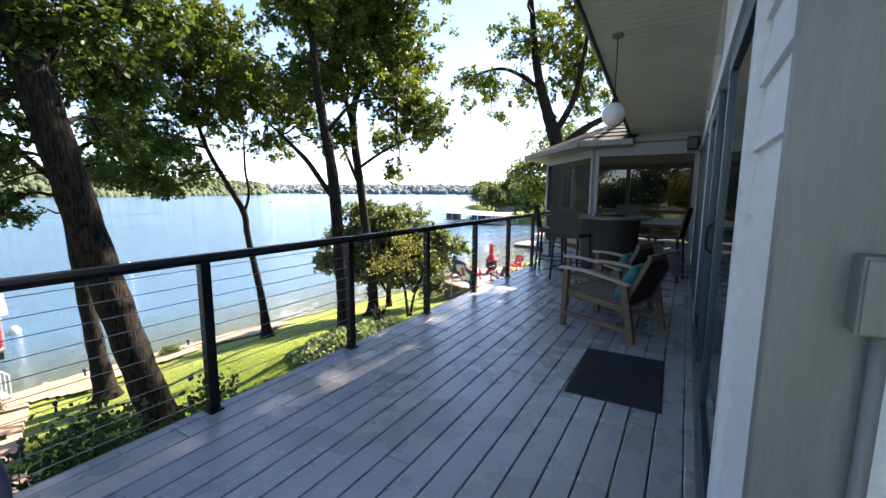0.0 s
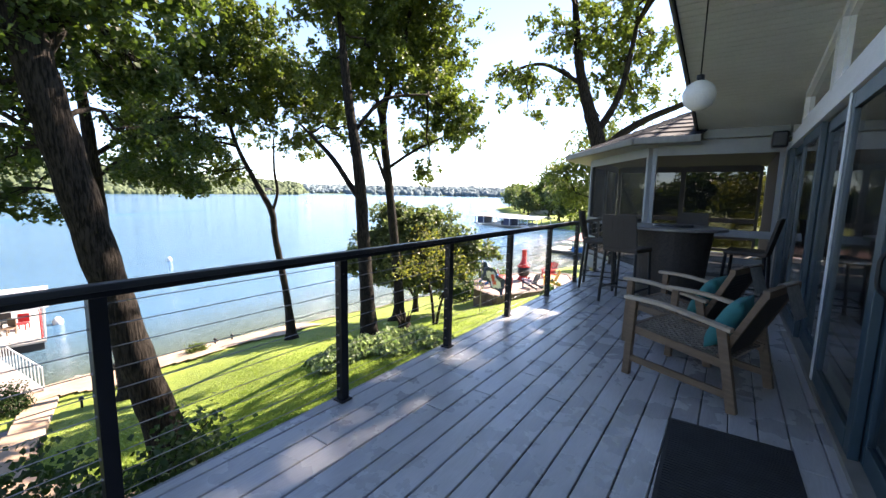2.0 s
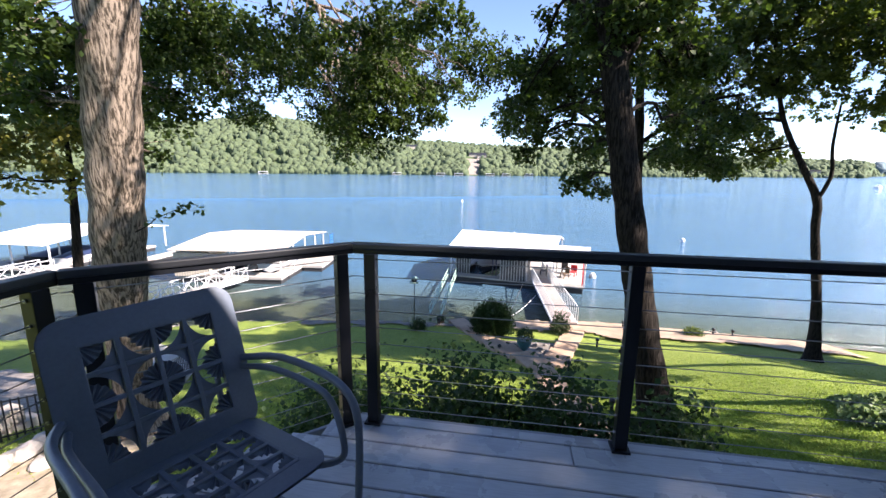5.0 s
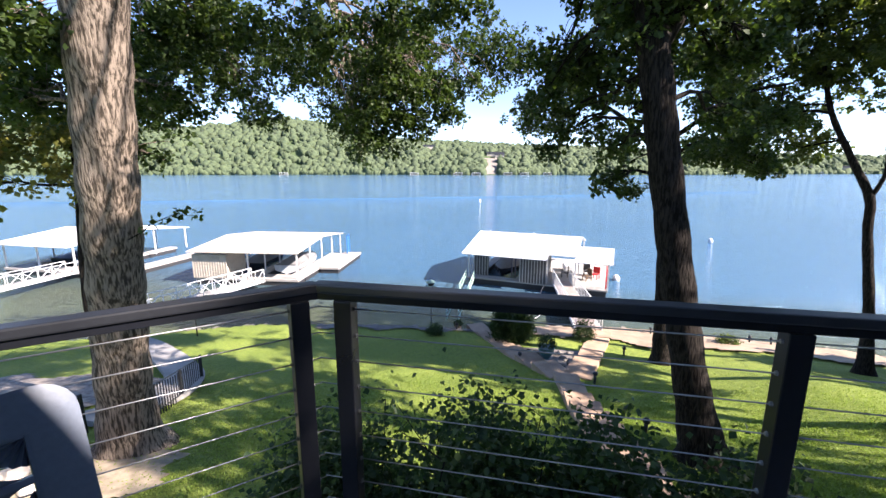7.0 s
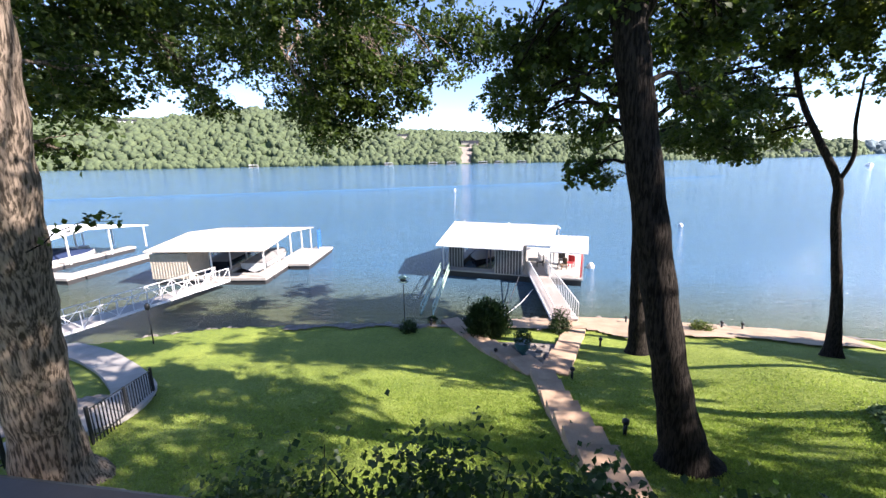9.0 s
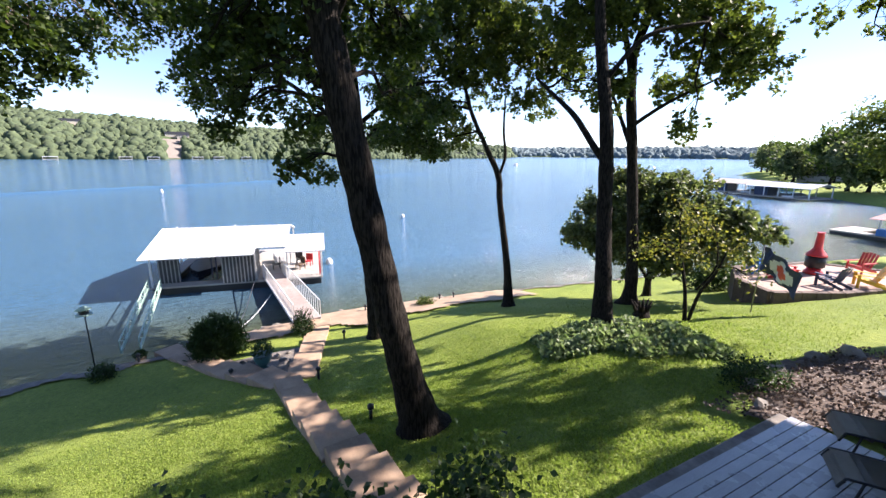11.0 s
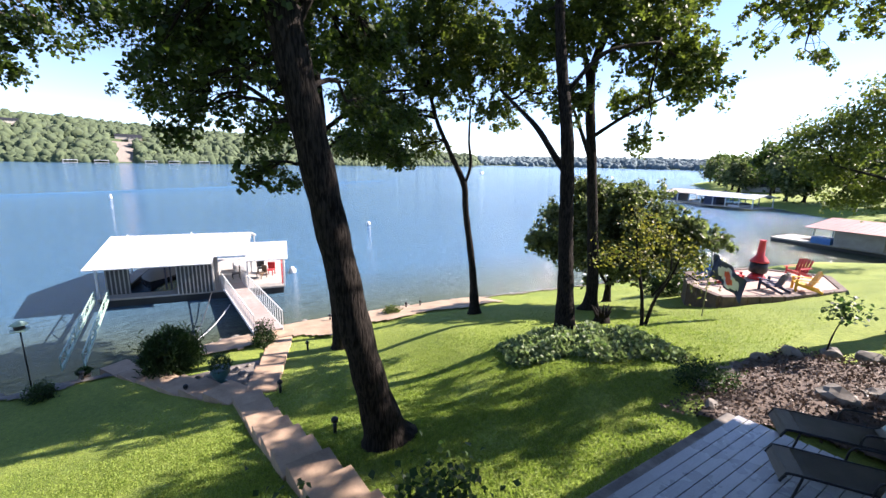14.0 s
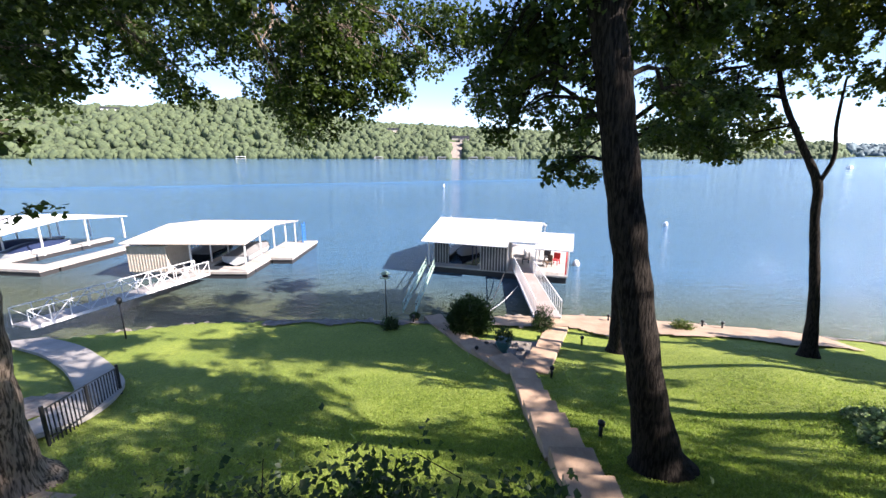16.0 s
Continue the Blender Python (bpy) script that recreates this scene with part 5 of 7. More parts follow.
for x, y, r in ((-4.9, -6.3, 0.42), (-4.3, -6.0, 0.36), (-5.4, -6.6, 0.3), (-4.6, -5.5, 0.26), (-3.9, -6.6, 0.4)):
    bm = bmesh.new()
    rock(bm, x, y, gz(x, y) + 0.1, r)
    part("rock", bm, M_BLOCK, rocks)
# mulch chips
rs = np.random.RandomState(5)
n = 5200
cx, cy = rs.uniform(-5.3, -1.3, n), rs.uniform(10.6, 16.5, n)
keep = (cy > 10.9 + (cx + 4.1) * 0.35)
cx, cy = cx[keep], cy[keep]
c = np.stack([cx, cy, ground_z(cx, cy) + 0.1 + 0.02 * rs.rand(len(cx))], 1)
v, q, tr = leaves_np(rs, c, 0.07, -0.1)
M_CHIP = leaf_mat("mulch_chip", (0.05, 0.035, 0.027), (0.3, 0.22, 0.17), (0.2, 0.2, 0.2))
ob = fast_mesh("mulch_chips", v, q, tr, M_CHIP, None)
tagged(ob, "scattered brown bark chips on the bed", "bark chips", kind="stuff")
# groundcover round the trees
n = 15000
a, r = rs.uniform(0, 6.283, n), rs.rand(n) ** 0.5
wob = 1 + 0.16 * np.sin(a * 3 + 1) + 0.1 * np.sin(a * 7)
cx, cy = -9.3 + np.cos(a) * r * 2.5 * wob, 12.9 + np.sin(a) * r * 2.0 * wob
c = np.stack([cx, cy, ground_z(cx, cy) + 0.02 + (0.3 + 0.16 * np.sin(cx * 5) * np.cos(cy * 4)) * rs.rand(n) * (1.05 - r ** 4)], 1)
v, q, tr = leaves_np(rs, c, 0.125, -0.7)
ob = fast_mesh("groundcover", v, q, tr, leaf_mat("variegated_leaf", (0.06, 0.11, 0.036), (0.32, 0.38, 0.22), (1.2, 1.3, 0.8)), None)
tagged(ob, "low leafy groundcover plants in a bed round the trees", "groundcover", kind="stuff")
# grass blades on the nearer lawn, tufts too many to count
n = 230000
cx, cy = rs.normal(-8, 3.6, n), rs.normal(5, 6.0, n)
ok = (cx < -4.2) & (cx > -21) & ~((np.abs(cy - (4.75 + (cx + 5.6) * 0.08)) < 0.5) | ((cx > -5.4) & (cy > 10.5)))
cx, cy = cx[ok], cy[ok]
c = np.stack([cx, cy, ground_z(cx, cy)], 1)
v, q, tr = leaves_np(rs, c, 0.05, -1.6, 0.6)
ob = fast_mesh("grass_tufts", v, q, tr, leaf_mat("grass_blade", (0.16, 0.23, 0.04), (0.275, 0.345, 0.075), (1.2, 1.3, 0.9)), None)
tagged(ob, "short green grass blades on the lawn", "grass", kind="stuff")

# ---- lower deck and loungers ----
LZ = -2.65
low = empty("lower_deck")
tagged(low, "low grey board deck on the lawn below", "deck", kind="structure")
for i in range(21):
    x0 = -3.95 + PITCH * i
    far_y = 10.5 + (x0 + 3.95) * 0.12
    bm = boxed(x0, x0 + PITCH - 0.012, 4.6, min(far_y, 12.4), LZ - 0.03, LZ)
    part("board", bm, M_BOARD, low)
part("skirt", boxed(-3.95, -3.93, 4.6, 10.4, -3.5, LZ - 0.031), M_FASCIA, low)
part("skirt", boxed(-3.92, -0.9, 4.6, 4.63, -3.5, LZ - 0.031), M_FASCIA, low)
part("edging", boxed(-4.15, -3.96, 4.6, 10.6, -3.4, LZ - 0.08, bevel=0.03), M_ROCK, low)
# block below the boards, dark so its colour gives the shade in their gaps
part("substructure", boxed(-3.9, -1.0, 4.8, 10.2, -3.3, LZ - 0.06), M_DARKMETAL, low)


def lounger(x, y, rz):
    t = empty("chaise_lounge", (x, y, LZ), rz)
    tagged(t, "grey sling chaise lounge with a dark metal frame", "lounger", "loungers on the lower deck")
    prof = [(0.0, 0.2), (0.05, 0.3), (0.16, 0.34), (1.15, 0.33), (1.3, 0.36), (1.95, 0.72)]
    sp = smooth_path([(px, 0, pz) for px, pz in prof], 5)
    for s in (-0.3, 0.3):
        bm = bmesh.new()
        tube(bm, [(p.x, s, p.z) for p in sp], 0.017, 8)
        part("side_rail", bm, M_DARKMETAL, t)
    bm = bmesh.new()
    a = [bm.verts.new((p.x, -0.29, p.z + 0.006)) for p in sp]
    b = [bm.verts.new((p.x, 0.29, p.z + 0.006)) for p in sp]
    for i in range(len(sp) - 1):
        bm.faces.new((a[i], a[i + 1], b[i + 1], b[i])).smooth = True
    bmesh.ops.solidify(bm, geom=bm.faces[:], thickness=0.012)
    part("sling", bm, M_SLING, t)
    for px in (0.22, 1.25):
        for s in (-0.3, 0.3):
            bm = bmesh.new()
            tube(bm, smooth_path([(px, s, 0.33), (px - 0.04, s * 1.05, 0.15), (px - 0.08, s * 1.1, 0.0)], 4), 0.015, 8)
            part("leg", bm, M_DARKMETAL, t)
    for s in (-0.34, 0.34):
        bm = bmesh.new()
        tube(bm, smooth_path([(0.85, s, 0.33), (0.88, s, 0.5), (1.0, s, 0.54), (1.4, s, 0.53), (1.5, s, 0.46)], 5), 0.014, 8)
        part("armrest", bm, M_DARKMETAL, t)
    return t


def make_stripes():
    m, nt, b = node_mat("striped_pillow_cloth")
    tc = nt.nodes.new("ShaderNodeTexCoord")
    sep = nt.nodes.new("ShaderNodeSeparateXYZ")
    nt.links.new(tc.outputs["Object"], sep.inputs[0])
    mul = nt.nodes.new("ShaderNodeMath")
    mul.operation = "MULTIPLY"
    mul.inputs[1].default_value = 7.0
    nt.links.new(sep.outputs[1], mul.inputs[0])
    fr = nt.nodes.new("ShaderNodeMath")
    fr.operation = "FRACT"
    nt.links.new(mul.outputs[0], fr.inputs[0])
    col = ramp_of(nt, fr.outputs[0], [(0.0, (0.7, 0.7, 0.68)), (0.3, (0.7, 0.7, 0.68)), (0.36, (0.25, 0.05, 0.08)), (0.5, (0.2, 0.35, 0.42)), (0.56, (0.7, 0.7, 0.68)), (0.8, (0.3, 0.5, 0.55)), (0.9, (0.7, 0.7, 0.68))])
    nt.links.new(col, b.inputs["Base Color"])
    b.inputs["Roughness"].default_value = 0.9
    return m


def pillow(name, label, m, size, material, thick=0.07):
    bm = bmesh.new()
    bmesh.ops.create_grid(bm, x_segments=10, y_segments=10, size=0.5)
    top = bm.verts[:]
    dup = bmesh.ops.duplicate(bm, geom=bm.faces[:])
    low_v = [g for g in dup["geom"] if isinstance(g, bmesh.types.BMVert)]
    for v in top + low_v:
        x, y = v.co.x * 2, v.co.y * 2
        h = thick * max(0, (1 - x ** 4)) ** 0.5 * max(0, (1 - y ** 4)) ** 0.5
        v.co.z = h if v in top else -h
        pinch = 1 - 0.06 * (1 - abs(x)) * abs(y) - 0.06 * (1 - abs(y)) * abs(x)
        v.co.x *= pinch * size[0]
        v.co.y *= pinch * size[1]
    for f in bm.faces:
        f.smooth = True
    bmesh.ops.remove_doubles(bm, verts=bm.verts, dist=0.0005)
    bmesh.ops.recalc_face_normals(bm, faces=bm.faces)
    ob = ob_of(name, bm, material)
    ob.matrix_world = m
    return tagged(ob, label, "pillow")


M_STRIPE = make_stripes()
for x, y in ((-3.42, 10.32), (-3.05, 9.25)):
    l = lounger(x, y, 34)
    pillow("striped_pillow", "white and blue striped pillow on a lounger", l.matrix_world @ pose(1.42, 0, 0.52, 0, -28, 0), (0.36, 0.4), M_STRIPE)


# ---- deck furniture ----
def wood_chair(x, y, rz):
    """Low teak chair that faces its own -x."""
    t = empty("wooden_armchair", (x, y, 0), rz)
    tagged(t, "weathered wooden armchair with a woven rope seat", "chair", "armchairs on the deck")
    for s in (-0.33, 0.33):
        bm = bmesh.new()
        beam(bm, (-0.36, s, 0.0), (-0.34, s, 0.6), 0.042, 0.055)
        part("front_leg", bm, M_TEAK, t)
        bm = bmesh.new()
        beam(bm, (0.38, s, 0.0), (0.27, s, 0.56), 0.042, 0.06)
        part("rear_leg", bm, M_TEAK, t)
        bm = bmesh.new()
        pts = smooth_path([(-0.41, s, 0.615), (-0.1, s, 0.612), (0.33, s, 0.545)], 5)
        rows = [[bm.verts.new((p.x, p.y + dy, p.z + dz)) for dy, dz in ((-0.031, -0.009), (-0.026, -0.013), (0.026, -0.013), (0.031, -0.009), (0.031, 0.009), (0.026, 0.013), (-0.026, 0.013), (-0.031, 0.009))] for p in pts]
        for a, b in zip(rows, rows[1:]):
            for k in range(8):
                bm.faces.new((a[k], a[(k + 1) % 8], b[(k + 1) % 8], b[k]))
        bm.faces.new(rows[0])
        bm.faces.new(rows[-1][::-1])
        bmesh.ops.recalc_face_normals(bm, faces=bm.faces)
        part("armrest", bm, M_ARM, t)
        bm = bmesh.new()
        beam(bm, (-0.35, s, 0.14), (0.34, s, 0.11), 0.028, 0.05)
        part("side_stretcher", bm, M_TEAK, t)
        bm = bmesh.new()
        beam(bm, (-0.36, s * 0.93, 0.37), (0.33, s * 0.93, 0.3), 0.03, 0.06)
        part("seat_rail", bm, M_TEAK, t)
    bm = bmesh.new()
    beam(bm, (-0.36, -0.31, 0.37), (-0.36, 0.31, 0.37), 0.035, 0.06)
    part("front_rail", bm, M_TEAK, t)
    bm = bmesh.new()
    nx_, ny_ = 22, 20
    for i in range(nx_):
        for j in range(ny_):
            px, py = -0.34 + 0.65 * i / nx_, -0.29 + 0.58 * j / ny_
            pz = 0.385 - 0.07 * i / nx_ - 0.025 * math.sin(math.pi * i / nx_) + (0.006 if (i + j) % 2 else 0)
            box(bm, px, px + 0.029, py, py + 0.028, pz - 0.006, pz + 0.006)
    part("woven_seat", bm, M_ROPE, t)["kind"] = "stuff"
    for s in (-0.27, 0.27):
        bm = bmesh.new()
        beam(bm, (0.24, s, 0.3), (0.47, s, 0.8), 0.035, 0.04)
        part("back_post", bm, M_TEAK, t)
    for i in range(16):
        f = (i + 0.5) / 16
        bm = bmesh.new()
        beam(bm, (0.25 + 0.22 * f, -0.27, 0.32 + 0.48 * f), (0.25 + 0.22 * f, 0.27, 0.32 + 0.48 * f), 0.03, 0.022)
        part("back_strand", bm, M_WICKER, t)
    bm = bmesh.new()
    beam(bm, (0.475, -0.3, 0.81), (0.475, 0.3, 0.81), 0.04, 0.05)
    part("top_rail", bm, M_TEAK, t)
    return t


for x, y in ((0.5, 6.28), (0.33, 7.08)):
    ch = wood_chair(x, y, -20)
    pillow("teal_pillow", "teal pillow leaning on a wooden armchair", ch.matrix_world @ pose(0.2, -0.02, 0.53, 0, -62, 8), (0.4, 0.4), M_PILLOW, 0.065)
    bm = bmesh.new()
    pts = [(0.56, 0.62), (0.49, 0.845), (0.45, 0.845), (0.36, 0.62)]
    a = [bm.verts.new((p[0], -0.02, p[1])) for p in pts]
    b = [bm.verts.new((p[0], 0.24, p[1] - 0.01)) for p in pts]
    for i in range(3):
        bm.faces.new((a[i], a[i + 1], b[i + 1], b[i]))
    bmesh.ops.solidify(bm, geom=bm.faces[:], thickness=0.02)
    ob = ob_of("knitted_throw", bm, M_KNIT)
    ob.matrix_world = ch.matrix_world
    tagged(ob, "grey knitted throw over a chair back", "throw")

mat_ob = empty("doormat", (0.735, 5.07, 0.002), 1.5)
tagged(mat_ob, "dark ribbed doormat on the deck boards", "doormat")
part("backing", boxed(-0.305, 0.305, -0.465, 0.465, 0, 0.007, bevel=0.003), M_MAT, mat_ob)
bm = bmesh.new()
for i in range(38):
    yy = -0.445 + 0.0235 * i
    box(bm, -0.285, 0.285, yy, yy + 0.015, 0.0065, 0.012)
rib = part("ribs", bm, M_MAT, mat_ob)
rib["kind"] = "stuff"


def bar_chair(x, y, rz):
    """Tall wicker chair that faces its own +y."""
    t = empty("bar_chair", (x, y, 0), rz)
    tagged(t, "tall dark wicker bar chair at the round table", "chair", "bar chairs round the table")
    for sx in (-0.2, 0.2):
        for sy in (-0.2, 0.2):
            bm = bmesh.new()
            beam(bm, (sx * 1.15, sy * 1.2, 0), (sx, sy, 0.7), 0.03, 0.03)
            part("leg", bm, M_DARKMETAL, t)
        bm = bmesh.new()
        beam(bm, (sx * 1.1, -0.23, 0.2), (sx * 1.1, 0.23, 0.2), 0.02, 0.02)
        part("stretcher", bm, M_DARKMETAL, t)
    for sy in (-0.23, 0.23):
        bm = bmesh.new()
        beam(bm, (-0.22, sy, 0.24), (0.22, sy, 0.24), 0.02, 0.02)
        part("stretcher", bm, M_DARKMETAL, t)
    part("seat", boxed(-0.23, 0.23, -0.23, 0.23, 0.69, 0.75, bevel=0.02), M_WICKER, t)
    bm = bmesh.new()
    for i in range(20):
        z = 0.75 + 0.021 * i
        yb = -0.21 - 0.09 * (i / 20)
        for p, q in zip(range(6), range(1, 7)):
            u0, u1 = -0.22 + 0.44 * p / 6, -0.22 + 0.44 * q / 6
            beam(bm, (u0, yb - 0.03 * math.cos(u0 * 6), z + 0.01), (u1, yb - 0.03 * math.cos(u1 * 6), z + 0.01), 0.03, 0.0195, 0.0)
    part("back", bm, M_WICKER, t)["kind"] = "stuff"
    return t


bar_chair(-0.46, 8.5, -14)
bar_chair(-1.0, 9.25, -82)
bar_chair(0.84, 9.3, 80)
bar_chair(0.1, 10.2, 176)
tb = empty("round_bar_table", (-0.04, 9.3, 0))
tagged(tb, "round dark bar table with a fire bowl lid", "table")
bm = bmesh.new()
g = bmesh.ops.create_cone(bm, cap_ends=True, segments=48, radius1=0.66, radius2=0.66, depth=0.035)
bmesh.ops.translate(bm, verts=g["verts"], vec=(0, 0, 0.985))
part("tabletop", bm, plain("grey_table_top", (0.16, 0.16, 0.165), 0.3), tb)
bm = bmesh.new()
g = bmesh.ops.create_cone(bm, cap_ends=True, segments=36, radius1=0.42, radius2=0.5, depth=0.94)
bmesh.ops.translate(bm, verts=g["verts"], vec=(0, 0, 0.487))
part("pedestal", bm, M_WICKER, tb)
bm = bmesh.new()
g = bmesh.ops.create_cone(bm, cap_ends=True, segments=36, radius1=0.26, radius2=0.25, depth=0.03)
bmesh.ops.translate(bm, verts=g["verts"], vec=(0, 0, 1.018))
part("burner_lid", bm, M_DARKMETAL, tb)


def metal_chair(x, y, rz):
    """Pressed-metal lawn chair that faces its own +y, with pierced square panels."""
    t = empty("metal_lawn_chair", (x, y, 0), rz)
    tagged(t, "blue-grey pressed metal lawn chair with pierced panels", "chair")

    def pressed(name, w, h, m):
        bm = bmesh.new()
        T = 0.012
        cols, rows = 4, 4
        iw, ih = w * 0.7, h * 0.68
        # rounded outer sheet with an opening
        segs = []
        r = 0.07
        for cx_, cy_, a0 in ((w / 2 - r, h / 2 - r, 0), (-w / 2 + r, h / 2 - r, 90), (-w / 2 + r, -h / 2 + r, 180), (w / 2 - r, -h / 2 + r, 270)):
            for k_ in range(6):
                a = math.radians(a0 + 90 * k_ / 5)
                segs.append((cx_ + r * math.cos(a), cy_ + r * math.sin(a)))
        inner = []
        for px, py in segs:
            inner.append((max(-iw / 2, min(iw / 2, px)), max(-ih / 2, min(ih / 2, py))))
        for z0, flip in ((T, False), (-T, True)):
            o = [bm.verts.new((px, py, z0 * (1.0 if abs(px) < w / 2 - 0.02 and abs(py) < h / 2 - 0.02 else 0.4))) for px, py in segs]
            n_ = [bm.verts.new((px, py, z0)) for px, py in inner]
            for k_ in range(len(segs)):
                q_ = (k_ + 1) % len(segs)
                f = (o[k_], o[q_], n_[q_], n_[k_])
                if len({tuple(round(c_, 5) for c_ in vv.co) for vv in f}) < 3:
                    continue
                try:
                    bm.faces.new(f[::-1] if flip else f)
                except ValueError:
                    pass
        for i in range(cols + 1):
            px = -iw / 2 + iw * i / cols
            box(bm, px - 0.008, px + 0.008, -ih / 2, ih / 2, -T * 0.9, T * 1.1, 0.003)
        for j in range(rows + 1):
            py = -ih / 2 + ih * j / rows
            box(bm, -iw / 2, iw / 2, py - 0.008, py + 0.008, -T * 0.8, T * 1.15, 0.003)
        # fan-shaped fillings in the squares
        cw, chh = iw / cols, ih / rows
        for i in range(cols):
            for j in range(rows):
                ox = -iw / 2 + cw * (i + (0 if i % 4 in (0, 2) else 1))
                oy = -ih / 2 + chh * (j + (0 if j % 4 in (0, 2) else 1))
                sx_, sy_ = (1 if i % 4 in (0, 2) else -1), (1 if j % 4 in (0, 2) else -1)
                c0 = bm.verts.new((ox, oy, 0.004))
                arc = []
                for k_ in range(11):
                    a = math.pi / 2 * k_ / 10
                    rr = min(cw, chh) * (0.74 if k_ % 2 else 0.68)
                    arc.append(bm.verts.new((ox + sx_ * rr * math.cos(a), oy + sy_ * rr * math.sin(a), 0.009 if k_ % 2 else -0.004)))
                for k_ in range(10):
                    bm.faces.new((c0, arc[k_], arc[k_ + 1]))
                # solid corner beyond the crescent opening
                near_, edge_ = [], []
                for k_ in range(11):
                    a = math.pi / 2 * k_ / 10
                    ca, sa = math.cos(a), math.sin(a)
                    far_ = min(cw / max(ca, 1e-6), chh / max(sa, 1e-6))
                    rr = min(min(cw, chh) * 0.94, far_ * 0.97)
                    near_.append(bm.verts.new((ox + sx_ * rr * ca, oy + sy_ * rr * sa, 0.002)))
                    edge_.append(bm.verts.new((ox + sx_ * far_ * ca, oy + sy_ * far_ * sa, 0.004)))
                for k_ in range(10):
                    bm.faces.new((near_[k_], near_[k_ + 1], edge_[k_ + 1], edge_[k_]))
        bmesh.ops.transform(bm, matrix=m, verts=bm.verts)
        part(name, bm, M_CHAIRBLUE, t)

    pressed("seat", 0.52, 0.5, pose(0, 0.02, 0.41, 4, 0, 0))
    pressed("backrest", 0.58, 0.57, pose(0, -0.29, 0.64, 107, 0, 0))
    for s in (-1, 1):
        bm = bmesh.new()
        pts = [(s * 0.27, -0.3, 0.62), (s * 0.33, -0.12, 0.65), (s * 0.34, 0.12, 0.655), (s * 0.34, 0.26, 0.62), (s * 0.34, 0.31, 0.5), (s * 0.335, 0.3, 0.2), (s * 0.33, 0.29, 0.04), (s * 0.32, 0.2, 0.016), (s * 0.3, -0.35, 0.016)]
        tube(bm, smooth_path(pts, 6), 0.014, 10)
        part("arm_tube", bm, M_CHAIRBLUE, t)
        bm = bmesh.new()
        pts = [(s * 0.26, -0.3, 0.585), (s * 0.3, -0.12, 0.615), (s * 0.305, 0.12, 0.62), (s * 0.305, 0.22, 0.585), (s * 0.305, 0.27, 0.47), (s * 0.3, 0.26, 0.39), (s * 0.22, 0.2, 0.385)]
        tube(bm, smooth_path(pts, 6), 0.012, 10)
        part("brace_tube", bm, M_CHAIRBLUE, t)
    bm = bmesh.new()
    tube(bm, [(-0.3, -0.35, 0.016), (0.3, -0.35, 0.016)], 0.014, 10)
    part("base_tube", bm, M_CHAIRBLUE, t)
    for s in (-0.2, 0.2):
        bm = bmesh.new()
        tube(bm, smooth_path([(s, 0.1, 0.39), (s, -0.2, 0.38), (s, -0.31, 0.42), (s, -0.34, 0.55)], 5), 0.012, 8)
        part("spring_bar", bm, M_CHAIRBLUE, t)
    return t


metal_chair(-0.45, 1.7, -25)

# wall fittings
spk = empty("wall_speaker", (1.1, 10.55, 2.18))
tagged(spk, "black outdoor speaker on the porch corner", "speaker")
part("cabinet", boxed(-0.09, 0.1, -0.1, 0.1, -0.02, 0.22, bevel=0.03), M_RAIL, spk)
part("bracket", boxed(0.1, 0.14, -0.03, 0.03, 0.06, 0.14, bevel=0.004), M_DARKMETAL, spk)
out = empty("outlet_box", (1.372, 2.73, 1.22))
tagged(out, "painted weatherproof outlet box with conduit on the siding", "outlet")
part("box", boxed(-0.04, 0.045, -0.05, 0.01, -0.06, 0.065, bevel=0.006), M_TRIM, out)
part("cover", boxed(-0.036, 0.041, -0.058, -0.051, -0.055, 0.06, bevel=0.003), M_TRIM, out)
part("knob", boxed(0.0, 0.03, -0.072, -0.059, -0.03, 0.02, bevel=0.005), M_TRIM, out)
bm = bmesh.new()
tube(bm, [(0.0, -0.022, -0.06), (-0.004, -0.022, -1.22)], 0.012, 10)
part("conduit", bm, M_TRIM, out)
# ---- docks on the lake ----
M_BAY = surface("dark_grey_metal_siding", (0.05, 0.05, 0.052), (0.08, 0.08, 0.082), 0.6, 0.1, 2, 30, 0.05)
FLOOR = -7.53


def frame_of(origin, along):
    o = Vector((*origin, 0))
    u = Vector((*along, 0)).normalized()
    return Matrix(((u.x, -u.y, 0, o.x), (u.y, u.x, 0, o.y), (0, 0, 1, 0), (0, 0, 0, 1)))


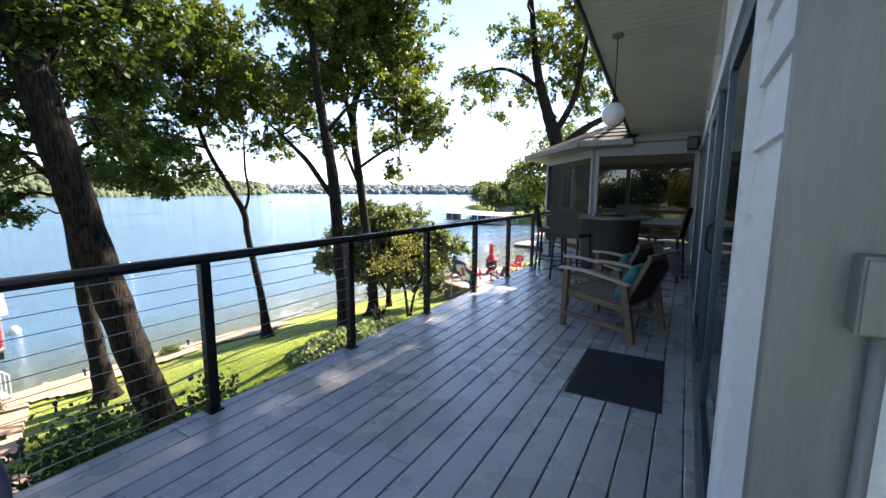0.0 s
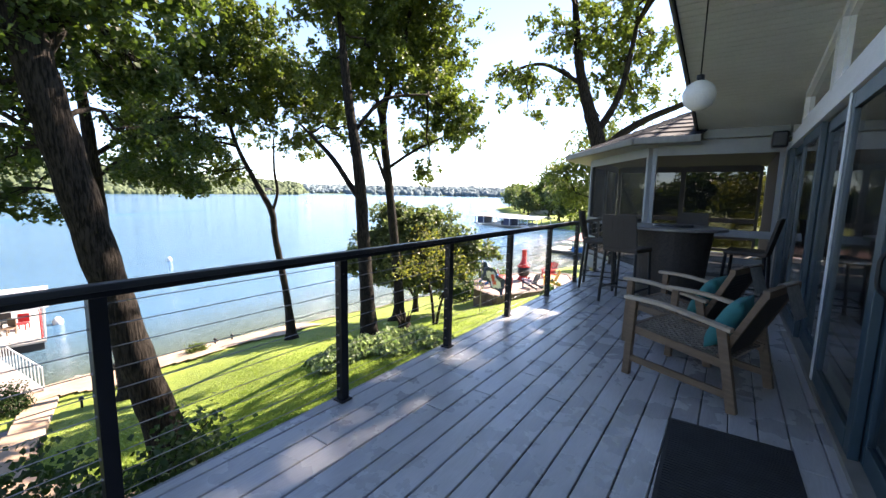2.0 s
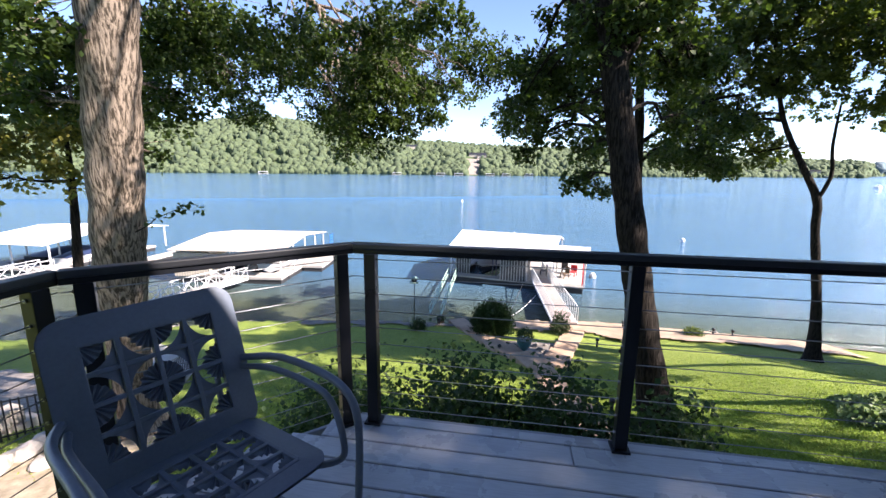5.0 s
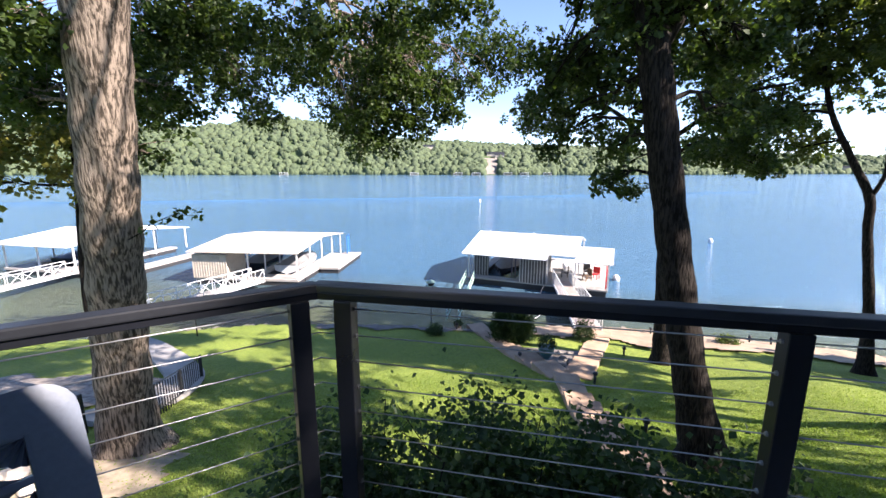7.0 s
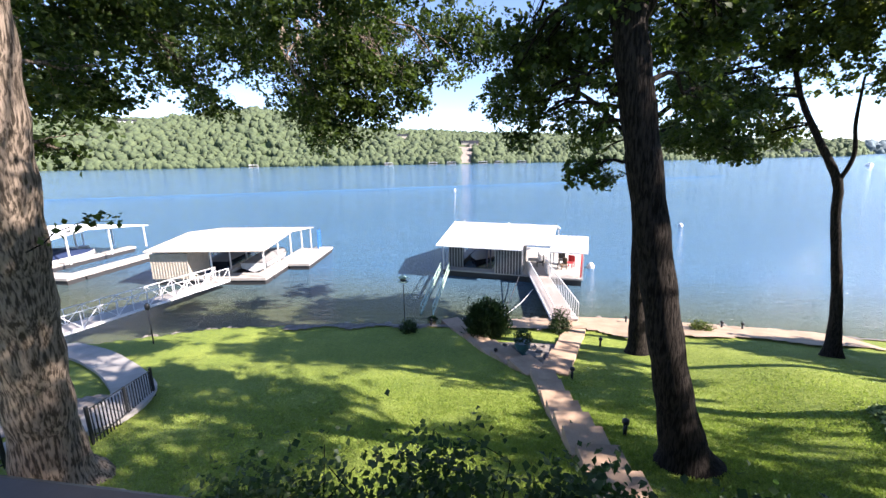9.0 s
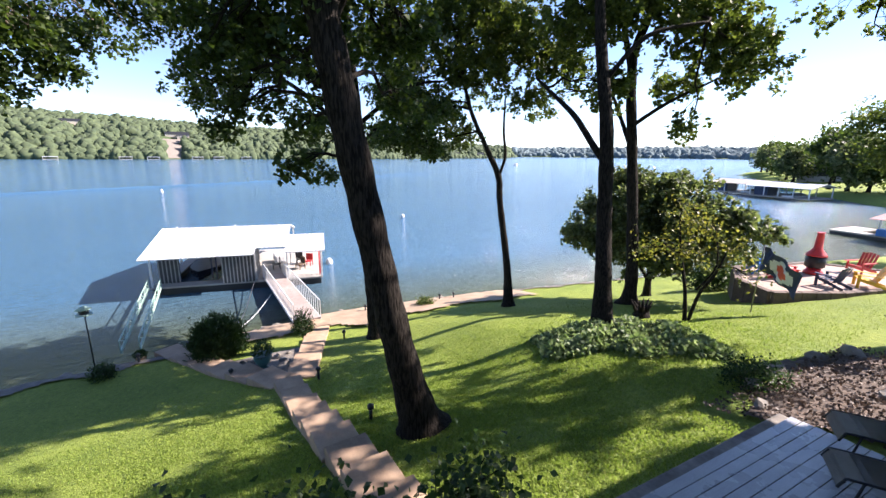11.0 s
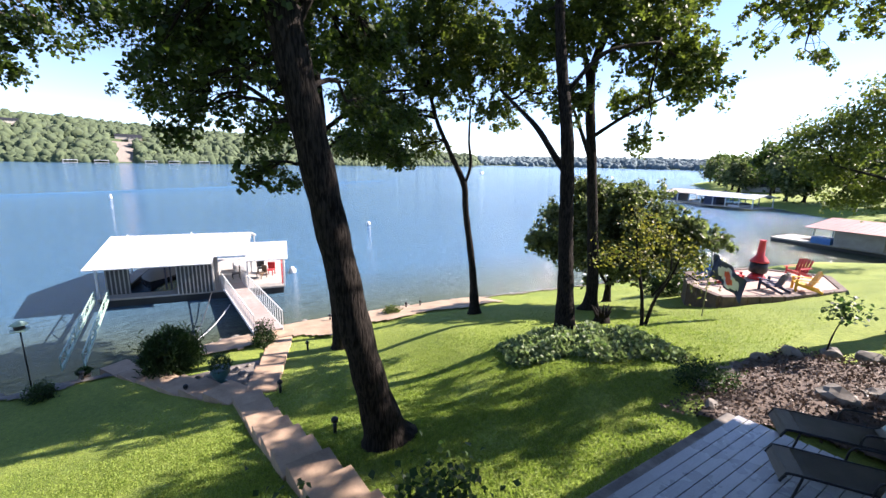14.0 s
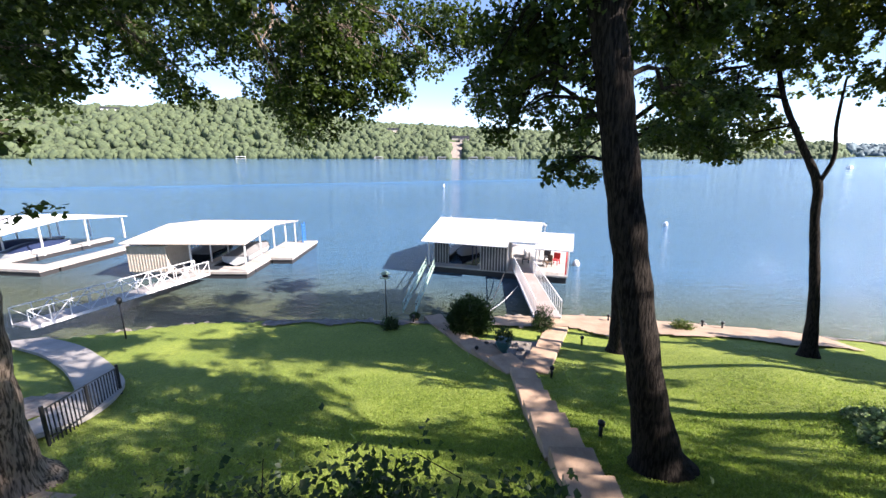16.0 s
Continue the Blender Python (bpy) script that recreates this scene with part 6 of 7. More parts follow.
def ribbed_roof(parent, m, u0, u1, prof, material, pitch=0.3):
    """A metal roof: prof is (v, z) from front to back; standing ribs run down the slope."""
    bm = bmesh.new()
    for (v0, z0), (v1, z1) in zip(prof, prof[1:]):
        vs = [bm.verts.new(m @ Vector(p)) for p in ((u0, v0, z0), (u1, v0, z0), (u1, v1, z1), (u0, v1, z1))]
        lo = [bm.verts.new(m @ Vector((p[0], p[1], p[2] - 0.06))) for p in ((u0, v0, z0), (u1, v0, z0), (u1, v1, z1), (u0, v1, z1))]
        bm.faces.new(vs)
        bm.faces.new(lo[::-1])
        for i in range(4):
            bm.faces.new((vs[i], lo[i], lo[(i + 1) % 4], vs[(i + 1) % 4]))
    part("roof", bm, material, parent)
    bm = bmesh.new()
    n = int((u1 - u0) / pitch)
    for i in range(n + 1):
        u = u0 + (u1 - u0) * i / n
        for a, b in zip(prof, prof[1:]):
            beam(bm, m @ Vector((u, a[0], a[1] + 0.012)), m @ Vector((u, b[0], b[1] + 0.012)), 0.035, 0.03, 0)
    r = part("roof_ribs", bm, material, parent)
    r["kind"] = "stuff"


def slab_box(parent, name, m, u0, u1, v0, v1, z0, z1, material, bevel=0.01):
    bm = bmesh.new()
    box(bm, u0, u1, v0, v1, z0, z1, bevel, m)
    return part(name, bm, material, parent)


def ribbed_box(parent, name, m, u0, u1, v0, v1, z0, z1, material, rib_m=None):
    bm = bmesh.new()
    box(bm, u0, u1, v0, v1, z0, z1, 0, m)
    body = part(name, bm, material, parent)
    bm = bmesh.new()
    n = int((u1 - u0) / 0.22)
    for i in range(n + 1):
        u = u0 + (u1 - u0) * i / n
        box(bm, u - 0.035, u + 0.035, v0 - 0.03, v0 - 0.002, z0, z1, 0, m)
    n = int(abs(v1 - v0) / 0.22)
    for i in range(n + 1):
        v = v0 + (v1 - v0) * i / max(n, 1)
        box(bm, u1 + 0.002, u1 + 0.03, v - 0.035, v + 0.035, z0, z1, 0, m)
    part("ribs", bm, rib_m or material, body)["kind"] = "stuff"
    return body


def boat(label, m, length, beam_w, hull, cover):
    t = empty("motor_boat")
    t.matrix_world = m
    tagged(t, label, "boat")
    bm = bmesh.new()
    rows = []
    for i in range(13):
        f = i / 12
        w = beam_w / 2 * (1 - max(0, (f - 0.55) / 0.45) ** 2.2)
        y = length * (f - 0.5)
        rise = 0.25 * max(0, f - 0.6)
        rows.append([bm.verts.new(p) for p in ((-w, y, 0.55 + rise), (-w * 0.92, y, 0.1 + rise), (0, y, -0.25 + rise * 1.6), (w * 0.92, y, 0.1 + rise), (w, y, 0.55 + rise))])
    for a, b in zip(rows, rows[1:]):
        for k in range(4):
            bm.faces.new((a[k], a[k + 1], b[k + 1], b[k])).smooth = True
    bm.faces.new(rows[0])
    part("hull", bm, hull, t)
    bm = bmesh.new()
    rows = []
    for i in range(9):
        f = i / 8
        w = beam_w / 2 * 0.96 * (1 - max(0, (f - 0.55) / 0.45) ** 2.2)
        y = length * 0.98 * (f - 0.5)
        z = 0.56 + 0.25 * max(0, f - 0.6)
        h = 0.55 * math.sin(math.pi * min(1, max(0, f * 1.05)))
        rows.append([bm.verts.new(p) for p in ((-w, y, z), (-w * 0.55, y, z + h * 0.8), (0, y, z + h), (w * 0.55, y, z + h * 0.8), (w, y, z))])
    for a, b in zip(rows, rows[1:]):
        for k in range(4):
            bm.faces.new((a[k], a[k + 1], b[k + 1], b[k])).smooth = True
    part("cover", bm, cover, t)
    return t


def gangway(name, label, a, b, width, rail_h, n, deck_m, rail_m, planks=True, truss=False):
    t = empty(name)
    tagged(t, label, "gangway")
    a, b = Vector(a), Vector(b)
    d = (b - a)
    side = Vector((-d.y, d.x, 0)).normalized() * width / 2
    if planks:
        cnt = int(d.length / 0.3)
        for i in range(cnt):
            p, q = a + d * (i / cnt), a + d * ((i + 0.95) / cnt)
            bm = bmesh.new()
            beam(bm, p, q, width, 0.05, 0.004)
            part("plank", bm, deck_m, t)
    for s in (-1, 1):
        bm = bmesh.new()
        beam(bm, a + side * s + Vector((0, 0, -0.06)), b + side * s + Vector((0, 0, -0.06)), 0.06, 0.16, 0)
        part("stringer", bm, rail_m, t)
        bm = bmesh.new()
        beam(bm, a + side * s + Vector((0, 0, rail_h)), b + side * s + Vector((0, 0, rail_h)), 0.05, 0.05, 0.01)
        part("handrail", bm, rail_m, t)
        for i in range(n + 1):
            p = a + d * (i / n) + side * s
            bm = bmesh.new()
            beam(bm, p, p + Vector((0, 0, rail_h)), 0.035, 0.035, 0)
            part("baluster", bm, rail_m, t)
            if truss and i < n:
                q = a + d * ((i + 1) / n) + side * s
                bm = bmesh.new()
                lo, hi = (p, q + Vector((0, 0, rail_h))) if i % 2 else (p + Vector((0, 0, rail_h)), q)
                beam(bm, lo, hi, 0.035, 0.035, 0)
                part("brace", bm, rail_m, t)
    return t


# the family dock
m1 = frame_of((-33.5, -2.5), (0.184, 0.983))
d1 = empty("boat_dock")
tagged(d1, "covered boat dock with a white ribbed metal roof", "dock")
for args in ((0, 8.9, 0, 1.0), (0, 0.8, 1.0, 9.6), (3.9, 4.7, 1.0, 9.6), (4.7, 8.9, 1.0, 10.4), (8.9, 11.05, 0.0, 10.6)):
    slab_box(d1, "dock_deck", m1, *args, FLOOR - 0.12, FLOOR, M_CONC)
    slab_box(d1, "float", m1, args[0] + 0.1, args[1] - 0.1, args[2] + 0.1, args[3] - 0.1, WATER - 0.2, FLOOR - 0.125, M_FLOAT)
ribbed_roof(d1, m1, -0.25, 6.6, [(-0.75, -5.42), (4.4, -4.25), (9.8, -5.4)], M_ROOF_METAL)
ribbed_roof(d1, m1, 6.62, 8.75, [(0.3, -5.2), (4.4, -4.26), (9.8, -5.4)], M_ROOF_METAL)
ribbed_roof(d1, m1, 8.6, 11.3, [(-0.6, -5.42), (4.2, -5.05)], M_ROOF_METAL)
for u, v in ((0.1, 0.1), (0.1, 3.2), (0.1, 6.4), (0.1, 9.4), (4.3, 3.5), (4.3, 6.5), (4.3, 9.4), (6.5, 0.4), (8.6, 0.6), (8.6, 4.2), (8.6, 9.4), (11.0, 0.1), (11.0, 3.9)):
    slab_box(d1, "roof_post", m1, u - 0.05, u + 0.05, v - 0.05, v + 0.05, FLOOR, -5.35 + (0.9 if 2 < v < 7 and u < 8.5 else 0.0), M_WHITE)
for u in (0.4, 0.75, 1.1, 1.45):
    slab_box(d1, "lift_post", m1, u - 0.04, u + 0.04, 1.2, 1.28, FLOOR, -5.2, M_NAVY)
for u in (3.5, 3.8):
    slab_box(d1, "lift_post", m1, u - 0.05, u + 0.05, 1.2, 1.3, FLOOR, -5.1, M_NAVY)
ribbed_box(d1, "storage_shed", m1, 4.45, 6.5, -0.05, 2.4, FLOOR, -5.5, M_BAY, M_GREYWALL)
ribbed_box(d1, "front_panel", m1, 0.3, 1.5, 0.95, 1.0, FLOOR, FLOOR + 1.9, M_BAY, M_GREYWALL)
slab_box(d1, "back_wall", m1, 0.3, 4.3, 9.3, 9.36, FLOOR, -5.5, M_BAY)
bt = boat("dark motor boat under a cover in the dock", m1 @ pose(2.4, 5.2, -7.75, 0, 0, 180), 6.6, 2.4, M_BOAT, M_CANVAS)
lad = empty("slide_ladder")
tagged(lad, "red ladder standing on the dock corner", "ladder")
for s in (-0.18, 0.18):
    bm = bmesh.new()
    tube(bm, [m1 @ Vector((10.9 + s * 0.2, 0.6 + s, FLOOR)), m1 @ Vector((10.9 + s * 0.2, 0.6 + s, -5.5))], 0.035, 8)
    part("rail", bm, M_RED, lad)
for i in range(7):
    bm = bmesh.new()
    z = FLOOR + 0.2 + 0.28 * i
    tube(bm, [m1 @ Vector((10.87, 0.42, z)), m1 @ Vector((10.93, 0.78, z))], 0.025, 6)
    part("rung", bm, M_RED, lad)
for k, (u, v, col) in enumerate(((7.6, 3.0, M_DARKMETAL), (9.4, 2.6, M_TEAK), (10.0, 3.4, M_RED), (9.3, 4.2, M_DARKMETAL))):
    c = empty("dock_chair", tuple(m1 @ Vector((u, v, FLOOR))), 30 * k)
    tagged(c, "small outdoor chair on the boat dock", "chair", "chairs on the dock")
    part("seat", boxed(-0.28, 0.28, -0.28, 0.28, 0.36, 0.42, bevel=0.02), col, c)
    part("backrest", boxed(-0.28, 0.28, 0.24, 0.3, 0.43, 0.95, bevel=0.02), col, c)
    for sx in (-0.24, 0.24):
        for sy in (-0.24, 0.24):
            part("leg", boxed(sx - 0.025, sx + 0.025, sy - 0.025, sy + 0.025, 0, 0.36), col, c)
tank = empty("water_tank", tuple(m1 @ Vector((7.7, 5.2, FLOOR))))
tagged(tank, "pale rounded storage bin on the boat dock", "bin")
part("bin", boxed(-0.7, 0.7, -0.5, 0.5, 0, 0.75, bevel=0.2), M_WHITE, tank)
gangway("dock_gangway", "plank gangway with white balustrades to the dock", (-22.4, 5.85, -7.12), (-33.2, 5.1, -7.42), 1.35, 0.95, 22, M_RAMP, M_WHITE)
gangway("dock_strut", "narrow white lattice strut holding the dock off shore", (-22.5, -1.7, -7.15), (-33.3, -2.2, -7.35), 0.7, 0.45, 9, M_RAMP, M_GREENP, planks=False, truss=True)
bm = bmesh.new()
tube(bm, smooth_path([m1 @ Vector((6.4, -0.1, -7.5)), (-26.5, 2.9, -7.75), (-21.3, 2.0, -7.0)], 8), 0.025, 6)
tagged(ob_of("mooring_cable", bm, M_STEEL), "taut steel mooring cable to the shore", "cable")

rope = empty("mooring_line", (-29.0, 4.6, WATER + 0.5))
tagged(rope, "pale mooring line slung from dock to shore", "rope")
bm = bmesh.new()
tube(bm, smooth_path([(0, 0, 0), (3.0, -1.1, -0.12), (6.6, -2.3, 0.35)], 8), 0.02, 6)
part("strand", bm, M_WHITE, rope)
# the pale neighbouring dock
m2 = frame_of((-28.4, -24.7), (-0.12, 0.993))
d2 = empty("boat_dock")
tagged(d2, "covered boat dock with a pale tan roof and walkway", "dock")
for args in ((0.0, 8.9, 0, 1.6), (0.0, 1.0, 1.6, 11.0), (4.2, 5.0, 1.6, 11.0), (7.6, 8.9, 1.6, 11.0), (8.9, 10.8, 4.4, 11.6)):
    slab_box(d2, "dock_deck", m2, *args, FLOOR - 0.2, FLOOR, M_CONC)
    slab_box(d2, "float", m2, args[0] + 0.08, args[1] - 0.08, args[2] + 0.08, args[3] - 0.08, WATER - 0.2, FLOOR - 0.205, M_FLOAT)
ribbed_roof(d2, m2, -0.2, 9.2, [(-0.5, -5.25), (5.2, -4.75), (10.8, -5.3)], M_ROOF_TAN, 0.45)
for u in (0.1, 4.6, 8.8):
    for v in (0.2, 2.9, 5.6, 8.3, 10.8):
        slab_box(d2, "roof_post", m2, u - 0.05, u + 0.05, v - 0.05, v + 0.05, FLOOR, -5.32 + 0.09 * min(v, 10.8 - v), M_WHITE)
ribbed_box(d2, "storage_shed", m2, 0.0, 2.9, -0.1, 2.6, FLOOR, -5.55, M_TANWALL)
boat("covered pale boat in the neighbouring dock", m2 @ pose(6.3, 6.5, -7.75), 6.2, 2.3, M_WHITE, M_CANVAS)
boat("dark boat in the neighbouring dock", m2 @ pose(2.6, 7.0, -7.75), 6.0, 2.3, M_BOAT, M_CANVAS)
bl = empty("dock_slide", tuple(m2 @ Vector((9.6, 11.0, FLOOR))), 10)
tagged(bl, "blue folding ladder on the far dock corner", "ladder")
for i in range(6):
    part("rung", boxed(-0.4, 0.4, -0.05, 0.05, 0.2 + 0.3 * i, 0.28 + 0.3 * i), M_BLUE, bl)
for s in (-0.42, 0.42):
    part("rail", boxed(s - 0.03, s + 0.03, -0.05, 0.05, 0, 2.0), M_BLUE, bl)
gangway("dock_gangway", "white lattice truss gangway to the neighbouring dock", (-17.6, -20.4, -7.1), (-28.6, -18.9, -7.45), 1.3, 0.9, 12, M_CONC, M_WHITE, truss=True)

# the next dock along
m3 = frame_of((-27.6, -44.5), (0.0, 1.0))
d3 = empty("boat_dock")
tagged(d3, "white-roofed boat dock further along the shore", "dock")
for args in ((0, 12.6, 0, 1.6), (0, 1.0, 1.6, 12), (6.0, 7.0, 1.6, 12), (11.2, 12.6, 1.6, 12.5)):
    slab_box(d3, "dock_deck", m3, *args, FLOOR - 0.2, FLOOR, M_CONC)
    slab_box(d3, "float", m3, args[0] + 0.08, args[1] - 0.08, args[2] + 0.08, args[3] - 0.08, WATER - 0.2, FLOOR - 0.205, M_FLOAT)
ribbed_roof(d3, m3, -0.4, 8.4, [(-0.5, -5.25), (6.0, -4.6), (12.6, -5.25)], M_ROOF_METAL, 0.5)
for u in (0.1, 4.0, 8.1):
    for v in (0.2, 4.1, 8.2, 12.2):
        slab_box(d3, "roof_post", m3, u - 0.06, u + 0.06, v - 0.06, v + 0.06, FLOOR, -5.3 + 0.1 * min(v, 12.5 - v), M_WHITE)
boat("boat with a dark cover in the further dock", m3 @ pose(2.4, 6, -7.75), 6.0, 2.4, M_BOAT, M_NAVY)
boat("boat with a pale cover in the further dock", m3 @ pose(5.2, 6, -7.75), 6.0, 2.2, M_WHITE, M_NAVY)
gangway("dock_gangway", "white gangway to the further dock", (-13.6, -34, -7.0), (-27.6, -36.5, -7.45), 1.2, 0.9, 12, M_CONC, M_WHITE, truss=True)

# docks of the cove
m4 = frame_of((-23.0, 70.5), (0.97, -0.1))
d4 = empty("boat_dock")
tagged(d4, "boat dock with a faded red metal roof in the cove", "dock")
for args in ((-2, 18, 0, 1.6), (-2.2, 0.4, 1.6, 6), (8, 9, 1.6, 11), (16.5, 18, 1.6, 11)):
    slab_box(d4, "dock_deck", m4, *args, FLOOR - 0.2, FLOOR, M_CONC)
    slab_box(d4, "float", m4, args[0] + 0.08, args[1] - 0.08, args[2] + 0.08, args[3] - 0.08, WATER - 0.2, FLOOR - 0.205, M_FLOAT)
ribbed_roof(d4, m4, 2.2, 19, [(-1.4, -5.5), (5.5, -4.6), (12, -5.4)], M_ROOF_PINK, 0.6)
for u in (2.6, 8.4, 14, 18.4):
    for v in (0.2, 5.4, 11):
        slab_box(d4, "roof_post", m4, u - 0.07, u + 0.07, v - 0.07, v + 0.07, FLOOR, -5.42 + 0.13 * min(v, 11 - v), M_WHITE)
ribbed_box(d4, "storage_shed", m4, 5.0, 9.4, -0.6, 3, FLOOR, -5.5, M_CONC)
slab_box(d4, "blue_bin", m4, 2.6, 4.6, -0.3, 1.0, FLOOR, FLOOR + 0.8, M_BLUE)
boat("pale boat in the cove dock", m4 @ pose(12, 5, -7.75), 6.5, 2.4, M_WHITE, M_CANVAS)
for k, (ox, oy, L) in enumerate(((-70, 122, 14), (-58, 117, 13))):
    m5 = frame_of((ox, oy), (0.96, -0.1))
    d5 = empty("boat_dock")
    tagged(d5, "distant grey-roofed boat dock below the headland", "dock", "far docks")
    slab_box(d5, "dock_deck", m5, 0, L, 0, 9, FLOOR - 0.3, FLOOR, M_CONC)
    ribbed_roof(d5, m5, -0.6, L + 0.6, [(-0.8, -5.3), (4.5, -4.4), (9.8, -5.3)], M_ROOF_METAL if k else M_CONC, 0.8)
    for u in np.linspace(0.3, L - 0.3, 5):
        for v in (0.2, 8.8):
            slab_box(d5, "roof_post", m5, u - 0.1, u + 0.1, v - 0.1, v + 0.1, FLOOR, -5.3, M_WHITE)
    slab_box(d5, "shed", m5, 1, 4, 0.5, 5, FLOOR, -5.5, M_NAVY)
    boat("covered boat in a far dock", m5 @ pose(L * 0.65, 4, -7.7), 7, 2.6, M_WHITE, M_CANVAS)

# ---- yard things ----
def bollard(x, y):
    t = empty("path_light", (x, y, gz(x, y)))
    tagged(t, "small black bollard light beside the path", "path light", "lights along the path")
    bm = bmesh.new()
    tube(bm, [(0, 0, -0.05), (0, 0, 0.3)], 0.045, 10)
    part("post", bm, M_DARKMETAL, t)
    bm = bmesh.new()
    tube(bm, [(0, 0, 0.3), (0, 0, 0.33), (0, 0, 0.41), (0, 0, 0.45)], [0.05, 0.085, 0.085, 0.03], 12)
    part("lamp_head", bm, M_DARKMETAL, t)


for x, y in ((-18.9, 6.9), (-14.6, 5.0), (-10.0, 5.45), (-17.0, 2.3), (-21.6, 0.6), (-21.5, -3.6), (-22.3, 13.5), (-22.2, 14.4), (-22.6, 9.0), (-21.2, -1.2)):
    bollard(x, y)
fd = empty("bird_feeder", (-21.0, -2.6, gz(-21.0, -2.6)))
tagged(fd, "bird feeder with a hopper on a thin green pole", "bird feeder")
bm = bmesh.new()
tube(bm, [(0, 0, -0.1), (0.02, 0, 2.55)], 0.025, 8)
part("pole", bm, M_DARKMETAL, fd)
bm = bmesh.new()
tube(bm, [(0.02, 0, 2.5), (0.02, 0, 2.54)], 0.28, 10)
part("tray", bm, M_GREENP, fd)
bm = bmesh.new()
tube(bm, [(0.02, 0, 2.55), (0.02, 0, 2.72)], [0.16, 0.16], 8)
part("hopper", bm, M_DARKMETAL, fd)
bm = bmesh.new()
tube(bm, [(0.02, 0, 2.72), (0.02, 0, 2.86)], [0.27, 0.04], 10)
part("lid", bm, M_GREENP, fd)
lp = empty("lamp_post", (-17.2, -14.2, gz(-17.2, -14.2)))
tagged(lp, "thin black lamp post on the lawn by the water", "lamp post")
bm = bmesh.new()
tube(bm, [(0, 0, -0.1), (0, 0, 1.75)], 0.035, 8)
part("pole", bm, M_DARKMETAL, lp)
bm = bmesh.new()
tube(bm, [(0, 0, 1.75), (0, 0, 1.8), (0, 0, 2.0), (0, 0, 2.1)], [0.06, 0.11, 0.13, 0.03], 8)
part("lantern", bm, M_DARKMETAL, lp)


def urn(x, y, s, glaze, plant_h):
    t = empty("plant_urn", (x, y, gz(x, y) + 0.04))
    tagged(t, "glazed planter urn with a clipped dark plant", "planter")
    bm = bmesh.new()
    prof = [(0.14, 0), (0.16, 0.05), (0.1, 0.1), (0.2, 0.22), (0.27, 0.38), (0.25, 0.46), (0.29, 0.5)]
    tube(bm, [(0, 0, z * s) for _, z in prof], [r * s for r, _ in prof], 20)
    part("urn", bm, glaze, t)
    rs_ = np.random.RandomState(int(abs(x * 10)))
    dirs = rs_.normal(size=(700, 3))
    dirs /= np.linalg.norm(dirs, axis=1, keepdims=True)
    dirs[:, 2] = np.abs(dirs[:, 2])
    v, q, tr = leaves_np(rs_, dirs * np.array([0.34, 0.34, plant_h]) * s * (0.6 + 0.4 * rs_.rand(700, 1)) + np.array([0, 0, 0.5 * s]), 0.07, -0.3)
    o = fast_mesh("plant", v, q, tr, M_LEAF_D, t)
    o["kind"] = "stuff"


urn(-17.3, 3.4, 1.25, M_TURQ, 0.45)
urn(-21.6, -1.2, 0.8, M_PATH, 0.3)
def iron_fence(a, b, count, label):
    """Thin bars between two rails, with a stouter post every eleventh."""
    fence = empty("iron_fence", (*a, gz(*a)))
    tagged(fence, label, "fence", "iron fences by the neighbouring walk")
    fa, fb = Vector(a), Vector(b)
    o = Vector((*a, gz(*a)))
    for i in range(count):
        p = fa.lerp(fb, i / (count - 1))
        z = gz(p.x, p.y) - o.z
        u = Vector((p.x, p.y)) - o.xy
        post = i % 11 == 0 or i == count - 1
        thick = 0.03 if post else 0.011
        part("post" if post else "bar", boxed(u.x - thick, u.x + thick, u.y - thick, u.y + thick, z - 0.05, z + (1.0 if post else 0.92)), M_DARKMETAL, fence)
    for dz in (0.12, 0.9):
        bm = bmesh.new()
        beam(bm, (0, 0, dz), (*(fb - fa), gz(*b) - o.z + dz), 0.025, 0.03)
        part("rail", bm, M_DARKMETAL, fence)


iron_fence((-11.6, -8.7), (-8.3, -7.1), 23, "low black iron fence with thin bars by the walk")
iron_fence((-6.9, -7.5), (-4.4, -7.7), 19, "low black iron fence in front of a stone wall")
# weathered stump in the planted bed
zd = gz(-10.9, 16.3)
stump = empty("tree_stump", (-10.9, 16.3, zd))
tagged(stump, "dark jagged tree stump in the planted bed", "stump")
rd = random.Random(9)
bm = bmesh.new()
tube(bm, [(0, 0, -0.1), (0, 0, 0.1), (0.03, 0, 0.35)], [0.42, 0.33, 0.24], 11)
part("base", bm, M_BARK, stump)
for k in range(9):
    a = k * 0.7 + rd.uniform(-0.2, 0.2)
    r = 0.2 + rd.uniform(0, 0.1)
    bm = bmesh.new()
    tube(bm, [(r * 0.6 * math.cos(a), r * 0.6 * math.sin(a), 0.2), (r * math.cos(a), r * math.sin(a), 0.45), (1.6 * r * math.cos(a), 1.6 * r * math.sin(a), 0.6 + rd.uniform(0, 0.3))], [0.09, 0.06, 0.012], 6)
    part("splinter", bm, M_BARK, stump)
# the flag
fp = empty("garden_flag", (-8.6, 19.0, gz(-8.6, 19.0)))
tagged(fp, "navy, white and red flag hanging on a thin pole", "flag")
bm = bmesh.new()
tube(bm, [(0, 0, -0.1), (0.05, 0, 2.45)], 0.02, 8)
part("pole", bm, M_STEEL, fp)
bm = bmesh.new()
nu, nv = 16, 12
g_ = [[bm.verts.new((0.05 + 1.25 * i / nu * 0.92, 0.12 * math.sin(i * 0.9 + j * 0.3), 2.4 - 0.82 * j / nv - 0.75 * (i / nu) ** 1.3)) for j in range(nv + 1)] for i in range(nu + 1)]
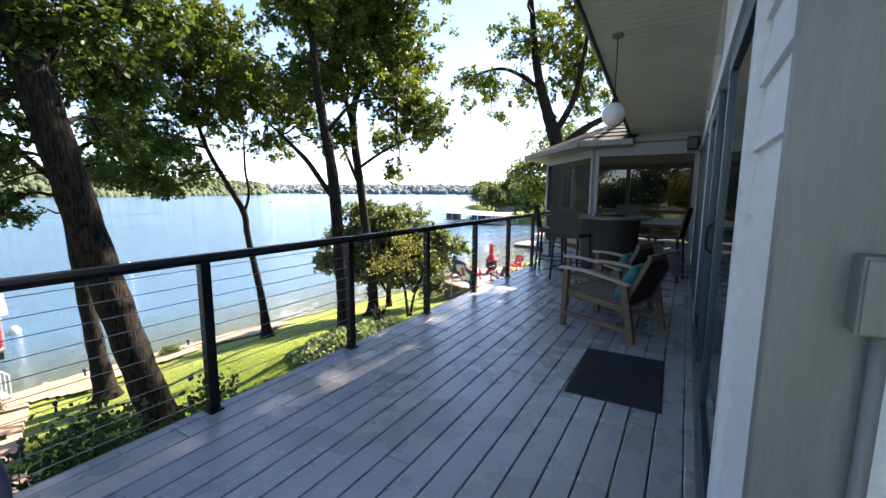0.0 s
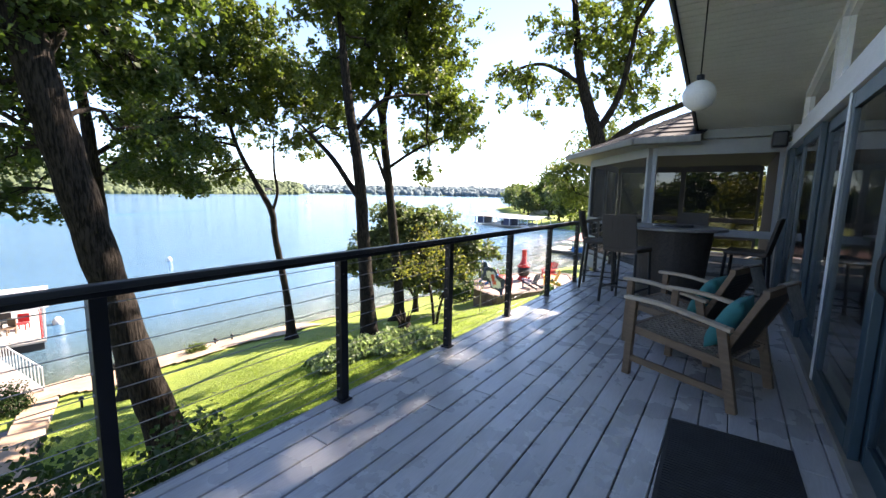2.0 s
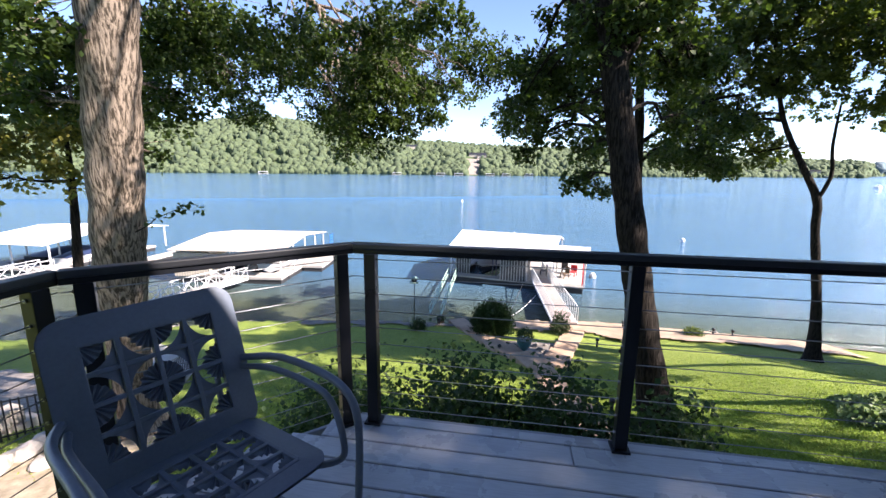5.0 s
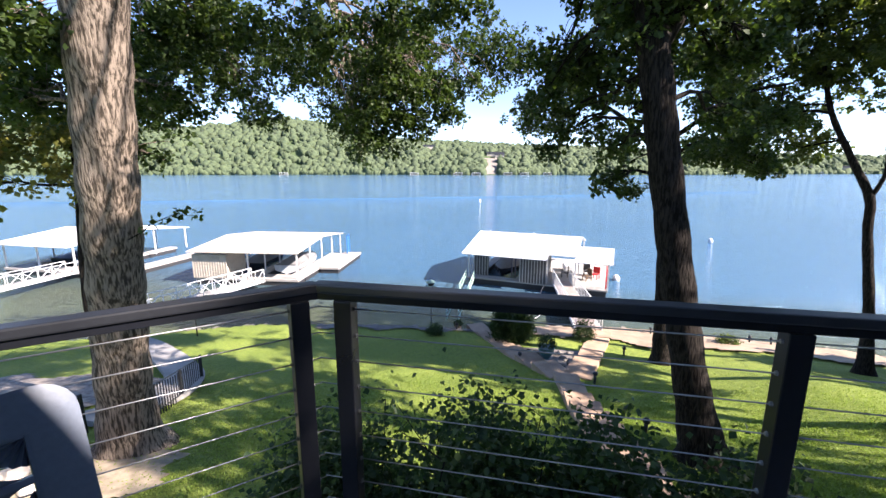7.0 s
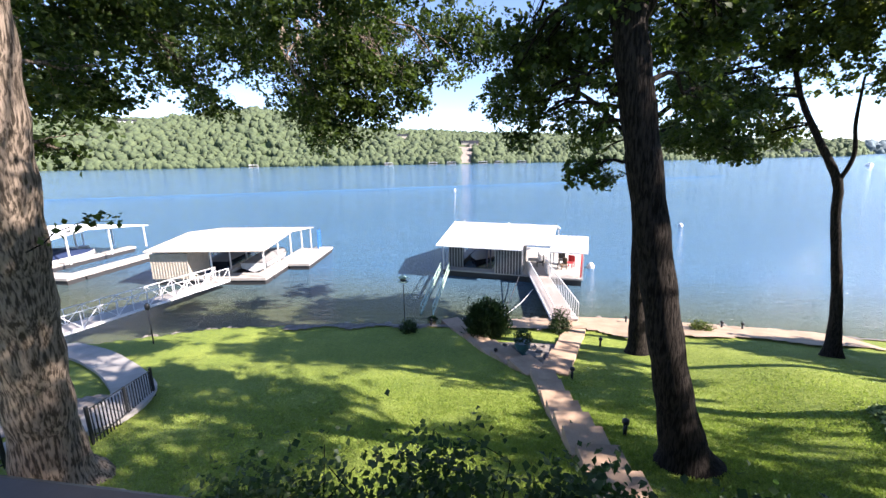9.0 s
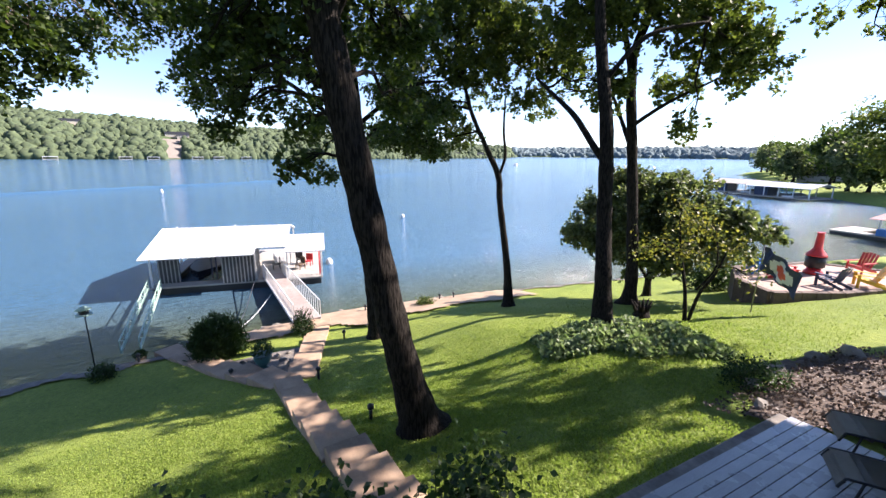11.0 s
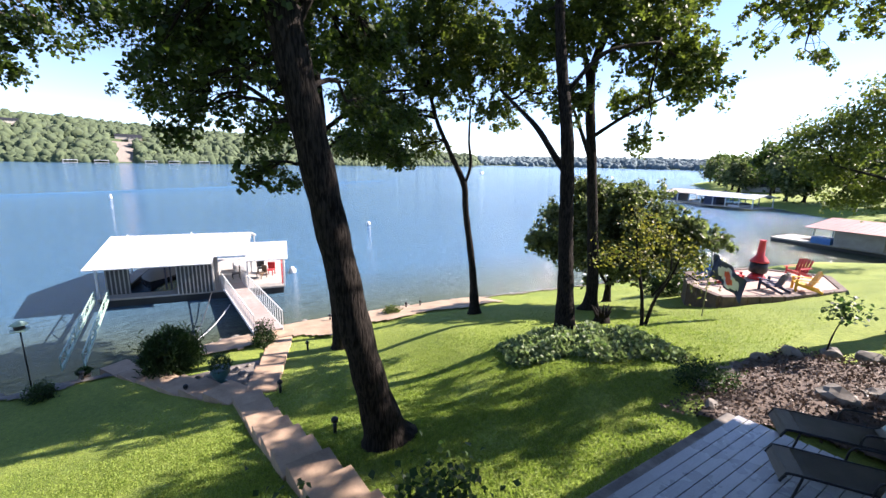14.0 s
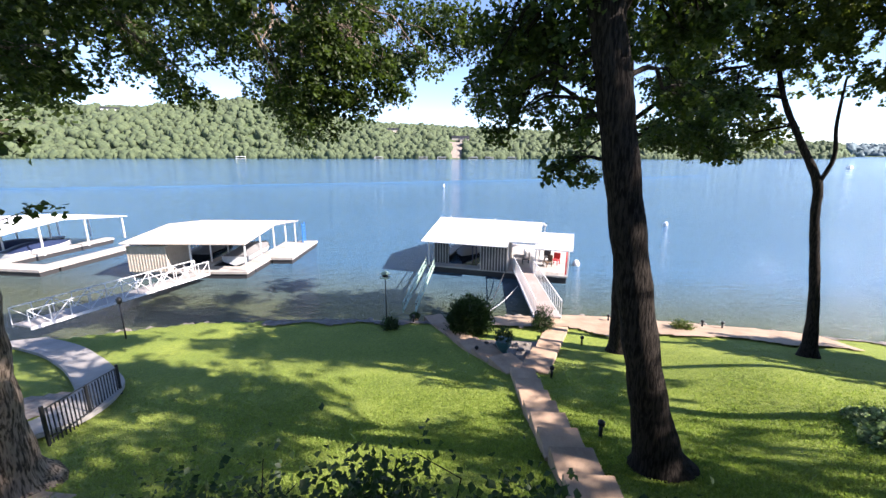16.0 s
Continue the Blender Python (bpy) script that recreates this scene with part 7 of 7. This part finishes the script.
for i in range(nu):
    for j in range(nv):
        f = bm.faces.new((g_[i][j], g_[i][j + 1], g_[i + 1][j + 1], g_[i + 1][j]))
        f.smooth = True
        cu, cv = (i - 8) / 4.6, (j - 6) / 4.2
        r2 = cu * cu + cv * cv
        f.material_index = 2 if r2 < 0.28 else (1 if r2 < 1.0 else 0)
part("cloth", bm, [M_NAVY, M_WHITE, M_CLOTHRED], fp)
# fire patio
PZ = -3.95
patio = empty("fire_patio")
tagged(patio, "raised paved fire patio with a stone edge", "patio", kind="structure")
PP = [(-12.2, 24.8), (-10.9, 22.6), (-9.3, 21.9), (-8.0, 24.4), (-7.0, 28.2), (-8.3, 30.8), (-11.0, 29.2)]
slab(patio, PP, PZ, 0.25, M_PATIO, "paving")
for a, b in zip(PP, PP[1:] + PP[:1]):
    a, b = Vector(a), Vector(b)
    L = (b - a).length
    cnt = max(3, int(L / 0.55))
    for i in range(cnt):
        p, q = a.lerp(b, i / cnt), a.lerp(b, (i + 0.96) / cnt)
        low_z = min(gz(p.x, p.y), gz(q.x, q.y)) - 0.15
        bm = bmesh.new()
        beam(bm, (p.x, p.y, (low_z + PZ + 0.05) / 2), (q.x, q.y, (low_z + PZ + 0.05) / 2), 0.3, max(0.2, PZ + 0.05 - low_z), 0.03)
        part("edge_stone", bm, M_EDGE, patio)


def adirondack(x, y, rz, paint, label):
    t = empty("adirondack_chair", (x, y, PZ), rz)
    tagged(t, label, "chair", "chairs round the fire")
    for i in range(5):
        s = -0.24 + 0.12 * i
        bm = bmesh.new()
        beam(bm, (s, -0.2, 0.28), (s * 1.15, -0.48, 0.98 - abs(s) * 0.25), 0.105, 0.02)
        part("back_slat", bm, paint, t)
        bm = bmesh.new()
        yy = -0.2 + 0.14 * i
        beam(bm, (-0.28, yy, 0.28 + 0.03 * i), (0.28, yy, 0.28 + 0.03 * i), 0.12, 0.02)
        part("seat_slat", bm, paint, t)
    for s in (-0.36, 0.36):
        part("arm", boxed(s - 0.07, s + 0.07, -0.35, 0.45, 0.54, 0.565, bevel=0.005), paint, t)
        part("front_leg", boxed(s * 0.86 - 0.02, s * 0.86 + 0.02, 0.32, 0.42, 0, 0.54), paint, t)
        bm = bmesh.new()
        beam(bm, (s * 0.8, 0.4, 0.36), (s * 0.8, -0.6, 0.06), 0.03, 0.12)
        part("side_rail", bm, paint, t)


adirondack(-9.0, 29.0, 165, M_RED, "red slatted lawn chair by the fire pot")
adirondack(-7.9, 26.4, 120, M_YELLOW, "yellow slatted lawn chair by the fire pot")
adirondack(-8.6, 25.0, 80, M_NAVY, "dark blue slatted lawn chair by the fire pot")
adirondack(-11.2, 24.7, -20, M_BLUE, "blue slatted lawn chair by the fire pot")
adirondack(-10.1, 24.6, -60, M_RED, "red slatted lawn chair by the fire pot")
ck = empty("chiminea", (-9.95, 26.9, PZ))
tagged(ck, "red metal chiminea fire pot with a tall flue", "fire pot")
bm = bmesh.new()
tube(bm, [(0, 0, 0.0), (0, 0, 0.08), (0, 0, 0.3)], [0.38, 0.38, 0.22], 16)
part("base", bm, M_RED, ck)
bm = bmesh.new()
tube(bm, [(0, 0, 0.3), (0, 0, 0.36), (0, 0, 0.8), (0, 0, 0.86)], [0.3, 0.38, 0.38, 0.3], 16)
part("firebox", bm, M_DARKMETAL, ck)
bm = bmesh.new()
tube(bm, [(0, 0, 0.86), (0, 0, 0.95), (0, 0, 1.2), (0, 0, 1.9), (0, 0, 1.96)], [0.42, 0.36, 0.17, 0.13, 0.16], 16)
part("flue", bm, M_RED, ck)
# sapling in the bed
shrub("small_shrub", "leafy shrub beside the fire patio", -13.0, 29.0, 1.3, 1.6, 3500, 41, 0.12, M_OAK_LIT)
shrub("small_shrub", "leafy shrub beside the fire patio", -13.5, 25.4, 1.1, 1.7, 3500, 42, 0.12, M_LEAF_D)
shrub("small_shrub", "sparse low shrub at the mulch bed edge", -5.3, 12.4, 0.6, 0.5, 1800, 43, 0.06, M_LEAF_D)
shrub("small_shrub", "low green shrub at the mulch bed edge", -2.6, 16.6, 0.8, 0.45, 1800, 44, 0.07, M_OAK_LIT)
sp = empty("sapling", (-4.4, 16.3, gz(-4.4, 16.3)))
tagged(sp, "thin sapling with a small leafy top in the bed", "sapling")
bm = bmesh.new()
tube(bm, smooth_path([(0, 0, -0.05), (0.05, 0, 0.6), (0.2, 0, 1.25)], 5), [0.02] * 6 + [0.015] * 5, 6)
part("stem", bm, M_BARK, sp)
rs = np.random.RandomState(77)
v, q, tr = leaves_np(rs, rs.normal(size=(160, 3)) * np.array([0.22, 0.2, 0.16]) + np.array([0.22, 0, 1.35]), 0.12)
o = fast_mesh("leaves", v, q, tr, M_LEAF_D, sp)
o["kind"] = "stuff"


# ---- far woods, houses and boats ----
def clump_cloud(name, label, pts, sizes, material, seed):
    """Many far treetops as lumpy crowns of uneven outline, one object."""
    rs_ = np.random.RandomState(seed)
    bm = bmesh.new()
    bmesh.ops.create_icosphere(bm, subdivisions=2, radius=1)
    base = np.array([v.co[:] for v in bm.verts])
    fc = np.array([[v.index for v in f.verts] for f in bm.faces])
    bm.free()
    nb = len(base)
    V, F = [], []
    for i, (p, s) in enumerate(zip(pts, sizes)):
        j = 1 + 0.28 * rs_.normal(size=(nb, 1))
        V.append(base * j * np.array([s, s, s * 1.1]) + np.array(p))
        F.append(fc + i * nb)
    me_ob = fast_mesh(name, np.concatenate(V), np.zeros((0, 4), int), np.concatenate(F), material, None)
    tagged(me_ob, label, "woods", kind="stuff")
    return me_ob


rs = np.random.RandomState(3)
n = 5600
a = rs.uniform(143, 240, n)
rr = np.interp(a, HILL_A, HILL_R)
r = rr + np.where(rs.rand(n) < 0.16, rs.rand(n) * 7, 6 + rs.rand(n) ** 1.3 * rr * 0.36)
px, py = -1 + r * np.cos(np.radians(a)), 3 + r * np.sin(np.radians(a))
pz = ground_z(px, py)
ok = ~((np.abs(a - 185.5) < 1.1) & (r < rr + 90))
sz = rs.uniform(4.5, 8, n)
clump_cloud("far_woods", "dense green woods on the far hillside", np.stack([px, py, np.maximum(pz, WATER) + sz * 0.3], 1)[ok], sz[ok], M_LEAF_FAR, 4)
n = 1500
a = rs.uniform(97, 143.5, n)
rr = np.interp(a, HILL_A, HILL_R)
r = rr + 10 + rs.rand(n) * rr * 0.25
px, py = -1 + r * np.cos(np.radians(a)), 3 + r * np.sin(np.radians(a))
sz = rs.uniform(12, 22, n)


# distance haze on the ridge is put into the foliage colour as blue-grey
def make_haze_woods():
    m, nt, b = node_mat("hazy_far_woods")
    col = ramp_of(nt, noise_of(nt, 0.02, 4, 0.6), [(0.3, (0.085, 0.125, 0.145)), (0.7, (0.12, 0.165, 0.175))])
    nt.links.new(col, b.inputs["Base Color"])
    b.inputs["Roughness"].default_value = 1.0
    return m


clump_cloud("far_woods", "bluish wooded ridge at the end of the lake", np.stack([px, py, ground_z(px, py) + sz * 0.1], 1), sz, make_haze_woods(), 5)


def far_house(x, y, w, d, h, rz, wall_m):
    t = empty("far_house", (x, y, gz(x, y)), rz)
    tagged(t, "distant house with a pitched roof among trees", "house", "far houses")
    part("wall", boxed(-w / 2, w / 2, -d / 2, d / 2, -3, h), wall_m, t)
    bm = bmesh.new()
    pr = [(-d / 2 - 0.6, h - 0.2), (0, h + d * 0.28), (d / 2 + 0.6, h - 0.2)]
    va = [bm.verts.new((-w / 2 - 0.6, v_, z_)) for v_, z_ in pr]
    vb = [bm.verts.new((w / 2 + 0.6, v_, z_)) for v_, z_ in pr]
    bm.faces.new((va[0], vb[0], vb[1], va[1]))
    bm.faces.new((va[1], vb[1], vb[2], va[2]))
    bm.faces.new(va)
    bm.faces.new(vb[::-1])
    part("roof", bm, M_SHINGLE, t)
    for i in range(4):
        u = -w / 2 + w * (i + 0.5) / 4
        win = part("window", boxed(u - w * 0.07, u + w * 0.07, -d / 2 - 0.12, -d / 2 - 0.01, h * 0.35, h * 0.8), M_DARKMETAL, t)


for ang, dr, w, h, mm in ((185.0, 84, 30, 4, M_TANWALL), (184.4, 70, 16, 6, M_TANWALL), (194, 110, 22, 7, M_TANWALL), (192.2, 100, 16, 6, M_WHITE), (151, 30, 20, 6, M_WHITE), (148, 40, 24, 6, M_TANWALL), (153.5, 25, 16, 5, M_WHITE), (225, 170, 26, 8, M_WHITE)):
    rr = float(np.interp(ang, HILL_A, HILL_R)) + dr
    far_house(-1 + rr * math.cos(radians(ang)), 3 + rr * math.sin(radians(ang)), w, 12, h, ang - 90 + 180, mm)
for ang in (181, 183.2, 187.5, 190, 196, 178, 147, 150, 213):
    rr = float(np.interp(ang, HILL_A, HILL_R)) - 6
    x, y = -1 + rr * math.cos(radians(ang)), 3 + rr * math.sin(radians(ang))
    fdk = empty("far_dock", (x, y, WATER), ang - 90)
    tagged(fdk, "tiny pale dock on the far shore", "dock", "docks on the far shore")
    part("roof", boxed(-7, 7, -5, 5, 3.0, 3.6, bevel=0.2), M_ROOF_METAL, fdk)
    part("deck", boxed(-7, 7, -5, 5, -0.2, 0.5), M_CONC, fdk)
    for sx in (-6.5, 6.5):
        for sy in (-4.5, 4.5):
            part("post", boxed(sx - 0.2, sx + 0.2, sy - 0.2, sy + 0.2, 0.5, 3.0), M_WHITE, fdk)
# cleared tan slope below the far white house
bm = bmesh.new()
rows = []
for r in np.linspace(3, 66, 9):
    row = []
    for a in np.linspace(184.3, 186.5, 9):
        rr = float(np.interp(a, HILL_A, HILL_R)) + r
        x, y = -1 + rr * math.cos(radians(a)), 3 + rr * math.sin(radians(a))
        row.append(bm.verts.new((x, y, gz(x, y) + 0.8)))
    rows.append(row)
for p, q in zip(rows, rows[1:]):
    for k in range(8):
        bm.faces.new((p[k], p[k + 1], q[k + 1], q[k]))
bmesh.ops.recalc_face_normals(bm, faces=bm.faces)
tagged(ob_of("cleared_slope", bm, M_LITTER), "bare tan slope cleared below a far house", "slope", kind="structure")
# headland trees
rh = random.Random(30)
for i in range(24):
    f = i / 23
    x = -128 + 150 * f + rh.uniform(-4, 4)
    line = float(np.interp(x, [-190, -130, -78, -52, -28, -6, 30, 300], [420, 255, 165, 134, 112, 100, 96, 96]))
    y = line + 9 + rh.uniform(0, 22)
    zb = gz(x, y)
    hgt = rh.uniform(10, 14)
    crown = [(x + rh.uniform(-3.4, 3.4), y + rh.uniform(-3, 3), zb + hgt * rh.uniform(0.35, 1.0), rh.uniform(2.4, 3.9)) for _ in range(9)]
    tree("shade_tree", "spreading green shade tree on the headland", [(x, y, zb), (x + 0.3, y, zb + hgt * 0.35), (x, y, zb + hgt * 0.8)], [0.35, 0.28, 0.12], [], crown, 100 + i, leaf=0.85, per_m3=0.5, spray=13, spread=0.8, shell=0.4, leafm=M_LEAF if i % 3 else M_OLIVE, sides=7, twig=0.03)
far_house(-62, 176, 18, 10, 4, 0, M_GREYWALL)
for i, (x, y, hgt) in enumerate(((3.5, 44, 9), (9, 58, 11), (1, 66, 10), (-5, 78, 9))):
    zb = gz(x, y)
    crown = [(x + rh.uniform(-2.6, 2.6), y + rh.uniform(-2.4, 2.4), zb + hgt * rh.uniform(0.3, 1.0), rh.uniform(1.3, 2.1)) for _ in range(9)]
    tree("shade_tree", "yellow-green shade tree behind the porch", [(x, y, zb), (x + 0.2, y, zb + hgt * 0.35), (x, y, zb + hgt * 0.8)], [0.26, 0.2, 0.09], [], crown, 140 + i, leaf=0.3, per_m3=2.6, spray=16, spread=0.4, leafm=M_LEAF_Y if i % 2 == 0 else M_OAK_LIT, sides=7, twig=0.02)
# long low wake left by a passing boat
bm = bmesh.new()
rows = []
for k, p in enumerate(smooth_path([(-70, -190, 0), (-93, -125, 0), (-116, -70, 0), (-161, 24, 0), (-205, 100, 0)], 24)):
    w = 0.9 + 0.3 * math.sin(k * 0.7)
    rows.append([bm.verts.new((p.x + u * w * 0.9, p.y - u * w * 0.4, WATER + z + 0.02 * math.sin(k * 1.3))) for u, z in ((-1.2, -0.06), (-0.45, 0.1), (0.1, 0.22), (0.5, 0.08), (1.3, -0.06))])
for p, q in zip(rows, rows[1:]):
    for k in range(4):
        bm.faces.new((p[k], p[k + 1], q[k + 1], q[k])).smooth = True
bmesh.ops.recalc_face_normals(bm, faces=bm.faces)
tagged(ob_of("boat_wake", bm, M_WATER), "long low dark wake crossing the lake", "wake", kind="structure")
# speed boat and buoys
sb = empty("speed_boat", (-330, 250, WATER), 40)
tagged(sb, "small white motor boat far out on the lake", "boat")
part("hull", boxed(-1.3, 1.3, -4, 4, -0.2, 1.1, bevel=0.5), M_WHITE, sb)
part("cabin", boxed(-0.9, 0.9, -1, 1.5, 1.1, 2.0, bevel=0.3), M_WHITE, sb)
for x, y in ((-120, -12), (-37, 10), (-60, 26)):
    by = empty("buoy", (x, y, WATER))
    tagged(by, "white marker buoy floating on the lake", "buoy")
    bm = bmesh.new()
    tube(bm, [(0, 0, -0.2), (0, 0, 0.25), (0, 0, 0.5 if x > -100 else 0.9)], [0.3, 0.3, 0.12], 10)
    part("float", bm, M_WHITE, by)
